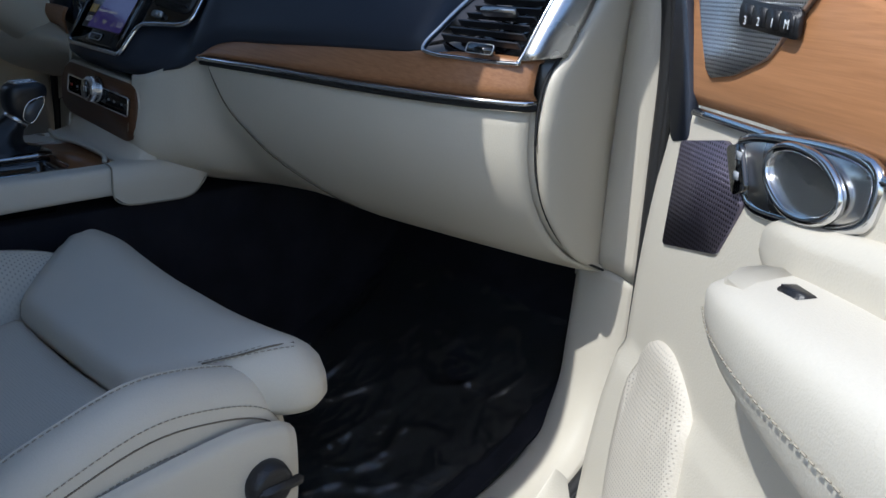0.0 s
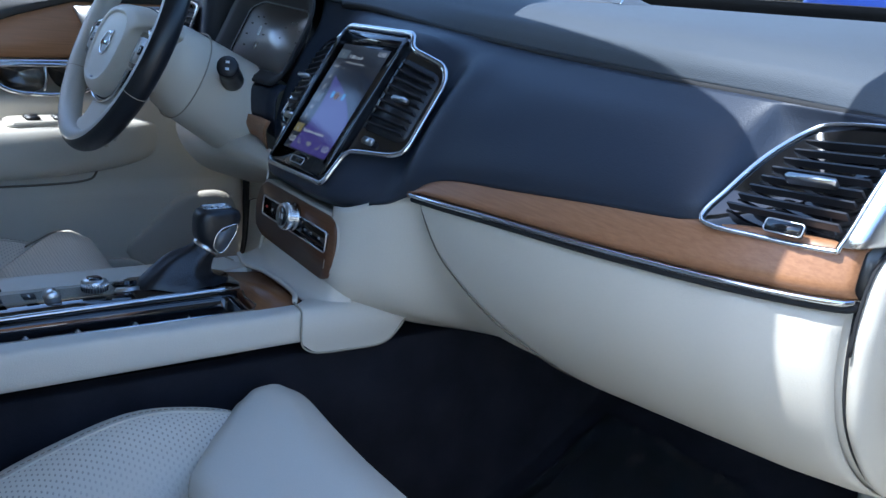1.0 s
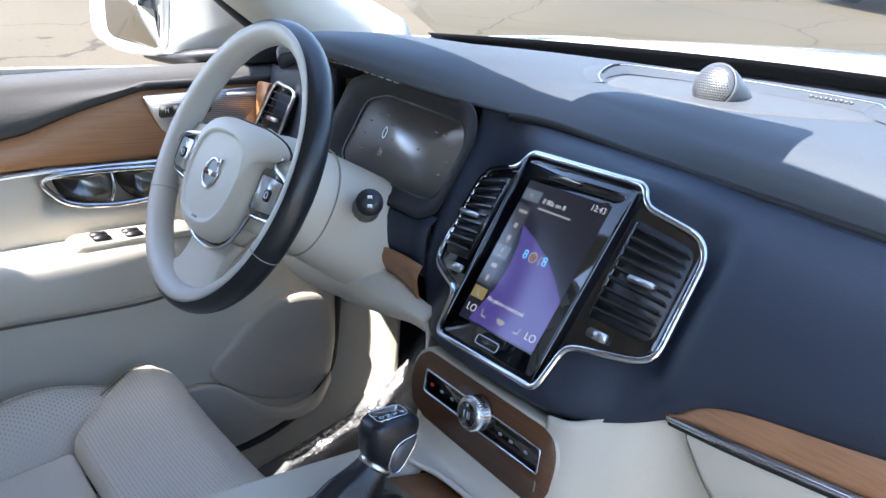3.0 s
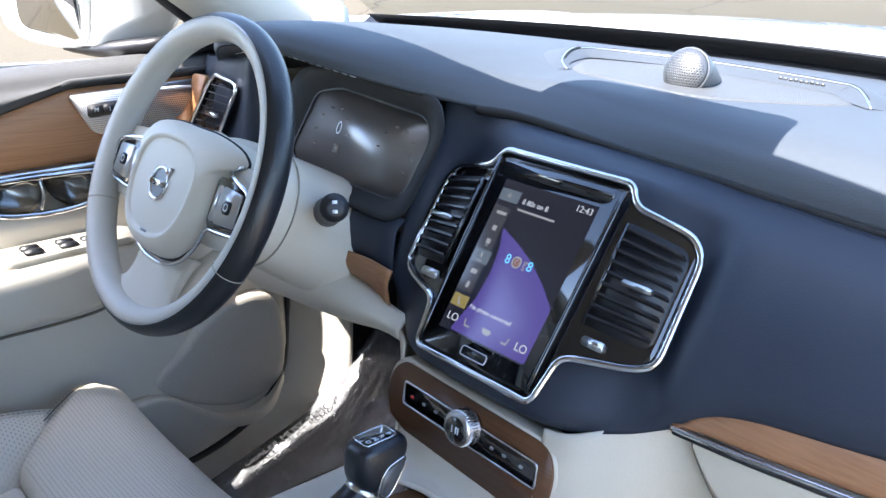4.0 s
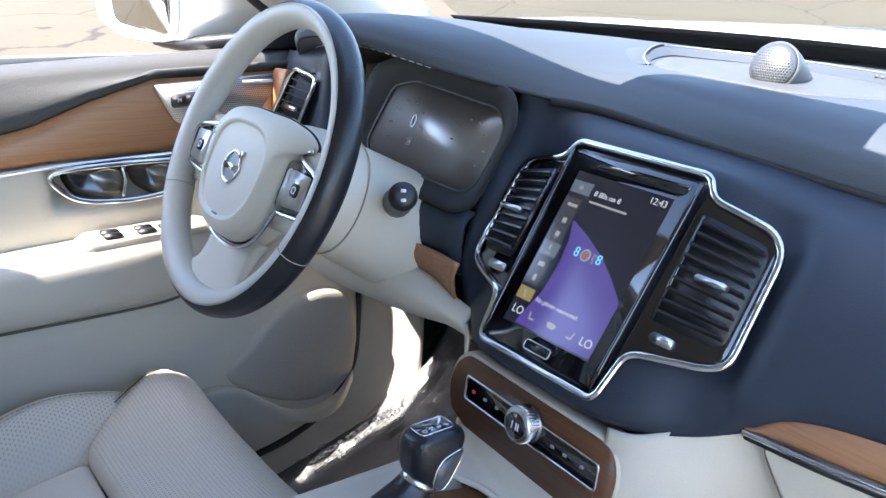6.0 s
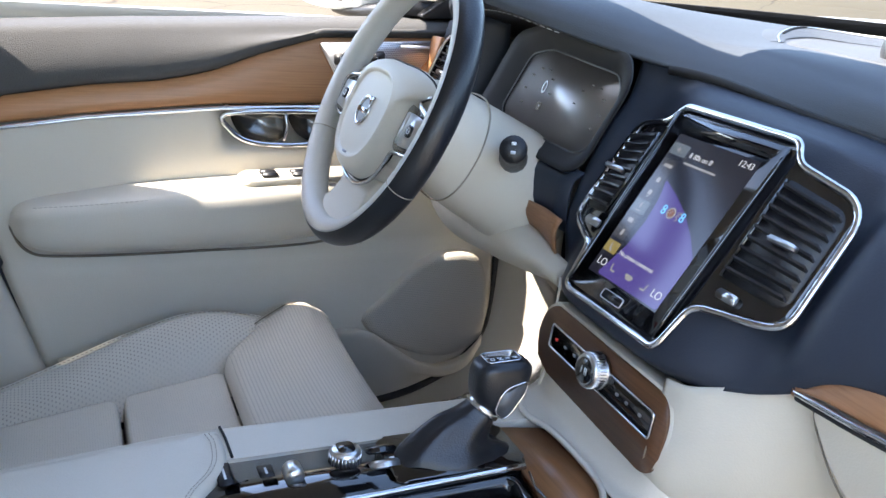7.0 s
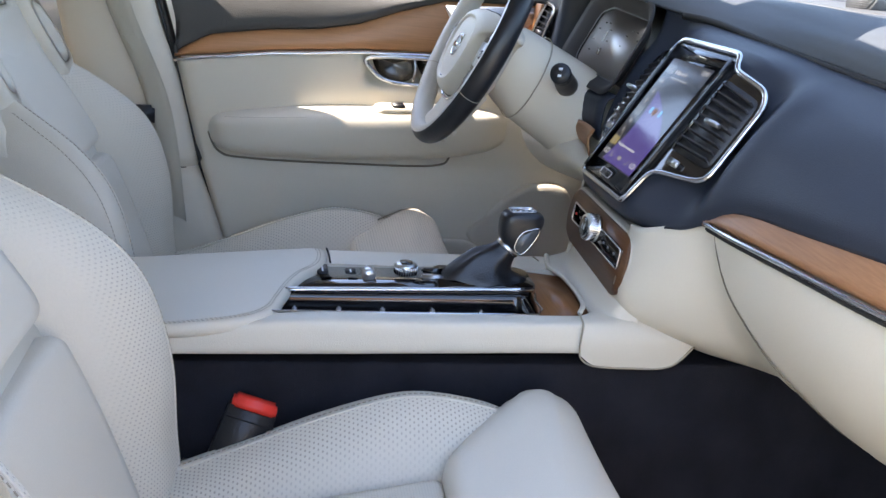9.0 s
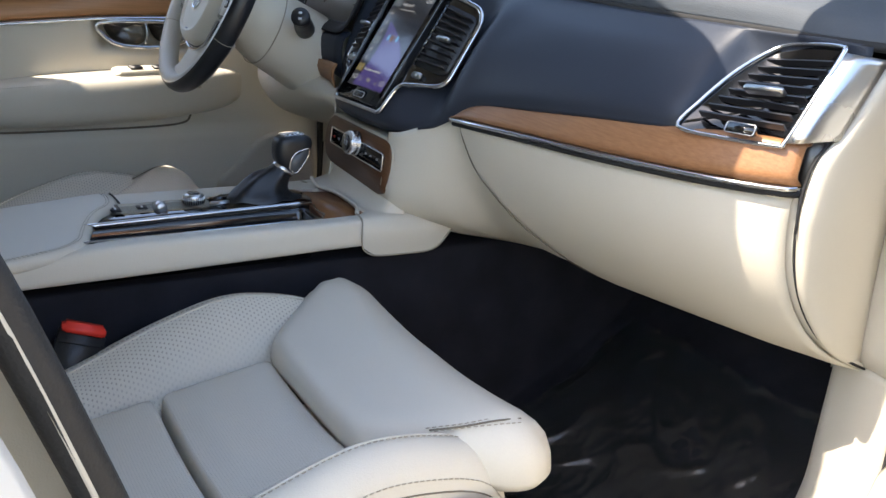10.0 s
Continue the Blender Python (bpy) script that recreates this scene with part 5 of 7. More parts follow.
FAINT = glowing("faint_digits", (0.75, 0.8, 0.85), 0.012)
cf = lambda a, b: frame_of(co_ + cu_ * a + cv_ * b + cu_.cross(cv_) * 0.0006, cu_, cv_)
writing("0", 0.026, cf(-0.030, 0.013), FAINT, cl)
part("icon", box(-0.006, 0.006, -0.006, 0.006, 0, 0.0004, m=cf(-0.024, -0.014)), FAINT, cl)
for i in range(7):
    q = radians(215 - i * 35)
    part("scale_mark", box(-0.004, 0.004, -0.0012, 0.0012, 0, 0.0004, m=cf(-0.045 + 0.036 * math.cos(q), 0.004 + 0.036 * math.sin(q))), FAINT, cl)
    part("scale_mark", box(-0.003, 0.003, -0.001, 0.001, 0, 0.0004, m=cf(0.095 + 0.034 * math.cos(math.pi - q), 0.004 + 0.034 * math.sin(math.pi - q))), FAINT, cl)
# frame around the cluster towards the centre and below it
part("lower_surround", loft([[(-0.575, -0.062, 0.72), (-0.575, -0.080, 0.70), (-0.575, -0.07, 0.64), (-0.575, 0.0, 0.60)], [(-0.40, -0.052, 0.702), (-0.40, -0.078, 0.69), (-0.40, -0.075, 0.64), (-0.40, -0.01, 0.60)], [(-0.205, -0.045, 0.702), (-0.205, -0.062, 0.685), (-0.205, -0.06, 0.63), (-0.205, -0.01, 0.59)]], 14, 10), CHARCOAL, dash, thick=0.003)
part("wood_inlay", loft([[(-0.30, -0.077, 0.645), (-0.30, -0.079, 0.63), (-0.30, -0.070, 0.612)], [(-0.24, -0.077, 0.648), (-0.24, -0.080, 0.63), (-0.24, -0.072, 0.608)], [(-0.188, -0.080, 0.648), (-0.188, -0.088, 0.63), (-0.188, -0.083, 0.603)]], 10, 6), WOOD_X, dash, "small walnut inlay beside the wheel", thick=0.003)
# blond knee panel under the steering column
part("knee_panel", loft([[(-0.735, 0.05, 0.64), (-0.735, 0.06, 0.58), (-0.735, 0.10, 0.50), (-0.735, 0.15, 0.46)], [(-0.675, 0.015, 0.635), (-0.675, 0.02, 0.575), (-0.675, 0.06, 0.50), (-0.675, 0.12, 0.46)], [(-0.60, -0.068, 0.63), (-0.60, -0.088, 0.57), (-0.60, -0.04, 0.50), (-0.60, 0.06, 0.46)], [(-0.40, -0.07, 0.62), (-0.40, -0.100, 0.58), (-0.40, -0.07, 0.53), (-0.40, 0.03, 0.495)],
                         [(-0.26, -0.070, 0.612), (-0.26, -0.104, 0.59), (-0.26, -0.085, 0.556), (-0.26, 0.02, 0.52)], [(-0.195, -0.078, 0.605), (-0.195, -0.102, 0.59), (-0.195, -0.080, 0.565), (-0.195, 0.02, 0.535)], [(-0.150, -0.080, 0.600), (-0.150, -0.098, 0.585), (-0.150, -0.075, 0.562), (-0.150, 0.03, 0.535)]], 36, 16), VINYL, dash, "blond knee panel", thick=0.004)

# ---- centre display with its two vents ----
unit = thing("centre_display", "portrait touch screen with air vents in a bright frame", "touch screen", (0, -0.06, 0.6))
CO, CU, CV = Vector((0, 0, 0.80)), Vector((1, 0, 0)), Vector((0, 0.534, 0.846)).normalized()
CN = CU.cross(CV)


def bow(a):
    return 0.024 * max(0.0, (abs(a) - 0.085) / 0.09) ** 1.3


def on_unit(a, b, lift=0.0):
    """A point of the centre unit: a across, b down from its top edge."""
    a, b = float(a), float(b)
    return CO + CU * a - CV * b + CN * (lift - bow(a))


half = [(0.088, -0.007), (0.099, 0.014), (0.163, 0.022), (0.177, 0.040), (0.179, 0.146), (0.166, 0.159), (0.093, 0.178), (0.084, 0.232)]
ring = soften(half + [(-a, b) for a, b in half[::-1]], [0.010, 0.012, 0.012, 0.016, 0.012, 0.02, 0.014, 0.010] + [0.010, 0.014, 0.02, 0.012, 0.016, 0.012, 0.012, 0.010], 4)
ringp = []
for (a, b), (c, d) in zip(ring, ring[1:] + ring[:1]):
    k = max(1, int(math.hypot(c - a, d - b) / 0.012))
    ringp += [(a + (c - a) * i / k, b + (d - b) * i / k) for i in range(k)]
part("bright_frame", tube([on_unit(a, b, 0.003) for a, b in ringp], 0.0041, 8, closed=True), CHROME, unit, "bright metal frame")
rows_b = []
for b in np.linspace(-0.004, 0.229, 30):
    w = np.interp(b, [-0.004, 0.012, 0.016, 0.024, 0.036, 0.146, 0.16, 0.176, 0.18, 0.229], [0.088, 0.098, 0.12, 0.164, 0.176, 0.178, 0.164, 0.10, 0.092, 0.084])
    rows_b.append([on_unit(a, b, 0.001) for a in np.linspace(-w, w, 31)])
part("black_fascia", sheet(rows_b), GLOSS, unit, "piano black fascia", thick=0.003)
part("screen_bezel", slab(soften([(-0.078, -0.226), (0.078, -0.226), (0.084, -0.002), (-0.084, -0.002)], 0.010), CO + CN * 0.006, CU, CV, 0.005, 0.0015), GLOSS, unit, "black glass front")
for s in (-1, 1):
    part("bezel_edge", tube([on_unit(s * 0.0855, 0.004, 0.008), on_unit(s * 0.0825, 0.12, 0.008), on_unit(s * 0.079, 0.224, 0.008)], 0.0026, 6, steps=10), GLOSS, unit)
part("top_edge", slab(soften([(-0.072, -0.020), (0.072, -0.020), (0.078, -0.006), (-0.078, -0.006)], 0.005), CO + CN * 0.0075, CU, CV, 0.003, 0.001), GLOSS, unit, "gloss black top edge")
# lit picture of the screen
UI_DARK = glowing("screen_dark", (0.008, 0.008, 0.016), 0.10)
UI_GREY = glowing("screen_grey", (0.045, 0.045, 0.052), 0.10)
UI_PURPLE = glowing("screen_violet", (0.095, 0.068, 0.31), 0.085)
UI_SLATE = glowing("screen_slate", (0.11, 0.14, 0.17), 0.10)
UI_SOFT = glowing("screen_soft_white", (0.40, 0.41, 0.42), 0.075)
UI_BLUE = glowing("screen_blue", (0.12, 0.45, 0.80), 0.16)
UI_WHITE = glowing("screen_white", (0.62, 0.66, 0.72), 0.09)
UI_ROSE = glowing("screen_rose", (0.24, 0.14, 0.12), 0.10)
UI_GOLD = glowing("screen_gold", (0.30, 0.24, 0.08), 0.09)


def tile(pts, lift, mat, name, label=""):
    return part(name, slab([(a, -b) for a, b in pts], CO + CN * lift, CU, CV, 0.0002), mat, unit, label, smooth=False)


tile([(-0.063, 0.203), (0.062, 0.203), (0.064, 0.026), (-0.065, 0.026)], 0.0064, UI_DARK, "picture", "lit dark screen picture")
tile(soften([(-0.047, 0.201), (0.0615, 0.201), (0.0632, 0.140), (0.042, 0.121), (0.016, 0.103), (-0.012, 0.089), (-0.040, 0.078), (-0.032, 0.100), (-0.029, 0.128), (-0.032, 0.160)], 0.004), 0.0066, UI_PURPLE, "violet_tile")
tile([(-0.0635, 0.158), (-0.041, 0.158), (-0.041, 0.056), (-0.0645, 0.056)], 0.0065, UI_GREY, "menu_strip")
tile([(-0.0635, 0.050), (-0.036, 0.050), (-0.036, 0.036), (-0.0645, 0.036)], 0.0066, UI_SLATE, "menu_tile")
tile([(-0.0625, 0.124), (-0.038, 0.124), (-0.038, 0.108), (-0.0630, 0.108)], 0.0067, UI_SLATE, "menu_tile")
for b, w, h in ((0.043, 0.003, 0.0007), (0.043, 0.0007, 0.003), (0.064, 0.007, 0.0018), (0.082, 0.003, 0.003), (0.098, 0.003, 0.003), (0.103, 0.002, 0.0006), (0.114, 0.0012, 0.003), (0.121, 0.004, 0.0006), (0.134, 0.0045, 0.0026), (0.150, 0.0022, 0.0036)):
    tile([(-0.0505 - w, b + h), (-0.0505 + w, b + h), (-0.0505 + w, b - h), (-0.0505 - w, b - h)], 0.00685, UI_SOFT, "menu_icon")
tile([(-0.062, 0.176), (-0.040, 0.176), (-0.040, 0.162), (-0.062, 0.162)], 0.0067, UI_GOLD, "phone_tile")
tile(soften([(-0.054, 0.165), (-0.052, 0.165), (-0.052, 0.169), (-0.048, 0.173), (-0.049, 0.1745), (-0.053, 0.172)], 0.0006), 0.0069, UI_SOFT, "phone_icon")


def caption(text, size, a, b, mat):
    return writing(text, size, frame_of(CO + CU * a - CV * b + CN * 0.0069, CU, CV), mat, unit)


caption("12:43", 0.0100, 0.049, 0.034, UI_WHITE)
caption("8 80s on 8", 0.0085, -0.012, 0.045, UI_WHITE)
tile([(-0.032, 0.056), (0.020, 0.056), (0.020, 0.0535), (-0.032, 0.0535)], 0.0068, UI_SOFT, "caption_bar")
caption("No phone connected", 0.0070, -0.004, 0.170, UI_WHITE)
caption("LO", 0.0125, -0.050, 0.188, UI_WHITE)
caption("LO", 0.0125, 0.050, 0.188, UI_WHITE)
for a in (-0.028, 0.028):
    k = -1 if a < 0 else 1
    tile([(a - k * 0.0045, 0.192), (a + k * 0.003, 0.192), (a + k * 0.005, 0.1835), (a + k * 0.0035, 0.1835), (a + k * 0.0017, 0.190), (a - k * 0.0045, 0.190)][::k], 0.0068, UI_SOFT, "seat_icon")
tile(soften([(-0.003, 0.191), (0.004, 0.1915), (0.008, 0.187), (0.004, 0.185), (-0.006, 0.185), (-0.006, 0.187)], 0.001), 0.0068, UI_SOFT, "climate_icon")
caption("8", 0.0150, -0.0145, 0.1085, UI_BLUE)
caption("8", 0.0150, 0.0165, 0.1085, UI_BLUE)
caption("S", 0.0100, 0.0090, 0.1115, UI_SOFT)
caption("on", 0.0065, 0.0105, 0.1050, UI_SOFT)
part("station_mark", turned([(0.0066, 0), (0.0066, 0.0003), (0.0050, 0.0003), (0.0050, 0)], frame_of(CO - CU * 0.002 - CV * 0.1085 + CN * 0.0068, CU, CV), 20, False), UI_SOFT, unit)
part("station_mark", turned([(0.0046, 0), (0.0046, 0.0003), (0.0005, 0.0003)], frame_of(CO - CU * 0.002 - CV * 0.1085 + CN * 0.0068, CU, CV), 20, False), UI_ROSE, unit)
part("home_button", slab(rounded(0.036, 0.010, 0.003, cy=-0.215), CO + CN * 0.0085, CU, CV, 0.003, 0.001), GLOSS, unit, "black home button")
part("home_ring", tube([CO + CU * a + CV * b + CN * 0.0088 for a, b in rounded(0.036, 0.010, 0.003, cy=-0.215)], 0.0007, 5, closed=True), SATIN, unit)
for s in (-1, 1):
    cav = part("vent", sheet([[on_unit(s * a, b, l) for a, b in soften([(0.101, 0.030), (0.160, 0.036), (0.167, 0.046), (0.168, 0.132), (0.160, 0.140), (0.101, 0.140)], 0.006)] for l in (0.004, -0.002)] +
                              [[on_unit(s * (0.135 + (a - 0.135) * 0.96), 0.087 + (b - 0.087) * 0.97, -0.012) for a, b in soften([(0.101, 0.030), (0.160, 0.036), (0.167, 0.046), (0.168, 0.132), (0.160, 0.140), (0.101, 0.140)], 0.006)]], around=True, caps=True), BLACK, unit, "black air vent")
    cs = [on_unit(s * 0.103, 0.033, 0.010), on_unit(s * 0.165, 0.040, 0.012), on_unit(s * 0.166, 0.136, 0.012), on_unit(s * 0.103, 0.138, 0.010)]
    vent_louvres(cav, cs, 9, CN, 0.5, 0.014)
    part("vent_tab", slab(rounded(0.034, 0.006, 0.0025), on_unit(s * 0.138, 0.088, 0.016), CU, CV, 0.008, 0.0015), SATIN, cav, "metal vane tab")
    part("vent_edge", tube([on_unit(s * a, b, 0.005) for a, b in ((0.101, 0.032), (0.101, 0.086), (0.101, 0.140))], 0.0022, 6), GLOSS, cav)
    part("thumb_wheel", slab(rounded(0.026, 0.010, 0.003), on_unit(s * 0.118, 0.154, 0.006), CU, CV, 0.004, 0.001), SATIN, unit, "satin thumb wheel")

# ---- centre speaker on the dash ----
spk_t = thing("dash_speaker", "round drilled metal tweeter on the dashboard top", "loudspeaker", (-0.004, 0.23, 0.872))
axis = Vector((0.12, -0.93, 0.36)).normalized()
sm = frame_of(Vector((-0.010, 0.220, 0.890)), axis.orthogonal(), axis.cross(axis.orthogonal())) @ Matrix.Scale(0.86, 4)
part("housing", turned([(0.024, -0.075), (0.030, -0.045), (0.034, -0.012), (0.0345, 0.0), (0.033, 0.002)], sm, 32), GREYMETAL, spk_t, "grey satin housing")
part("grille", turned([(0.0325, 0.001), (0.030, 0.006), (0.022, 0.011), (0.010, 0.0135), (0.001, 0.014)], sm, 32), MESHX, spk_t, "drilled metal grille")
top_grid = np.array([spline(r, 60) for r in top_rows])


def dash_z(x, y):
    """Height of the dashboard top at a place in plan."""
    zs = [np.interp(y, g[12:, 1], g[12:, 2]) for g in top_grid]
    return float(np.interp(x, top_grid[:, 30, 0], zs))


tray = outline_of([(-0.155, 0.172), (0.045, 0.168), (0.150, 0.262), (0.168, 0.295), (0.128, 0.335), (-0.10, 0.335), (-0.205, 0.275)], 0.045, 6, 0.02)
plate_rows = [[(-0.01 + (a + 0.01) * f, 0.26 + (b - 0.26) * f, dash_z(-0.01 + (a + 0.01) * f, 0.26 + (b - 0.26) * f) + h) for a, b in tray] for f, h in ((1.0, -0.001), (0.985, 0.0012), (0.9, 0.0014), (0.6, 0.0014), (0.3, 0.0014), (0.02, 0.0014))]
part("grille_plate", sheet(plate_rows, around=True), MESH_TOP, spk_t, "flush finely drilled speaker cover")
# raised edge behind the cover, with a pale strip facing the cabin
EDGE = spline([(-0.160, 0.180, 0.0), (-0.190, 0.205, 0.35), (-0.214, 0.250, 0.9), (-0.213, 0.286, 1.0), (-0.170, 0.325, 1.0), (-0.10, 0.347, 1.0), (0.0, 0.352, 1.0), (0.115, 0.350, 1.0), (0.140, 0.340, 1.0), (0.164, 0.312, 0.8), (0.186, 0.284, 0.0)], 70)
edge_rows, edge_top = [], []
for i, (a, b, h) in enumerate(EDGE):
    p, q = EDGE[max(0, i - 1)], EDGE[min(len(EDGE) - 1, i + 1)]
    d = Vector((q[0] - p[0], q[1] - p[1], 0)).normalized()
    inw = Vector((d.y, -d.x, 0))
    at = Vector((a, b, 0))
    row = []
    for off, up in ((0.021, 0.0006), (0.0195, 0.0016), (0.001, 0.0088), (-0.003, 0.0094), (-0.012, 0.0088), (-0.045, -0.002)):
        v = at + inw * (off * (0.25 + 0.75 * h))
        row.append((v.x, v.y, dash_z(v.x, v.y) + up * h + (0.0008 if up > 0 else 0)))
    edge_rows.append(row)
    edge_top.append((a, b, dash_z(a, b) + 0.0098 * h + 0.0008))
part("cover_edge", sheet(edge_rows), CHARCOAL_TOP, spk_t, "raised edge behind the speaker cover")
part("edge_trim", tube(edge_top, 0.0013, 6, steps=70), SATIN, spk_t, "thin bright line")
part("edge_groove", tube([(a, b + 0.0036, c) for a, b, c in edge_top[8:-4]], 0.0016, 6, steps=70), GAP, spk_t, "dark groove")
for k in range(9):
    part("brand_bar", box(0.045 + 0.0068 * k, 0.0495 + 0.0068 * k, 0.3395, 0.3415, dash_z(0.07, 0.34) + 0.0052, dash_z(0.07, 0.34) + (0.0085 if k % 3 else 0.0092)), GREYMETAL, spk_t, "unreadable pale lettering bar")

# ---- steering wheel ----
wh = thing("steering_wheel", "two-tone blond and black leather steering wheel", "steering wheel", (-0.372, -0.253, 0.755))
WC, WU = Vector((-0.372, -0.253, 0.755)), Vector((1, 0, 0))
WV = Vector((0, math.sin(radians(24.3)), math.cos(radians(24.3))))
WN = WU.cross(WV)


def on_wheel(a, b, lift=0.0):
    a, b, lift = float(a), float(b), float(lift)
    return WC + WU * a + WV * b + WN * lift


def rim(lo, hi, grow, n=96, k=12):
    rows_ = []
    for i in range(n):
        q = 2 * math.pi * i / n
        o = on_wheel(0.1790 * math.cos(q), 0.1790 * math.sin(q))
        out = WU * math.cos(q) + WV * math.sin(q)
        rows_.append([o + (out * math.cos(f) * 0.0165 + WN * math.sin(f) * 0.0195) * grow for f in np.linspace(radians(lo), radians(hi), k).tolist()])
    return sheet(rows_, along=True)


part("rim_outer", rim(-78, 72, 1.0), RIMBLACK, wh, "smooth black leather outer rim")
part("rim_inner", rim(72, 282, 0.995), RIM_BLOND, wh, "blond leather inner rim")
part("rim_piping", rim(69, 75, 1.03, k=3), SATIN, wh, "thin silver piping")
for q in (205, 335):
    part("rim_joint", tube([on_wheel(math.cos(radians(q)) * (0.1790 + 0.0168 * math.cos(f)), math.sin(radians(q)) * (0.1790 + 0.0168 * math.cos(f)), 0.0198 * math.sin(f)) for f in np.linspace(0, 2 * math.pi, 20, endpoint=False)], 0.0007, 5, closed=True), SEAM, wh)
half_pad = [(0.0, 0.056, 0.6), (0.045, 0.056, 0.6), (0.090, 0.050, 0.3), (0.112, 0.040, 0.0), (0.114, 0.031, 0.0), (0.100, 0.024, 0.1), (0.091, 0.008, 0.5), (0.090, -0.020, 0.8), (0.086, -0.045, 1.0), (0.074, -0.070, 1.0), (0.054, -0.090, 1.0), (0.028, -0.100, 1.0), (0.0, -0.102, 1.0)]
pad_o = half_pad + [(-a, b, c) for a, b, c in half_pad[-2:0:-1]]
core = [(0.0, 0.040), (0.026, 0.039), (0.052, 0.032), (0.066, 0.020), (0.071, 0.010), (0.073, 0.002), (0.074, -0.008), (0.073, -0.026), (0.070, -0.042), (0.062, -0.060), (0.046, -0.076), (0.024, -0.084), (0.0, -0.086)]
core_o = core + [(-a, b) for a, b in core[-2:0:-1]]
pad_rows_ = [[on_wheel(a * 0.97, b * 0.97, -0.05) for a, b, c in pad_o], [on_wheel(a, b, -0.016 + 0.006 * c) for a, b, c in pad_o], [on_wheel(a * 0.995, b * 0.995, -0.008 + 0.010 * c) for a, b, c in pad_o],
             [on_wheel(0.72 * a + 0.28 * d, 0.72 * b + 0.28 * e, 0.004 + 0.008 * c) for (a, b, c), (d, e) in zip(pad_o, core_o)], [on_wheel(0.35 * a + 0.65 * d, 0.35 * b + 0.65 * e, 0.016 + 0.002 * c) for (a, b, c), (d, e) in zip(pad_o, core_o)],
             [on_wheel(d, e, 0.0215) for d, e in core_o], [on_wheel(d * 0.95, e * 0.95 - 0.001, 0.0228) for d, e in core_o], [on_wheel(d * 0.90, e * 0.90 - 0.002, 0.0212) for d, e in core_o], [on_wheel(d * 0.84, e * 0.84 - 0.003, 0.0192) for d, e in core_o],
             [on_wheel(d * 0.5, e * 0.5 - 0.011, 0.0205) for d, e in core_o], [on_wheel(d * 0.03, e * 0.03 - 0.021, 0.0210) for d, e in core_o]]
pad = part("airbag_cover", loft([[tuple(p) for p in r] for r in pad_rows_], 42, 96, around=True, caps=True), PLASTIC, wh, "blond airbag cover with a raised oval centre")
part("cover_gap", tube([on_wheel(a * 1.006, b * 1.008, -0.011 + 0.006 * c) for a, b, c in pad_o], 0.0018, 6, closed=True, steps=96), GAP, pad)
part("airbag_mark", slab(rounded(0.014, 0.003, 0.001), on_wheel(0.0, -0.078, 0.0216), WU, WV, 0.001), ICON_DIM, pad, "small grey print")
emb = frame_of(on_wheel(0.0, -0.020, 0.0205), WU, WV)
part("emblem_ring", turned([(0.0205, 0.0), (0.0210, 0.0025), (0.0178, 0.003), (0.0165, 0.0)], emb, 32, False), CHROME, pad, "round chrome emblem ring")
part("emblem_disc", turned([(0.0170, 0.0008), (0.0100, 0.0012), (0.0005, 0.0012)], emb, 28, False), GREYMETAL, pad, "grey emblem ground")
part("emblem_bar", box(-0.0195, 0.0195, -0.0036, 0.0036, 0.001, 0.0034, 0.0008, m=emb), CHROME, pad)
part("emblem_arrow", slab([(0.011, 0.013), (0.016, 0.011), (0.022, 0.022), (0.012, 0.021)], on_wheel(0.0, -0.020, 0.0235), WU, WV, 0.002), CHROME, pad)
trim_half = [(0.114, 0.033, -0.006), (0.101, 0.023, -0.002), (0.128, 0.0165, 0.006), (0.156, 0.008, 0.006), (0.164, -0.010, 0.004), (0.163, -0.030, 0.002), (0.155, -0.040, 0.002), (0.120, -0.044, 0.003), (0.096, -0.047, 0.002), (0.084, -0.068, 0.000), (0.062, -0.092, -0.003), (0.030, -0.106, -0.004), (0.0, -0.109, -0.004)]
part("chrome_trim", tube([on_wheel(*p) for p in trim_half + [(-a, b, c) for a, b, c in trim_half[-2::-1]]], 0.0026, 8, steps=150), CHROME, wh, "bright trim line round the pods and under the cover")
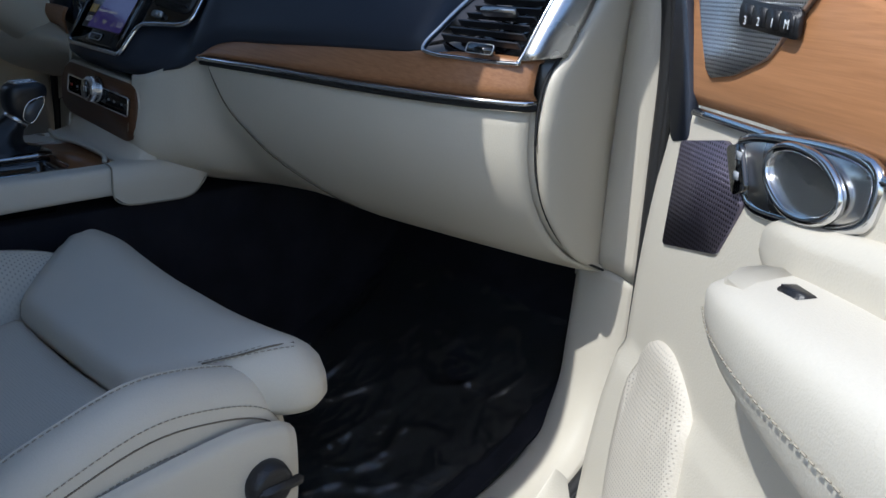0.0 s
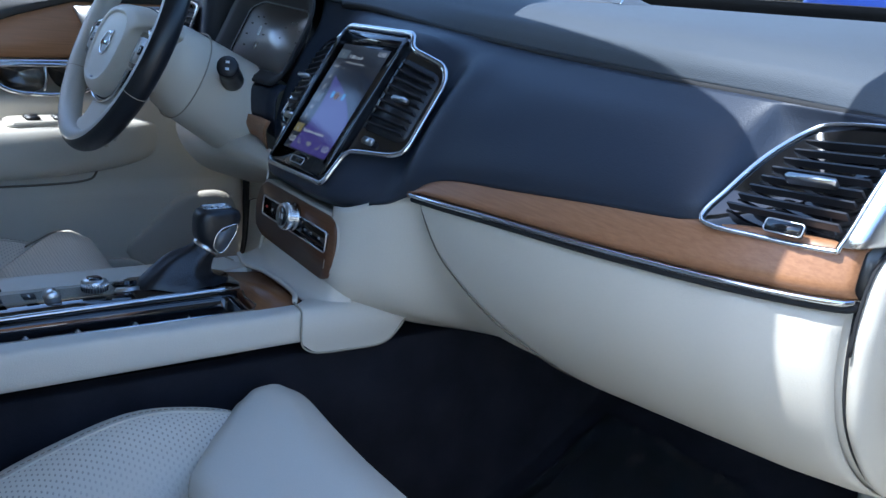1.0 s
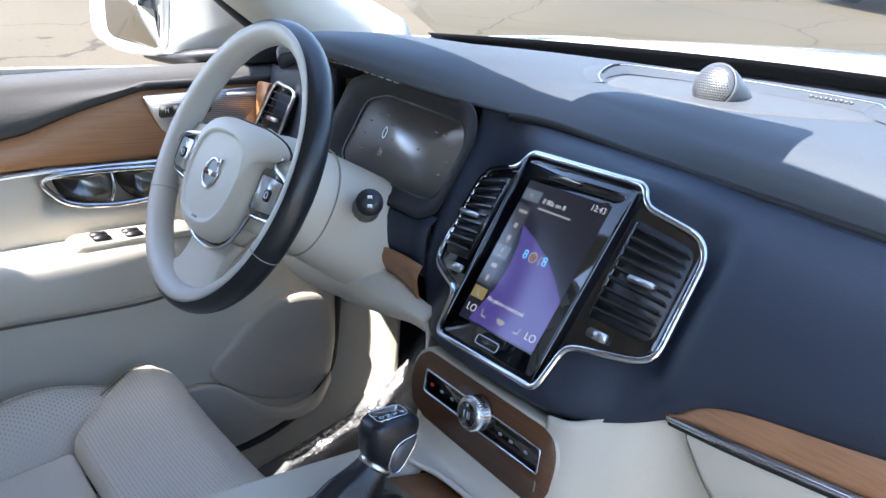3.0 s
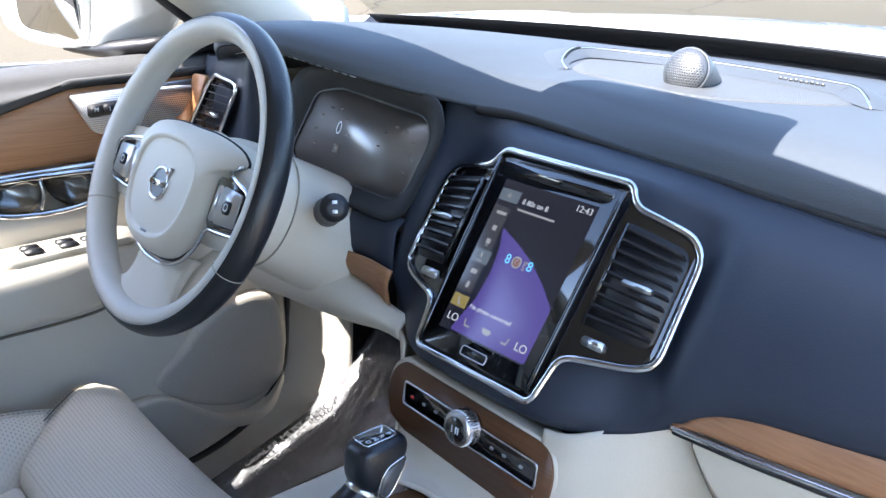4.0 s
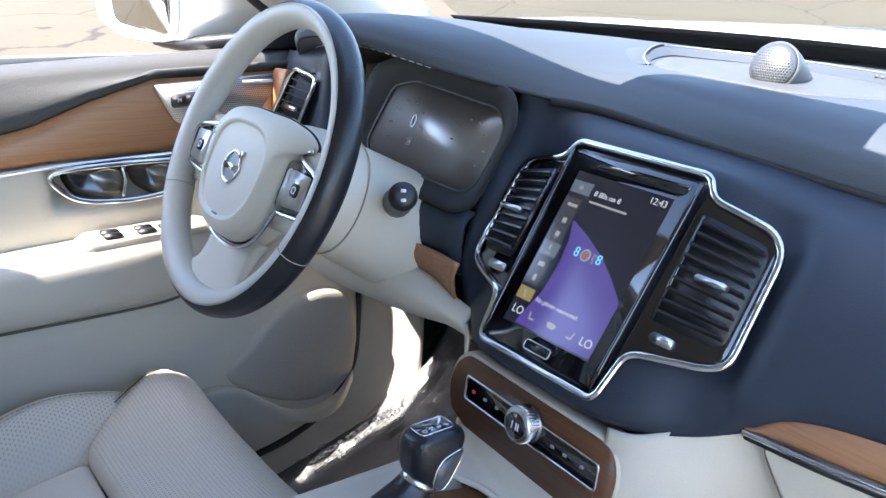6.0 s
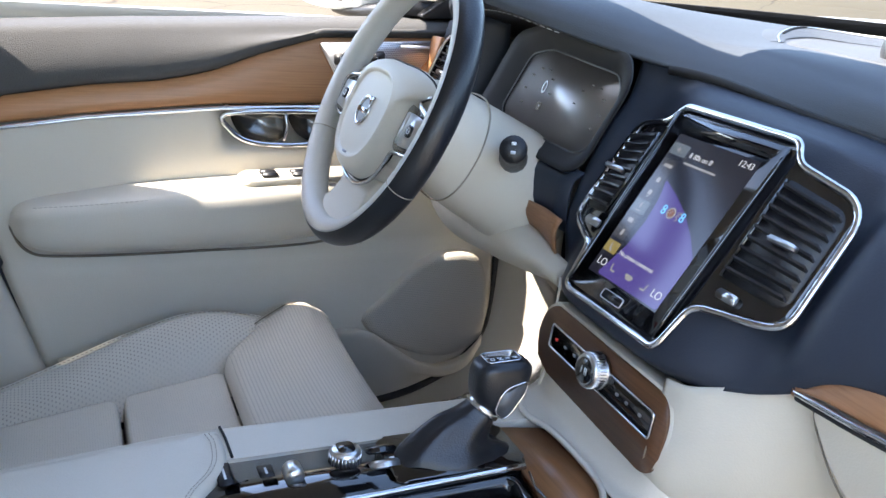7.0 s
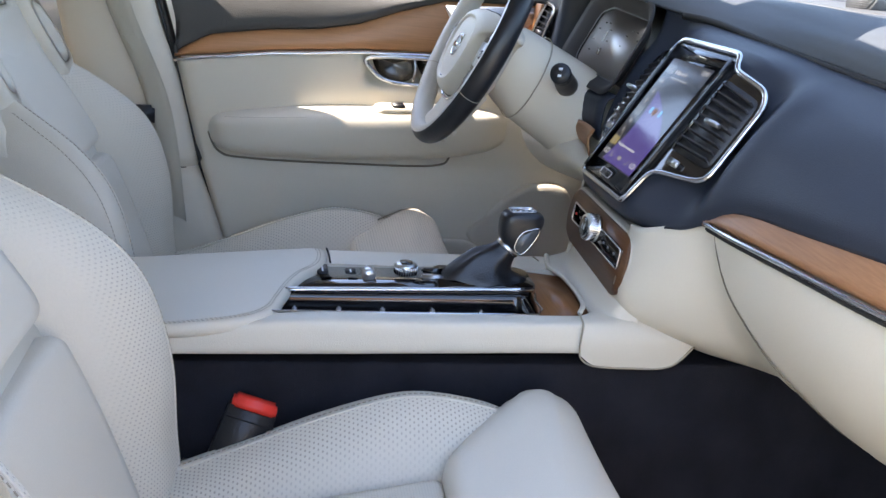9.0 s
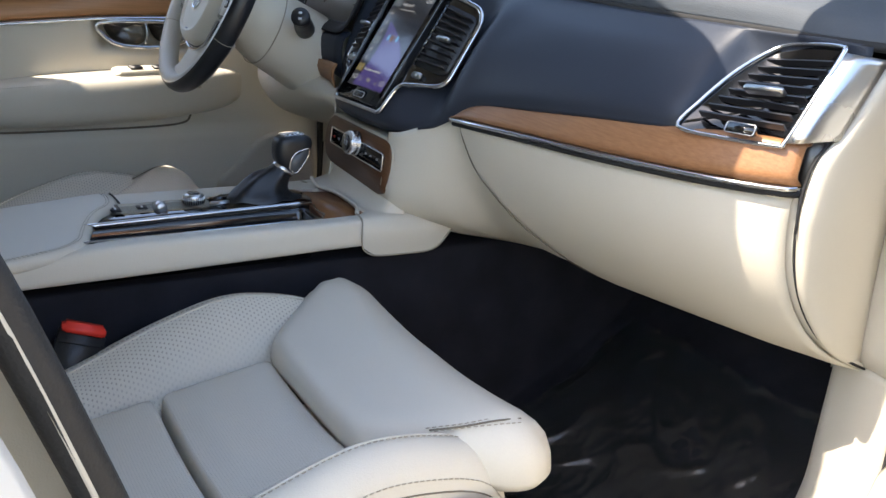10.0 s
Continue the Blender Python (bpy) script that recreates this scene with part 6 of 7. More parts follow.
for s in (-1, 1):
    spoke = part("spoke", loft([[on_wheel(s * 0.070, 0.036, -0.012), on_wheel(s * 0.070, -0.01, -0.004), on_wheel(s * 0.066, -0.066, -0.008)], [on_wheel(s * 0.11, 0.034, -0.010), on_wheel(s * 0.11, -0.01, 0.000), on_wheel(s * 0.106, -0.064, -0.008)],
                                [on_wheel(s * 0.150, 0.032, -0.010), on_wheel(s * 0.152, -0.01, -0.002), on_wheel(s * 0.147, -0.060, -0.010)], [on_wheel(s * 0.172, 0.030, -0.008), on_wheel(s * 0.174, -0.01, -0.004), on_wheel(s * 0.166, -0.064, -0.010)]], 14, 10), PLASTIC, wh, "blond spoke", thick=0.014)
    pod_o = [(s * a, b) for a, b in soften([(0.092, 0.016), (0.126, 0.014), (0.154, 0.006), (0.161, -0.012), (0.160, -0.030), (0.152, -0.038), (0.094, -0.043)], 0.007)]
    if s < 0:
        pod_o = pod_o[::-1]
    pod = part("switch_pod", slab(pod_o, on_wheel(0, 0, 0.0050), WU, WV, 0.012, 0.002), GLOSS, wh, "gloss black switch pod")
    for x0, x1, lab in ((0.100, 0.109, "narrow satin key"), (0.1105, 0.150, "satin metal switch plate")):
        key_o = soften([(s * x0, 0.007), (s * x1, 0.005), (s * x1, -0.033), (s * x0, -0.036)], 0.004)
        part("switch_plate", slab(key_o if s < 0 else key_o[::-1], on_wheel(0, 0, 0.0076), WU, WV, 0.004, 0.001), SATIN, pod, lab)
    part("centre_button", slab(rounded(0.015, 0.015, 0.004), on_wheel(s * 0.130, -0.014, 0.0095), WU, WV, 0.003, 0.001), BLACK, pod)
    part("button_mark", tube([on_wheel(s * 0.130 + a, -0.014 + b, 0.0098) for a, b in rounded(0.007, 0.007, 0.002)], 0.0007, 5, closed=True), ICON, pod)
part("lower_spoke", loft([[on_wheel(a, -0.090, h) for a, h in ((-0.066, -0.018), (-0.03, -0.008), (0.03, -0.008), (0.066, -0.018))], [on_wheel(a, -0.112, h) for a, h in ((-0.056, -0.014), (-0.027, -0.006), (0.027, -0.006), (0.056, -0.014))],
                          [on_wheel(a, -0.142, h) for a, h in ((-0.060, -0.010), (-0.03, -0.002), (0.03, -0.002), (0.060, -0.010))], [on_wheel(a, b, h) for a, b, h in ((-0.085, -0.158, -0.004), (-0.035, -0.170, 0.004), (0.035, -0.170, 0.004), (0.085, -0.158, -0.004))]], 14, 14), PLASTIC, wh, "blond lower spoke", thick=0.022)
part("lower_shell", loft([[on_wheel(a, -0.070, -0.03) for a in (-0.085, -0.03, 0.03, 0.085)], [on_wheel(a, -0.112, -0.026) for a in (-0.062, -0.027, 0.027, 0.062)], [on_wheel(a, -0.150, -0.014) for a in (-0.070, -0.03, 0.03, 0.070)]], 10, 12), PLASTIC, wh, "blond back shell of the lower spoke", thick=0.02)
part("hub_back", turned([(0.062, -0.05), (0.070, -0.02), (0.060, 0.0)], frame_of(on_wheel(0, -0.01, -0.012), WU, WV), 28), PLASTIC, wh, "blond hub back")
col = thing("steering_column", "blond column shroud with stalk switches", "steering column", (-0.372, -0.13, 0.68))
sec = []
for d, w, h, dz in ((0.045, 0.060, 0.055, 0.0), (0.075, 0.074, 0.066, -0.004), (0.12, 0.082, 0.074, -0.012), (0.20, 0.092, 0.080, -0.02), (0.27, 0.105, 0.086, -0.03)):
    c = WC - WN * d + WV * dz
    sec.append([c + WU * w * math.cos(q) * (abs(math.cos(q)) ** -0.25 if abs(math.cos(q)) > 1e-3 else 1) + WV * h * math.sin(q) for q in np.linspace(0, 2 * math.pi, 24, endpoint=False).tolist()])
part("shroud", loft(sec, 16, 40, around=True, caps=True), PLASTIC, col, "blond plastic shroud")
part("shroud_joint", tube([WC - WN * 0.115 + WV * -0.011 + WU * 0.0825 * math.cos(q) * (abs(math.cos(q)) ** -0.25 if abs(math.cos(q)) > 1e-3 else 1) + WV * 0.0765 * math.sin(q) for q in np.linspace(0, 2 * math.pi, 48, endpoint=False).tolist()], 0.0012, 5, closed=True), SEAM, col)
for s in (-1, 1):
    a = WC - WN * 0.160 + WU * s * 0.084 + WV * 0.012
    tip = WC - WN * 0.122 + WU * s * 0.140 + WV * 0.022
    st = part("stalk", tube([a, a.lerp(tip, 0.5), tip], [0.019, 0.018, 0.0165, 0.017], 14, steps=10), BLACK, col, "black stalk switch")
    part("stalk_cap", turned([(0.0165, -0.004), (0.0175, 0.004), (0.0165, 0.010), (0.006, 0.011)], Matrix.Translation(tip) @ (tip - a).to_track_quat("Z", "Y").to_matrix().to_4x4(), 20), BLACK, st)
    for dv in (-0.005, 0.006):
        part("stalk_mark", box(-0.003, 0.003, dv - 0.002, dv + 0.002, 0.0112, 0.0116, m=Matrix.Translation(tip) @ (tip - a).to_track_quat("Z", "Y").to_matrix().to_4x4()), ICON, st)


# ---- centre stack below the screen and centre console ----
con = thing("centre_console", "blond centre console with walnut, piano black and a padded lid", "centre console", (0, -0.4, 0.0))
part("stack_cheek", loft([[(-0.205, -0.045, 0.60), (-0.200, -0.02, 0.52), (-0.190, -0.02, 0.46), (-0.17, 0.0, 0.44)], [(-0.165, -0.085, 0.59), (-0.165, -0.075, 0.52), (-0.160, -0.075, 0.46), (-0.155, -0.06, 0.435)], [(-0.128, -0.108, 0.584), (-0.130, -0.112, 0.52), (-0.130, -0.118, 0.46), (-0.130, -0.125, 0.435)]], 14, 12), VINYL, con, "blond cheek of the centre stack", thick=0.003)
panel_o = soften([(-0.118, 0.568), (0.104, 0.562), (0.117, 0.540), (0.114, 0.484), (0.096, 0.474), (-0.120, 0.487), (-0.140, 0.508), (-0.136, 0.545)], [0.012, 0.016, 0.016, 0.016, 0.01, 0.016, 0.016, 0.016])
PV_ = Vector((0, 0.10, 1)).normalized()
cp = thing("media_control_panel", "dark walnut panel with a chrome volume knob and button strip", "control panel", (0, -0.13, 0.45))
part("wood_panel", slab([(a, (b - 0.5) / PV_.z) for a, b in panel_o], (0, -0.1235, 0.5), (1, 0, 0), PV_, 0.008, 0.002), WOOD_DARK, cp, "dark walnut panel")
part("panel_backing", slab([(a * 1.03, (b - 0.505) * 1.06 + 0.002) for a, b in panel_o], (0, -0.1195, 0.503), (1, 0, 0), PV_, 0.03, 0.002), VINYL, cp, "blond surround")
bar = part("button_strip", slab(rounded(0.204, 0.026, 0.004), (-0.004, -0.1225, 0.531), (1, -0.01, -0.03), PV_, 0.008, 0.001), GLOSS, cp, "gloss black button strip")
part("strip_edge", tube([Vector((-0.004, -0.1235, 0.531)) + Vector((1, -0.01, -0.03)) * a + PV_ * b for a, b in rounded(0.206, 0.028, 0.004)], 0.0018, 6, closed=True), CHROME, bar, "chrome rim")
for i, a in enumerate((-0.092, -0.072, -0.052, -0.034, 0.036, 0.054, 0.078)):
    part("button_icon", slab(rounded(0.005, 0.0032, 0.001), (a, -0.1242, 0.531 - 0.03 * a), (1, 0, 0), PV_, 0.001), RED if i == 0 else ICON_DIM, bar)
km = Matrix.Translation((0.0, -0.123, 0.540)) @ Vector((0.02, -0.985, 0.12)).to_track_quat("Z", "Y").to_matrix().to_4x4()
knob = part("volume_knob", turned([(0.0205, 0.0), (0.0205, 0.004), (0.0190, 0.006), (0.0190, 0.017), (0.0175, 0.020), (0.014, 0.0205)], km, 40), SATIN, cp, "knurled chrome volume knob")
for i in range(36):
    q = 2 * math.pi * i / 36
    part("knurl", box(-0.0006, 0.0006, 0.0186, 0.0200, 0.006, 0.017, m=km @ Matrix.Rotation(q, 4, "Z")), CHROME, knob)
part("knob_face", turned([(0.0145, 0.0195), (0.0140, 0.0212), (0.001, 0.0214)], km, 28), GLOSS, knob, "black knob face")
for a in (-0.004, 0.002, 0.005):
    part("knob_mark", box(a - 0.0008, a + 0.0008, -0.004, 0.004, 0.0214, 0.0217, m=km), ICON, knob)

# beige shoulders of the console: long rails, front saddle and skirts
for s in (1, -1):
    z0 = 0.446
    rail_sec = []
    for y, dz in ((-1.25, -0.030), (-0.90, -0.029), (-0.80, -0.024), (-0.70, -0.014), (-0.60, -0.005), (-0.52, 0.0), (-0.40, 0.0), (-0.22, 0.0), (-0.15, 0.001)):
        w = 0.132 if s > 0 else 0.138
        i_ = 0.104 if s > 0 else 0.072
        rail_sec.append([(s * (i_ - 0.004), y, z0 - 0.03 + dz), (s * i_, y, z0 - 0.002 + dz), (s * (i_ + 0.006), y, z0 + dz), (s * (w - 0.007), y, z0 + dz), (s * w, y, z0 - 0.005 + dz), (s * (w + 0.003), y, z0 - 0.022 + dz), (s * (w + 0.002), y, z0 - 0.040 + 0.014 * min(0, y + 0.2)), (s * (w - 0.012), y, z0 - 0.045 + 0.014 * min(0, y + 0.2))])
    part("side_rail", loft(rail_sec, 24, 28), LEATHER, con, "blond leather side rail")
    saddle = [[(0.125, 0.03, 0.445), (0.128, 0.03, 0.443), (0.131, 0.02, 0.441), (0.134, 0.012, 0.438), (0.136, 0.006, 0.435), (0.137, 0.0, 0.432), (0.136, -0.004, 0.428)],
              [(0.02, -0.100, 0.462), (0.060, -0.095, 0.458), (0.10, -0.080, 0.452), (0.128, -0.065, 0.446), (0.140, -0.058, 0.430), (0.141, -0.052, 0.410), (0.138, -0.044, 0.388)],
              [(0.040, -0.128, 0.447), (0.060, -0.128, 0.449), (0.10, -0.120, 0.450), (0.128, -0.112, 0.447), (0.139, -0.106, 0.430), (0.140, -0.103, 0.410), (0.137, -0.100, 0.386)],
              [(0.090, -0.150, 0.447), (0.105, -0.152, 0.450), (0.118, -0.153, 0.450), (0.131, -0.153, 0.446), (0.140, -0.151, 0.430), (0.141, -0.151, 0.410), (0.138, -0.150, 0.389)],
              [(0.103, -0.168, 0.446), (0.110, -0.169, 0.4495), (0.120, -0.170, 0.4495), (0.131, -0.171, 0.445), (0.139, -0.174, 0.432), (0.140, -0.175, 0.420), (0.138, -0.174, 0.404)]]
    part("front_saddle", loft([both(r, s) for r in saddle], 24, 24), LEATHER, con, "blond stitched saddle")
    part("saddle_piping", tube(both([(0.105, -0.170, 0.4500), (0.131, -0.172, 0.4460), (0.1402, -0.1755, 0.430), (0.1405, -0.1755, 0.415), (0.139, -0.171, 0.399), (0.1385, -0.150, 0.388), (0.138, -0.10, 0.385), (0.138, -0.050, 0.386), (0.138, -0.026, 0.400), (0.137, -0.004, 0.428)], s), 0.0013, 6, steps=60), SEAM, con)
part("saddle_bridge", loft([[(-0.135, -0.100, 0.500), (-0.07, -0.116, 0.496), (0.0, -0.118, 0.490), (0.07, -0.117, 0.484), (0.110, -0.112, 0.478), (0.124, -0.094, 0.462)], [(-0.138, -0.104, 0.475), (-0.07, -0.124, 0.472), (0.0, -0.128, 0.468), (0.07, -0.128, 0.464), (0.112, -0.120, 0.459), (0.126, -0.094, 0.450)], [(-0.140, -0.115, 0.456), (-0.07, -0.134, 0.455), (0.0, -0.138, 0.453), (0.07, -0.139, 0.452), (0.112, -0.128, 0.4495), (0.127, -0.098, 0.443)], [(-0.128, -0.150, 0.4495), (-0.075, -0.160, 0.4495), (-0.035, -0.150, 0.4495), (0.06, -0.152, 0.4492), (0.111, -0.146, 0.4480), (0.126, -0.110, 0.4410)]], 16, 30), LEATHER, con, "blond bridge below the control panel", thick=0.003)
part("bridge_welt", tube([(-0.128, -0.151, 0.4515), (-0.075, -0.1615, 0.4515), (-0.035, -0.1515, 0.4515), (0.03, -0.1505, 0.4515), (0.075, -0.1555, 0.4513), (0.104, -0.169, 0.4510)], 0.0038, 8, steps=40), LEATHER, con, "rounded welt along the walnut")
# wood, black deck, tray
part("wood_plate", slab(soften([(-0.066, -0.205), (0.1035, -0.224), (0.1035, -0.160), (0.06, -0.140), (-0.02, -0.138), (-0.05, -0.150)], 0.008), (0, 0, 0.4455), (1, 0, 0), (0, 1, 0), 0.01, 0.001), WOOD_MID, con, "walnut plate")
part("black_deck", slab(soften([(-0.072, -0.565), (0.030, -0.565), (0.018, -0.212), (-0.070, -0.200)], 0.006), (0, 0, 0.4480), (1, 0, 0), (0, 1, 0.01), 0.02, 0.002), GLOSS, con, "piano black deck")
part("deck_ridge", tube([(0.035, -0.570, 0.4475), (0.028, -0.40, 0.4485), (0.019, -0.212, 0.449)], 0.0040, 8, steps=16), CHROME, con, "bright edge of the deck")
tray_o = [(0.067 + (a - 0.067), b) for a, b in soften([(0.032, -0.575), (0.1025, -0.590), (0.1025, -0.228), (0.024, -0.226)], 0.010)]
tray_c = np.array(tray_o).mean(0)
tray_rows = [[(tray_c[0] + (a - tray_c[0]) * fx, tray_c[1] + (b - tray_c[1]) * fy, z) for a, b in tray_o] for fx, fy, z in ((1.0, 1.0, 0.4435), (0.90, 0.97, 0.4425), (0.82, 0.955, 0.438), (0.78, 0.95, 0.41), (0.74, 0.94, 0.382), (0.60, 0.90, 0.376), (0.02, 0.05, 0.375))]
part("storage_tray", sheet(tray_rows, around=True), GLOSS, con, "deep piano black storage tray")
for y0 in (-0.50, -0.34):
    part("cup_ring", tube([(0.064 + 0.030 * math.cos(q), y0 + 0.040 * math.sin(q), 0.404) for q in np.linspace(0, 2 * math.pi, 28, endpoint=False)], 0.0025, 6, closed=True), BLACK, con, "black cup holder ring")
tray_edge = [(0.028, -0.572, 0.446), (0.1035, -0.590, 0.446), (0.1035, -0.40, 0.446), (0.1035, -0.228, 0.4465), (0.085, -0.216, 0.447), (0.055, -0.218, 0.447), (0.03, -0.212, 0.448)]
part("tray_trim", tube(tray_edge, 0.0016, 6), CHROME, con, "thin bright tray trim")
for y in (-0.55, -0.49, -0.43, -0.36, -0.29):
    part("tray_clip", box(0.036, 0.044, y - 0.003, y + 0.003, 0.414, 0.426, 0.002), SATIN, con, "small metal clip")
lid_o = spline([(-0.125, -1.02, 0), (-0.125, -0.75, 0), (-0.122, -0.53, 0), (-0.116, -0.504, 0), (-0.075, -0.503, 0), (-0.045, -0.513, 0), (-0.015, -0.535, 0), (0.020, -0.551, 0), (0.065, -0.565, 0), (0.105, -0.577, 0), (0.128, -0.605, 0), (0.136, -0.66, 0), (0.136, -0.75, 0), (0.132, -1.02, 0)], 60, True)
lid_c = (0.0, -0.76)
lid_rows = [[(lid_c[0] + (x - lid_c[0]) * f, lid_c[1] + (y - lid_c[1]) * f, z - 0.004 + 0.095 * min(0, lid_c[1] + (y - lid_c[1]) * f + 0.53)) for x, y, _ in lid_o] for f, z in ((0.985, 0.440), (1.0, 0.4440), (1.003, 0.4495), (0.99, 0.4555), (0.965, 0.4585), (0.90, 0.4600), (0.6, 0.4610), (0.05, 0.4613))]
part("armrest_lid", sheet(lid_rows, around=True, caps=True), LEATHER, con, "padded blond leather lid")
for k, h in ((0.962, 0.4590), (0.945, 0.4596)):
    stitches([(x * k, lid_c[1] + (y - lid_c[1]) * k, h - 0.004 + 0.095 * min(0, y + 0.53)) for x, y, _ in lid_o[12:52]], con, length=0.0035, r=0.0005)
part("lid_joint", tube([(-0.135, -0.500, 0.449), (-0.112, -0.498, 0.4495), (-0.074, -0.497, 0.4485)], 0.0016, 5, steps=8), GAP, con)
dial = part("start_knob", turned([(0.0155, 0.0), (0.0160, 0.009), (0.0155, 0.014), (0.0130, 0.016), (0.002, 0.0158)], pose(-0.037, -0.39, 0.449), 28), SATIN, con, "knurled metal start knob")
for i in range(28):
    part("knurl", box(-0.0006, 0.0006, 0.0158, 0.0172, 0.001, 0.012, m=pose(-0.037, -0.39, 0.449, 0, 0, i * 360 / 28)), CHROME, dial)
part("knob_top", slab(rounded(0.020, 0.018, 0.006), (-0.037, -0.39, 0.4662), (1, 0, 0), (0, 1, 0), 0.002), GLOSS, dial)
roll = part("drive_roller", turned([(0.008, -0.011), (0.010, -0.008), (0.010, 0.008), (0.008, 0.011)], pose(-0.030, -0.445, 0.449, 0, 90, 0), 20), SATIN, con, "knurled metal drive roller")
for y, x0, w in ((-0.335, -0.045, 0.030), (-0.470, -0.040, 0.022), (-0.510, -0.045, 0.040), (-0.535, -0.045, 0.030)):
    part("deck_button", box(x0 - w / 2, x0 + w / 2, y - 0.008, y + 0.008, 0.4475, 0.4495, 0.0015), BLACK, con)
    part("button_mark", box(x0 - w / 4, x0 + w / 4, y - 0.0012, y + 0.0012, 0.4492, 0.4498), ICON, con)

for x, y in ((-0.020, -0.352), (-0.048, -0.348)):
    part("toggle", box(x - 0.006, x + 0.006, y - 0.017, y + 0.017, 0.447, 0.4535, 0.0025), SATIN if x > -0.03 else GLOSS, con, "slim rocker switch")

# gear lever
gear = thing("gear_lever", "black leather gear lever with a bright insert and gaiter", "gear lever", (-0.028, -0.27, 0.445))
part("gaiter_frame", slab(rounded(0.085, 0.145, 0.012), (-0.028, -0.277, 0.4505), (1, 0, 0), (0, 1, 0), 0.008, 0.003), GLOSS, gear, "gloss black gaiter frame")
gs = []
for z, cy, wx, wy, tip in ((0.451, -0.276, 0.037, 0.064, 0.0), (0.457, -0.277, 0.034, 0.058, 0.05), (0.466, -0.274, 0.028, 0.046, 0.2), (0.478, -0.266, 0.0225, 0.033, 0.45), (0.489, -0.254, 0.0190, 0.0220, 0.6), (0.498, -0.246, 0.0175, 0.0175, 0.65)):
    dy, dz = math.cos(tip), -math.sin(tip)
    gs.append([(-0.025 + wx * math.cos(q) * (1 + 0.07 * math.cos(5 * q)), cy + wy * math.sin(q) * dy, z + wy * math.sin(q) * dz + 0.002 * math.sin(6 * q) * (z < 0.48)) for q in np.linspace(0, 2 * math.pi, 24, endpoint=False)])
part("gaiter", loft(gs, 18, 48, around=True), RIMBLACK, gear, "folded black leather gaiter")
ks = []
for z, ya, yb, wx in ((0.491, -0.243, -0.234, 0.012), (0.497, -0.252, -0.227, 0.0175), (0.505, -0.262, -0.220, 0.0205), (0.513, -0.268, -0.213, 0.0220), (0.523, -0.2710, -0.206, 0.0232), (0.536, -0.2715, -0.199, 0.0240), (0.547, -0.2705, -0.1965, 0.0238), (0.5555, -0.2665, -0.200, 0.0222), (0.5605, -0.258, -0.210, 0.0175)):
    cy, hy = (ya + yb) / 2, (yb - ya) / 2
    cy, hy, wx, z = -0.234 + (cy + 0.240) * 0.86, hy * 0.86, wx * 0.90, 0.496 + (z - 0.496) * 0.90
    ks.append([(-0.025 + wx * np.sign(math.cos(q)) * abs(math.cos(q)) ** 0.62, cy + hy * np.sign(math.sin(q)) * abs(math.sin(q)) ** 0.62, z) for q in np.linspace(0, 2 * math.pi, 28, endpoint=False)])
part("knob", loft(ks, 28, 56, around=True, caps=True), RIMBLACK, gear, "black leather knob")
tilt_m = frame_of((-0.025, -0.2445, 0.4985), (1, 0, 0), (0, 0.79, -0.61))
part("knob_collar", turned([(0.0168, 0.004), (0.0188, 0.002), (0.0190, -0.003), (0.0172, -0.005)], tilt_m @ Matrix.Diagonal((1, 1.03, 1, 1)), 28), SATIN, gear, "bright collar")
ins = [(-0.2385 + (a + 0.240) * 0.86, 0.496 + (b - 0.496) * 0.96) for a, b in soften([(-0.244, 0.503), (-0.239, 0.521), (-0.229, 0.531), (-0.203, 0.537), (-0.204, 0.525), (-0.221, 0.501), (-0.231, 0.493)], 0.006)]
for k in (-1, 1):
    face = [(k * a, b) for a, b in ins]
    plate = part("knob_insert", slab(face[::-1] if k > 0 else face, (-0.025 + k * 0.0212, 0, 0), (0, k, 0), (0, 0, 1), 0.004, 0.001), GREYMETAL, gear, "grey metal side insert")
    part("insert_edge", tube([(-0.025 + k * 0.0214, a, b) for a, b in ins], 0.0011, 6, closed=True), CHROME, plate, "chrome edge")
part("gear_window", slab(rounded(0.022, 0.038, 0.005), (-0.025, -0.230, 0.5555), (1, 0, 0), (0, 1, 0.02), 0.004, 0.001), GLOSS, gear, "black gate display")
part("window_edge", tube([(-0.025 + a, -0.230 + b, 0.5555 + 0.02 * b) for a, b in rounded(0.023, 0.039, 0.005)], 0.0008, 6, closed=True), CHROME, gear, "thin bright edge")
for i, c in enumerate("PRND"):
    writing(c, 0.0075, frame_of((-0.020, -0.217 - 0.0085 * i, 0.5561 - 0.0002 * i), (1, 0, 0), (0, 1, 0.02)), ICON, gear)

# ---- seats ----


def pillow(outline, m, base, height, crown=0.006, edge=0.14, shape=None):
    """A padded panel over a closed outline (x, y in the plane of m): steep rounded sides and a slightly crowned top. shape(x, y): extra height."""
    pts = np.array(outline, float)
    c = pts.mean(0)
    rows_ = []
    for f, h in ((0.97, -0.6), (1.0, 0.0), (1 - edge * 0.06, 0.45), (1 - edge * 0.25, 0.75), (1 - edge * 0.6, 0.92), (1 - edge, 1.0), (1 - edge * 1.8, 1.0), (0.6, 1.0), (0.35, 1.0), (0.05, 1.0)):
        row = []
        for x, y in pts:
            px, py = c[0] + (x - c[0]) * f, c[1] + (y - c[1]) * f
            top = height + (shape(px, py) if shape else 0) + crown * (1 - f * f)
            row.append(m @ Vector((px, py, base + (h * (top - base) if h > 0 else h * 0.02))))
        rows_.append(row)
    return sheet(rows_, around=True, caps=True)


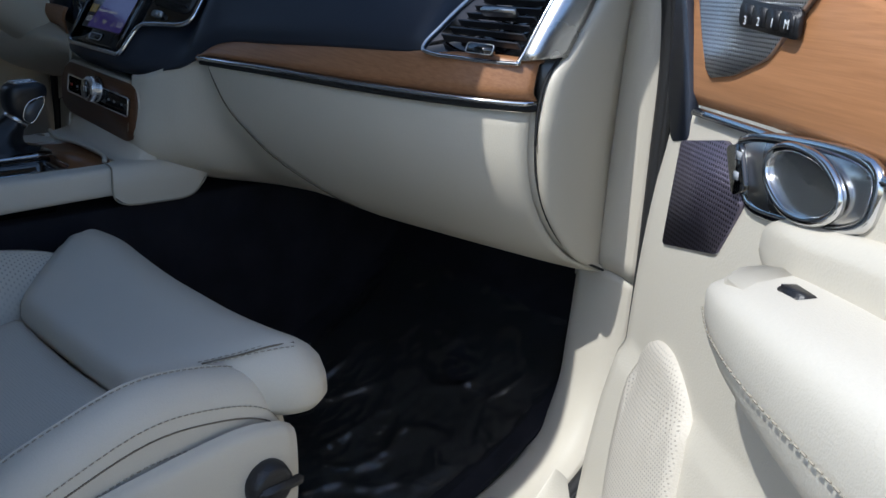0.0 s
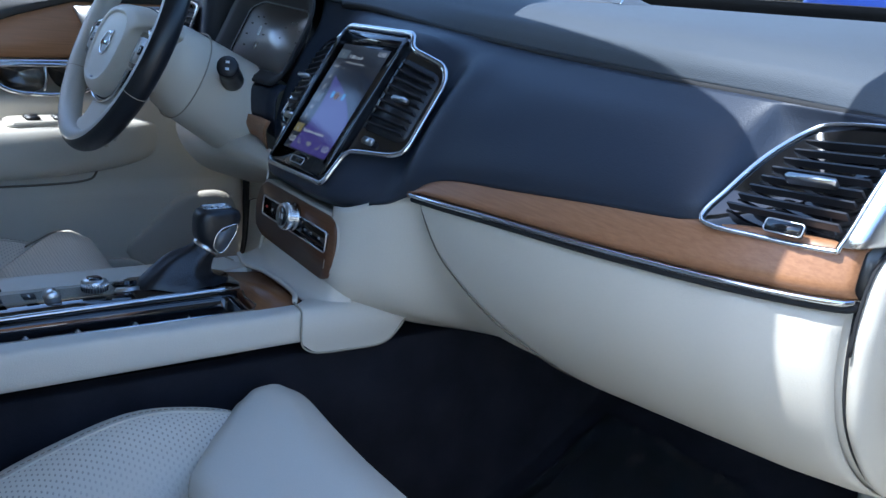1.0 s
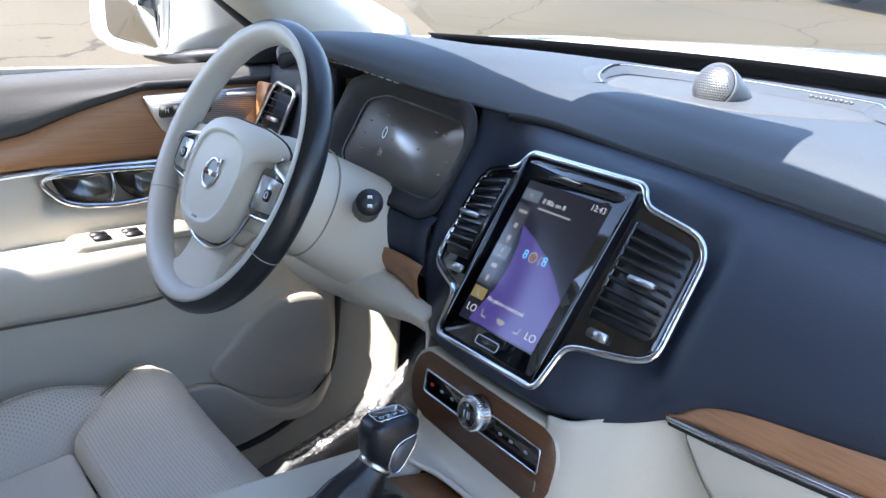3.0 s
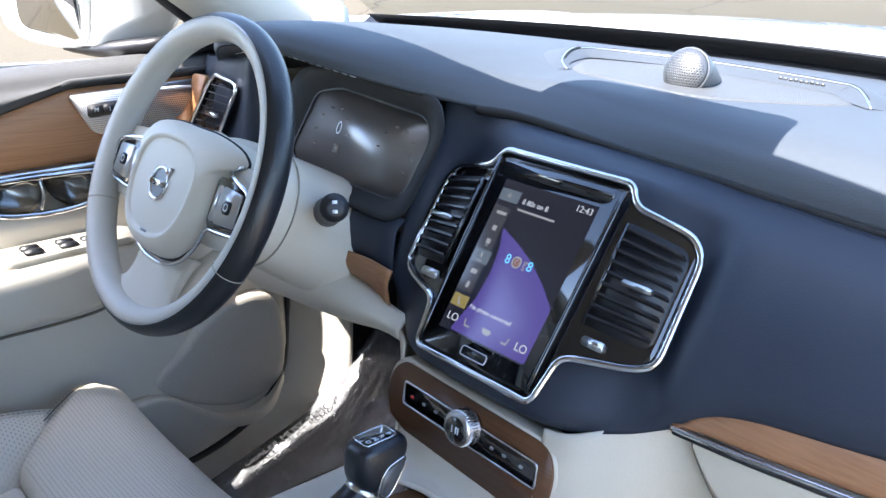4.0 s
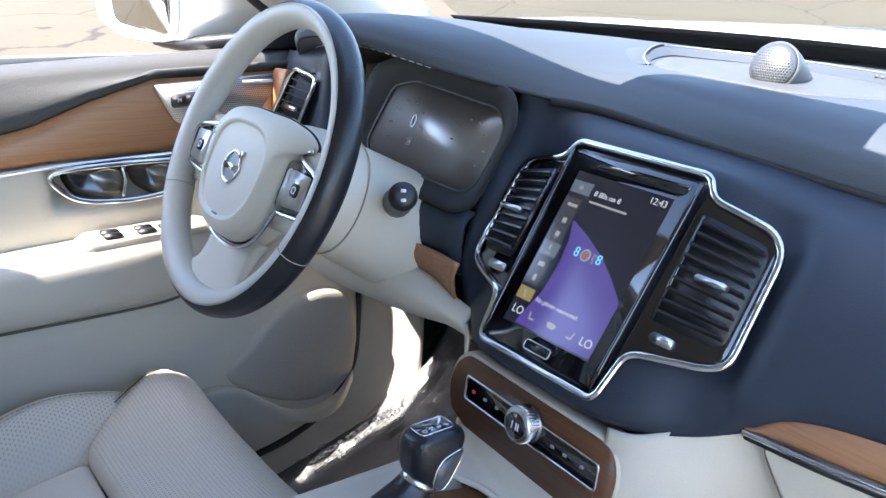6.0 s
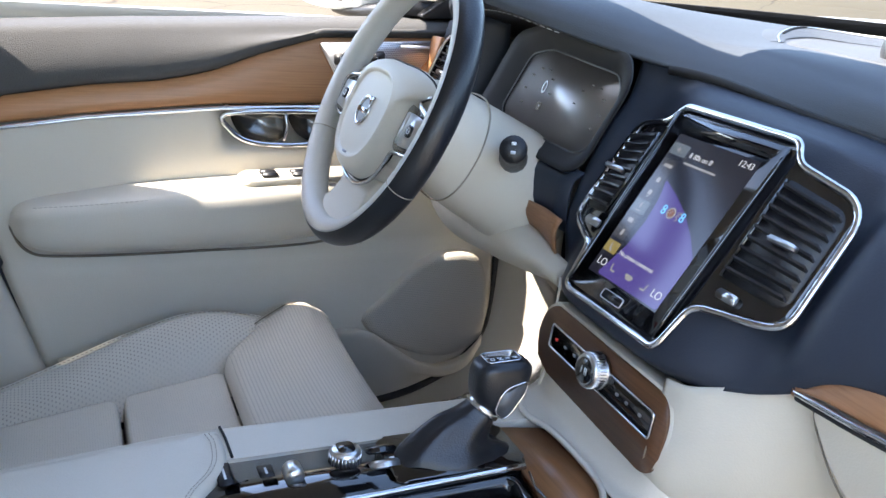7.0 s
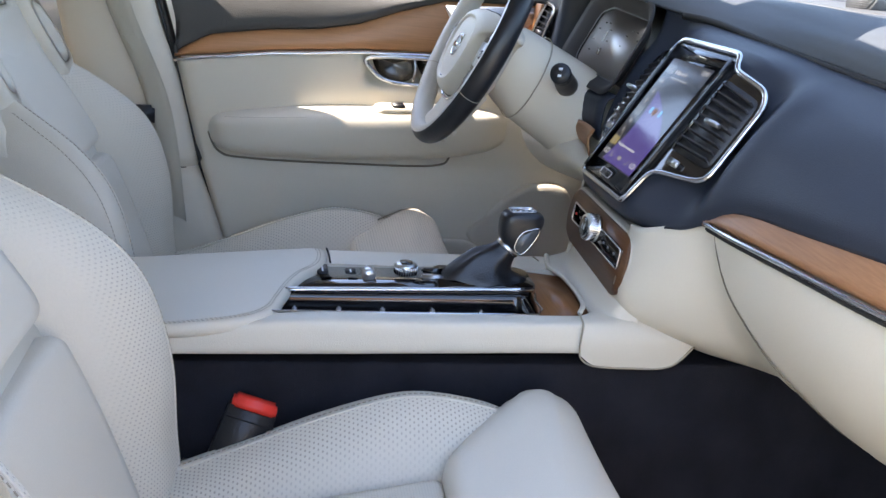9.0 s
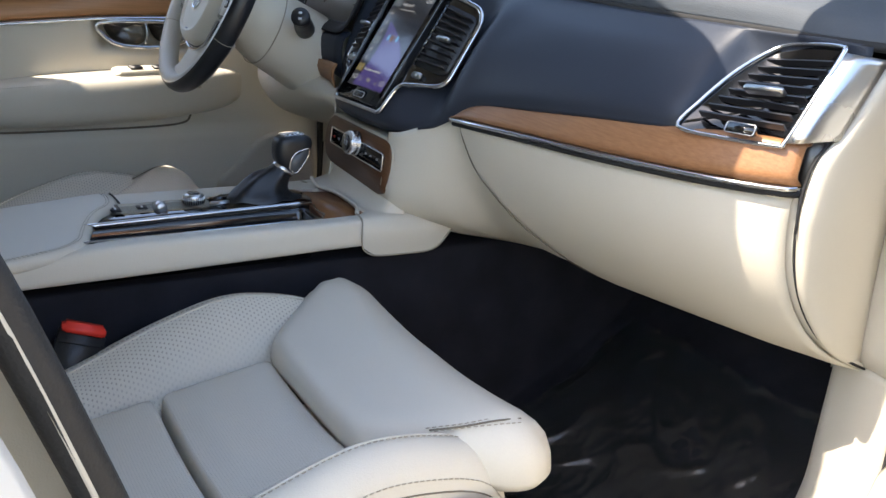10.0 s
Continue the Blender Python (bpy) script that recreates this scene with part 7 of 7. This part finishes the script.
def seat(name_label, at, controls, upright=0.0, hinge=-0.58, thigh_skin=LEATHER):
    """A front seat; local x across, y ahead (0 at the thigh rest's front), z up from the carpet."""
    th = thing("car_seat", name_label, "car seat", at, group="front seats")
    flat = Matrix()
    put = lambda n, bm, mat, label="", parent=None: part(n, bm, mat, parent or th, label, local=True)
    thigh = lambda x, y: 0.020 * max(0, (abs(x) - 0.05) / 0.19) ** 1.6 + 0.16 * min(0, y + 0.055) - 0.45 * max(0, y + 0.030) - 0.5 * max(0, abs(x) - 0.235)
    front = outline_of([(-0.140, -0.178), (0.140, -0.178), (0.228, -0.100), (0.284, -0.032), (0.256, 0.018), (-0.256, 0.018), (-0.284, -0.032), (-0.228, -0.100)], [0.02, 0.02, 0.06, 0.04, 0.03, 0.03, 0.04, 0.06])
    ext = put("thigh_rest", pillow(front, flat, 0.312, 0.358, 0.002, 0.16, thigh), thigh_skin, "blond leather thigh rest")
    for s in (controls,):
        stitches([(s * x, y, 0.354 + thigh(x, y) + 0.002) for x, y in ((0.205, -0.115), (0.225, -0.085), (0.240, -0.055), (0.243, -0.025))], ext, local=True)
        stitches([(s * x, y, 0.354 + thigh(x, y) + 0.002) for x, y in ((0.192, -0.118), (0.212, -0.086), (0.227, -0.055), (0.230, -0.022))], ext, local=True)
        put("seam", tube([(s * x, y, 0.3535 + thigh(x, y) + 0.002) for x, y in ((0.1985, -0.117), (0.2185, -0.086), (0.2335, -0.055), (0.2365, -0.024))], 0.0011, 6, steps=24), GROOVE, "", ext)
    sink = lambda y: 0.17 * min(0, y + 0.19)
    dish = lambda x, y: 0.5 * x * x + sink(y)
    put("cushion_panel", pillow(outline_of([(-0.140, -0.3268), (0.140, -0.3268), (0.140, -0.174), (-0.140, -0.174)], 0.012), flat, 0.20, 0.300, 0.006, 0.05, dish), PERF_FINE, "perforated blond cushion panel")
    put("cushion_panel", pillow(outline_of([(-0.140, -0.60), (0.140, -0.60), (0.140, -0.330), (-0.140, -0.330)], 0.015), flat, 0.20, 0.300, 0.006, 0.05, dish), PERF_FINE, "perforated blond cushion panel")
    for s in (-1, 1):
        bol = []
        for y, top, wide in ((-0.60, 0.246, 0.93), (-0.50, 0.272, 0.97), (-0.40, 0.310, 1.0), (-0.30, 0.350, 1.0), (-0.21, 0.374, 0.99), (-0.13, 0.366, 0.97), (-0.075, 0.346, 0.95), (-0.045, 0.312, 0.91)):
            bol.append([(s * 0.128, y, 0.270 + sink(y)), (s * 0.146, y, 0.285 + sink(y) + 0.12 * (top - 0.29)), (s * (0.146 + 0.030 * wide), y, 0.295 + 0.45 * sink(y) + 0.55 * (top - 0.295)), (s * (0.146 + 0.060 * wide), y, top - 0.006), (s * (0.146 + 0.082 * wide), y, top), (s * (0.146 + 0.104 * wide), y, top - 0.012), (s * (0.146 + 0.116 * wide), y, top - 0.045), (s * (0.146 + 0.114 * wide), y, 0.215), (s * (0.146 + 0.10 * wide), y, 0.19)])
        full = np.array([spline(r, 33) for r in bol])
        cols = np.array([spline(full[:, j], 40) for j in range(33)]).transpose(1, 0, 2)
        bo = put("cushion_bolster", sheet(cols[:, 14:]), LEATHER, "blond leather cushion bolster")
        put("bolster_insert", sheet(cols[:, :15]), PERF_FLAT, "perforated bolster face", bo)
        stitches([tuple(p) for p in cols[2:-2, 15] + [0, 0, 0.0012]], bo, local=True)
        put("piping", tube([tuple(p) for p in cols[1:-1, 14] + [0, 0, 0.0004]], 0.0016, 6), LEATHER, "", bo)
        if s == controls:
            put("seam", tube([tuple(p) for p in cols[1:-1, 24] + [s * 0.0004, 0, 0.0004]], 0.0010, 6), GROOVE, "", bo)
            for j in (23, 25):
                stitches([tuple(p) for p in cols[1:-1, j] + [s * 0.0008, 0, 0.0010]], bo, local=True)
        shell = [[(s * 0.268, y, t_), (s * 0.284, y, t_ - 0.015), (s * 0.290, y, 0.20), (s * 0.286, y, 0.12), (s * 0.268, y, 0.105)] for y, t_ in ((-0.66, 0.235), (-0.45, 0.262), (-0.30, 0.292), (-0.14, 0.312), (-0.075, 0.305))]
        shell.append([(s * 0.262, -0.048, 0.290), (s * 0.276, -0.049, 0.280), (s * 0.282, -0.050, 0.21), (s * 0.278, -0.056, 0.15), (s * 0.262, -0.060, 0.14)])
        sh_ = put("side_shell", loft(shell, 22, 14), PLASTIC, "blond plastic side shell")
        if s == controls:
            km_ = pose(s * 0.288, -0.098, 0.250, 0, 90 * s, 0)
            kn = put("lumbar_knob", turned([(0.026, -0.004), (0.027, 0.004), (0.024, 0.016), (0.019, 0.019), (0.002, 0.019)], km_, 28), BLACK, "black round seat control", sh_)
            put("knob_lever", box(-0.006, 0.006, -0.020, 0.034, 0.014, 0.024, 0.003, m=km_), BLACK, "", kn)
    put("cushion_base", box(-0.150, 0.150, -0.60, -0.10, 0.18, 0.225, 0.006), LEATHER)
    put("seat_pan", box(-0.25, 0.25, -0.60, -0.07, 0.10, 0.215, 0.02), BLACK, "dark seat underside")
    for s in (-1, 1):
        put("seat_rail", box(s * 0.20 - 0.02, s * 0.20 + 0.02, -0.68, -0.05, 0.004, 0.10, 0.004), BLACK, "black seat rail")
    # backrest
    lean = pose(0, hinge, 0.245) @ Matrix.Rotation(radians(115 - upright), 4, "X") @ Matrix.Rotation(math.pi, 4, "Y")
    bm_ = lambda x, y: 0.5 * x * x + 0.02 * math.sin(min(1, max(0, y / 0.5)) * math.pi)
    put("backrest_panel", pillow(outline_of([(-0.140, 0.02), (0.140, 0.02), (0.145, 0.27), (-0.145, 0.27)], 0.02), lean, -0.08, 0.006, 0.004, 0.10, bm_), LEATHER, "smooth blond backrest panel")
    put("backrest_panel", pillow(outline_of([(-0.145, 0.276), (0.145, 0.276), (0.120, 0.53), (-0.120, 0.53)], 0.03), lean, -0.08, 0.006, 0.004, 0.10, bm_), LEATHER, "smooth blond backrest panel")
    for s in (-1, 1):
        bol = []
        for y, top, wide in ((-0.03, 0.025, 0.90), (0.05, 0.052, 1.0), (0.14, 0.088, 1.05), (0.22, 0.105, 1.04), (0.28, 0.104, 0.97), (0.335, 0.086, 0.86), (0.385, 0.058, 0.74), (0.43, 0.030, 0.60)):
            bol.append([(s * 0.128, y, -0.02), (s * 0.140, y, 0.008), (s * (0.140 + 0.035 * wide), y, 0.010 + 0.6 * (top - 0.01)), (s * (0.140 + 0.070 * wide), y, top - 0.004), (s * (0.140 + 0.092 * wide), y, top), (s * (0.140 + 0.112 * wide), y, top - 0.016), (s * (0.140 + 0.124 * wide), y, top - 0.06), (s * (0.140 + 0.120 * wide), y, -0.06), (s * (0.140 + 0.10 * wide), y, -0.10)])
        full = np.array([spline(r, 33) for r in bol])
        cols = np.array([spline(full[:, j], 40) for j in range(33)]).transpose(1, 0, 2)
        cols = np.array([[lean @ Vector(p) for p in r] for r in cols.tolist()])
        bo = put("backrest_bolster", sheet(cols[:, 15:]), LEATHER, "blond leather backrest bolster")
        put("bolster_insert", sheet(cols[:, :16]), PERF_UP, "perforated bolster face", bo)
        stitches([tuple(p) for p in cols[2:-2, 16] + [0, 0.0015, 0.0006]], bo, local=True)
        stitches([tuple(p) for p in cols[2:-2, 20] + [0, 0.0015, 0.0006]], bo, local=True)
        put("piping", tube([tuple(p) for p in cols[1:-1, 15]], 0.0016, 6), LEATHER, "", bo)
        sh2 = [(s * 0.115, 0.545), (s * 0.150, 0.38), (s * 0.222, 0.40), (s * 0.226, 0.47), (s * 0.19, 0.575), (s * 0.13, 0.60)]
        put("shoulder_panel", pillow(outline_of(sh2, 0.03), lean, -0.09, 0.026, 0.004, 0.25, lambda x, y: 0.10 * (abs(x) - 0.14)), LEATHER, "blond shoulder panel")
    put("backrest_top", pillow(outline_of([(-0.118, 0.535), (0.118, 0.535), (0.15, 0.60), (0.10, 0.635), (-0.10, 0.635), (-0.15, 0.60)], 0.03), lean, -0.09, 0.014, 0.0, 0.25), LEATHER, "blond leather backrest top")
    put("backrest_shell", pillow(outline_of([(-0.245, -0.04), (0.245, -0.04), (0.250, 0.30), (0.215, 0.52), (0.13, 0.625), (-0.13, 0.625), (-0.215, 0.52), (-0.250, 0.30)], 0.04), lean @ Matrix.Rotation(math.pi, 4, "Y"), 0.0, 0.115, 0.01, 0.25), LEATHER, "blond leather seat back")
    hr = put("headrest", pillow(outline_of([(-0.10, 0.645), (0.10, 0.645), (0.135, 0.71), (0.125, 0.81), (0.07, 0.85), (-0.07, 0.85), (-0.125, 0.81), (-0.135, 0.71)], 0.04), lean, -0.07, 0.03, 0.01, 0.35), LEATHER, "blond leather headrest")
    put("headrest_back", pillow(outline_of([(-0.10, 0.635), (0.10, 0.635), (0.13, 0.71), (0.12, 0.81), (0.07, 0.84), (-0.07, 0.84), (-0.12, 0.81), (-0.13, 0.71)], 0.04), lean @ Matrix.Rotation(math.pi, 4, "Y"), 0.06, 0.10, 0.01, 0.35), LEATHER, "", hr)
    return th


seat("blond perforated leather passenger seat with stitched bolsters", (0.415, -0.200, 0.0), 1, 0, -0.515)
seat("blond perforated leather driver's seat with stitched bolsters", (-0.416, -0.250, -0.010), -1, 0, -0.56, PERF_FLAT)

for s, x in ((1, 0.160), (-1, -0.160)):
    b = thing("belt_buckle", "black seat belt buckle with a red release button", "belt buckle", (x + 0.01 * s, -0.59, 0.20))
    m = pose(x + 0.012 * s, -0.620, 0.284, -20, 0, 0)
    part("housing", box(-0.013, 0.013, -0.030, 0.030, -0.065, 0.068, 0.006, m=m), BLACK, b, "black plastic housing")
    part("release_button", box(-0.011, 0.011, -0.028, 0.028, 0.060, 0.076, 0.004, m=m), RED, b, "bright red release button")
    part("housing_line", box(-0.0135, 0.0135, -0.0305, 0.0305, 0.050, 0.052, m=m), GAP, b)
    part("strap", box(-0.004, 0.004, -0.020, 0.020, -0.19, -0.06, 0.002, m=m), BLACK, b)

# ---- driver's footwell ----
ped = thing("pedal_set", "dark pedals high in the driver's footwell", "pedals", (-0.33, 0.22, 0.1))
for x, w, h, name in ((-0.26, 0.045, 0.09, "accelerator"), (-0.36, 0.075, 0.05, "brake_pedal")):
    part(name, slab(rounded(w, h, 0.01), (x, 0.20, 0.30), (1, 0, 0), (0, 0.5, 0.85), 0.012, 0.003), RUBBER, ped, "black ribbed rubber pedal")
    part("arm", tube([(x, 0.215, 0.30), (x, 0.28, 0.38), (x, 0.34, 0.52)], 0.010, 8, steps=8), BLACK, ped)


def crumpled(x0, x1, y0, y1, base, amp, seed, n=60, fine=1.0, pleats=0.0):
    """A sheet of thin film that lies creased on the carpet."""
    rows_ = []
    for j in range(n):
        y = y0 + (y1 - y0) * j / (n - 1)
        row = []
        for i in range(n):
            x = x0 + (x1 - x0) * i / (n - 1)
            r = 1 - abs(noise.noise(Vector((x * 9 * fine + seed, y * 7 * fine, seed))))
            r2 = 1 - abs(noise.noise(Vector((x * 25 * fine, y * 18 * fine + seed, 3.1))))
            w = noise.noise(Vector((x * 4, y * 4, seed)))
            row.append((x + 0.02 * w, y + 0.02 * noise.noise(Vector((y * 5, x * 5, seed))), base(x, y) + 0.004 + amp * (r ** 9 + 0.35 * r2 ** 7) + pleats * max(0, min(1, (y - 0.08) / 0.05)) * abs(math.sin((x + 0.10 * y) * 130 + 2 * w)))) 
        rows_.append(row)
    return sheet(rows_)


def mat_on_floor(x0, x1, y0, y1, label):
    """A carpet mat that follows the floor and the foot of the toe board."""
    rows_ = [[(x, y, floor_z(x, y) + h) for x, h in [(x0, 0.0), (x0 + 0.006, 0.012)] + [(x, 0.013) for x in np.linspace(x0 + 0.03, x1 - 0.03, 6)] + [(x1 - 0.006, 0.012), (x1, 0.0)]] for y in np.linspace(y0, y1, 24)]
    return tagged(part("floor_mat", sheet(rows_), MAT), label, "floor mat")


MAT = material("charcoal_mat", (0.022, 0.022, 0.026), 0.95, 0, 1.0, 900, 0.35, 14, spec=0.1)
mat_on_floor(0.21, 0.665, -0.42, 0.33, "dark charcoal carpet mat on the passenger's floor")
film = part("protective_film", crumpled(0.20, 0.655, -0.10, 0.37, lambda x, y: floor_z(x, y) + 0.012, 0.009, 2.0, 150, 1.5), FILM)
tagged(film, "crumpled clear plastic film lying on the carpet mat", "plastic film")
film.visible_shadow = False
facing(film, (0, -0.3, 1))
mat_on_floor(-0.66, -0.24, -0.42, 0.24, "dark charcoal carpet mat in the driver's footwell")
MATFILM = clear("milky_plastic_film", (0.78, 0.76, 0.70), 0.22, 1.7, 0.20)
film2 = part("protective_film", crumpled(-0.675, -0.22, -0.30, 0.34, lambda x, y: floor_z(x, y) + 0.012, 0.012, 7.0, 150, 1.6, 0.006), MATFILM)
tagged(film2, "crumpled clear plastic film over the driver's mat", "plastic film")
film2.visible_shadow = False
facing(film2, (0, -0.3, 1))
ft = thing("film_lettering", "dark capital letters printed on the clear film", "lettering", (-0.62, 0.05, 0.12))
for txt, x, y, z in (("DEALER MUST REMOVE", -0.640, 0.070, 0.158), ("PROTECTIVE COVER", -0.602, 0.050, 0.153)):
    writing(txt, 0.021, frame_of((x, y, z), (0.0, 0.95, 0.30), (-0.95, 0.06, 0.1)), ICON_DARK, ft)

# ---- outdoors ----


def kerb_island(corners, round_by):
    th = thing("traffic_island", "gravel island with a pale concrete kerb", "traffic island", (*corners[0], ground_z(*corners[0])))
    o = outline_of(corners, round_by, 6, 1.0)
    c = np.array(o).mean(0)
    rows_ = []
    def inset(p, w):
        v = np.array(p) - c
        return c + v * (1 - w / np.linalg.norm(v))

    for w, h in ((0.0, -0.05), (0.0, 0.13), (0.02, 0.15), (0.15, 0.15), (0.16, 0.12)):
        rows_.append([(*inset(p, w), ground_z(*p) + h) for p in o])
    part("kerb", sheet(rows_, around=True), CONCRETE, th, "pale concrete kerb")
    part("gravel", sheet([[(c[0] + (x - c[0]) * f, c[1] + (y - c[1]) * f, ground_z(c[0] + (x - c[0]) * f, c[1] + (y - c[1]) * f) + 0.12 + 0.1 * (1 - f)) for x, y in o] for f in (0.965, 0.5, 0.02)], around=True), GRAVEL, th, "tan gravel", kind="stuff")
    return th


# ---- parked cars, island and shrub ----


def parked_car(label, paint, at, heading, length=4.6, width=1.85, height=1.65):
    """A parked car seen from afar: body, glasshouse, four wheels with tyre and rim."""
    x, y = at
    th = thing("parked_car", label, "car", (x, y, ground_z(x, y)), (0, 0, heading), group="parked cars")
    L, W, H = length / 2, width / 2, height
    secs = []
    for f, w, lo, hi in ((-1.0, 0.80, 0.45, 0.85), (-0.96, 0.93, 0.30, 0.95), (-0.7, 1.0, 0.24, 0.98), (-0.2, 1.0, 0.22, 0.98), (0.3, 1.0, 0.22, 0.97), (0.7, 0.98, 0.24, 0.92), (0.94, 0.88, 0.28, 0.80), (1.0, 0.72, 0.42, 0.68)):
        secs.append([(f * L, w * W * c, lo + (hi - lo) * d) for c, d in ((-0.88, 0), (-0.97, 0.25), (-1.0, 0.6), (-0.93, 0.95), (-0.7, 1.0), (0.7, 1.0), (0.93, 0.95), (1.0, 0.6), (0.97, 0.25), (0.88, 0))])
    bd = part("body", loft(secs, 40, 40, around=True, caps=True), paint, th, local=True)
    roof = []
    for f, w, z in ((-0.92, 0.86, 0.98), (-0.80, 0.80, 1.35), (-0.60, 0.76, H - 0.05), (-0.1, 0.76, H), (0.15, 0.76, H - 0.03), (0.42, 0.80, 1.25), (0.60, 0.86, 0.98)):
        roof.append([(f * L, -W * 0.92, 0.95), (f * L, -w * W, 0.95 + (z - 0.95) * 0.75), (f * L, -w * W * 0.85, z), (f * L, w * W * 0.85, z), (f * L, w * W, 0.95 + (z - 0.95) * 0.75), (f * L, W * 0.92, 0.95)])
    part("glasshouse", loft(roof, 30, 24), DARKGLASS, th, "dark tinted glasshouse", local=True)
    part("roof", loft([[(f * L, w * c, z + 0.006) for c in (-0.62, -0.3, 0.3, 0.62)] for f, w, z in ((-0.62, 1.0, H - 0.05), (-0.1, 1.0, H), (0.14, 1.0, H - 0.03))], 10, 8), paint, th, local=True, thick=0.02)
    for fx in (-0.62, 0.62):
        for fy in (-1, 1):
            m = pose(fx * L, fy * (W - 0.12), 0.34, 90, 0, 0)
            wl = part("wheel", turned([(0.22, -0.11), (0.325, -0.11), (0.345, -0.07), (0.345, 0.07), (0.325, 0.11), (0.22, 0.11)], m, 32), RUBBER, th, "black tyre", local=True)
            part("rim", turned([(0.225, -0.112 * 1), (0.215, -0.10), (0.06, -0.085), (0.05, 0.085), (0.215, 0.10), (0.225, 0.112)], m, 32), SATIN, wl, "alloy rim", local=True)
            for k in range(5):
                part("spoke", box(-0.028, 0.028, 0.03, 0.215, -0.108, 0.108, 0.008, m=m @ Matrix.Rotation(2 * math.pi * k / 5, 4, "Z")), SATIN, wl, local=True)
    return th


parked_car("silver parked car on alloy wheels in the sunny lot", SILVER, (-13.20, 10.12), 95, 4.1)
parked_car("grey parked car half hidden beside another", SILVER, (-14.96, 5.66), 98, 4.5)
parked_car("bright blue parked car beside the gravel island", BLUE, (-5.59, 13.23), 75, 4.5)
kerb_island([(-8.57, 9.72), (-7.90, 9.72), (-7.41, 10.25), (-7.20, 11.50), (-7.00, 15.0), (-8.85, 15.0), (-8.76, 13.0), (-8.66, 11.0)], 0.35)
kerb_island([(-13.4, 13.0), (-12.2, 12.3), (-10.67, 12.05), (-9.66, 13.3), (-9.3, 17.0), (-9.24, 22.01), (-24.24, 36.01), (-28.24, 18.01)], 0.6)


def shrub(x, y, size):
    """A dry round shrub: short stems and several hundred small leaves."""
    z = ground_z(x, y) + 0.12
    th = thing("shrub", "dry grey-brown shrub on the gravel island", "shrub", (x, y, z))
    rng = random.Random(5)
    for k in range(7):
        q = 2 * math.pi * k / 7
        part("stem", tube([(x, y, z - 0.02), (x + 0.12 * size * math.cos(q), y + 0.12 * size * math.sin(q), z + 0.3 * size), (x + 0.33 * size * math.cos(q + 0.3), y + 0.33 * size * math.sin(q + 0.3), z + 0.75 * size)], [0.03, 0.012], 6, steps=6), BARK, th)
    bm = bmesh.new()
    for k in range(900):
        v = Vector((rng.gauss(0, 1), rng.gauss(0, 1), rng.gauss(0, 1))).normalized() * (rng.random() ** 0.4)
        c = Vector((x, y, z + 0.5 * size)) + Vector((v.x * 0.45, v.y * 0.45, v.z * 0.42)) * size * (0.85 + 0.3 * noise.noise(v * 2))
        a = Vector((rng.gauss(0, 1), rng.gauss(0, 1), rng.gauss(0, 1))).normalized() * 0.05 * size
        b = a.orthogonal().normalized() * 0.022 * size
        bm.faces.new([bm.verts.new(c - a), bm.verts.new(c + b), bm.verts.new(c + a), bm.verts.new(c - b)])
    part("crown", bm, LEAF, th, "thin dry foliage", smooth=False)
    return th


shrub(-8.20, 12.75, 0.9)
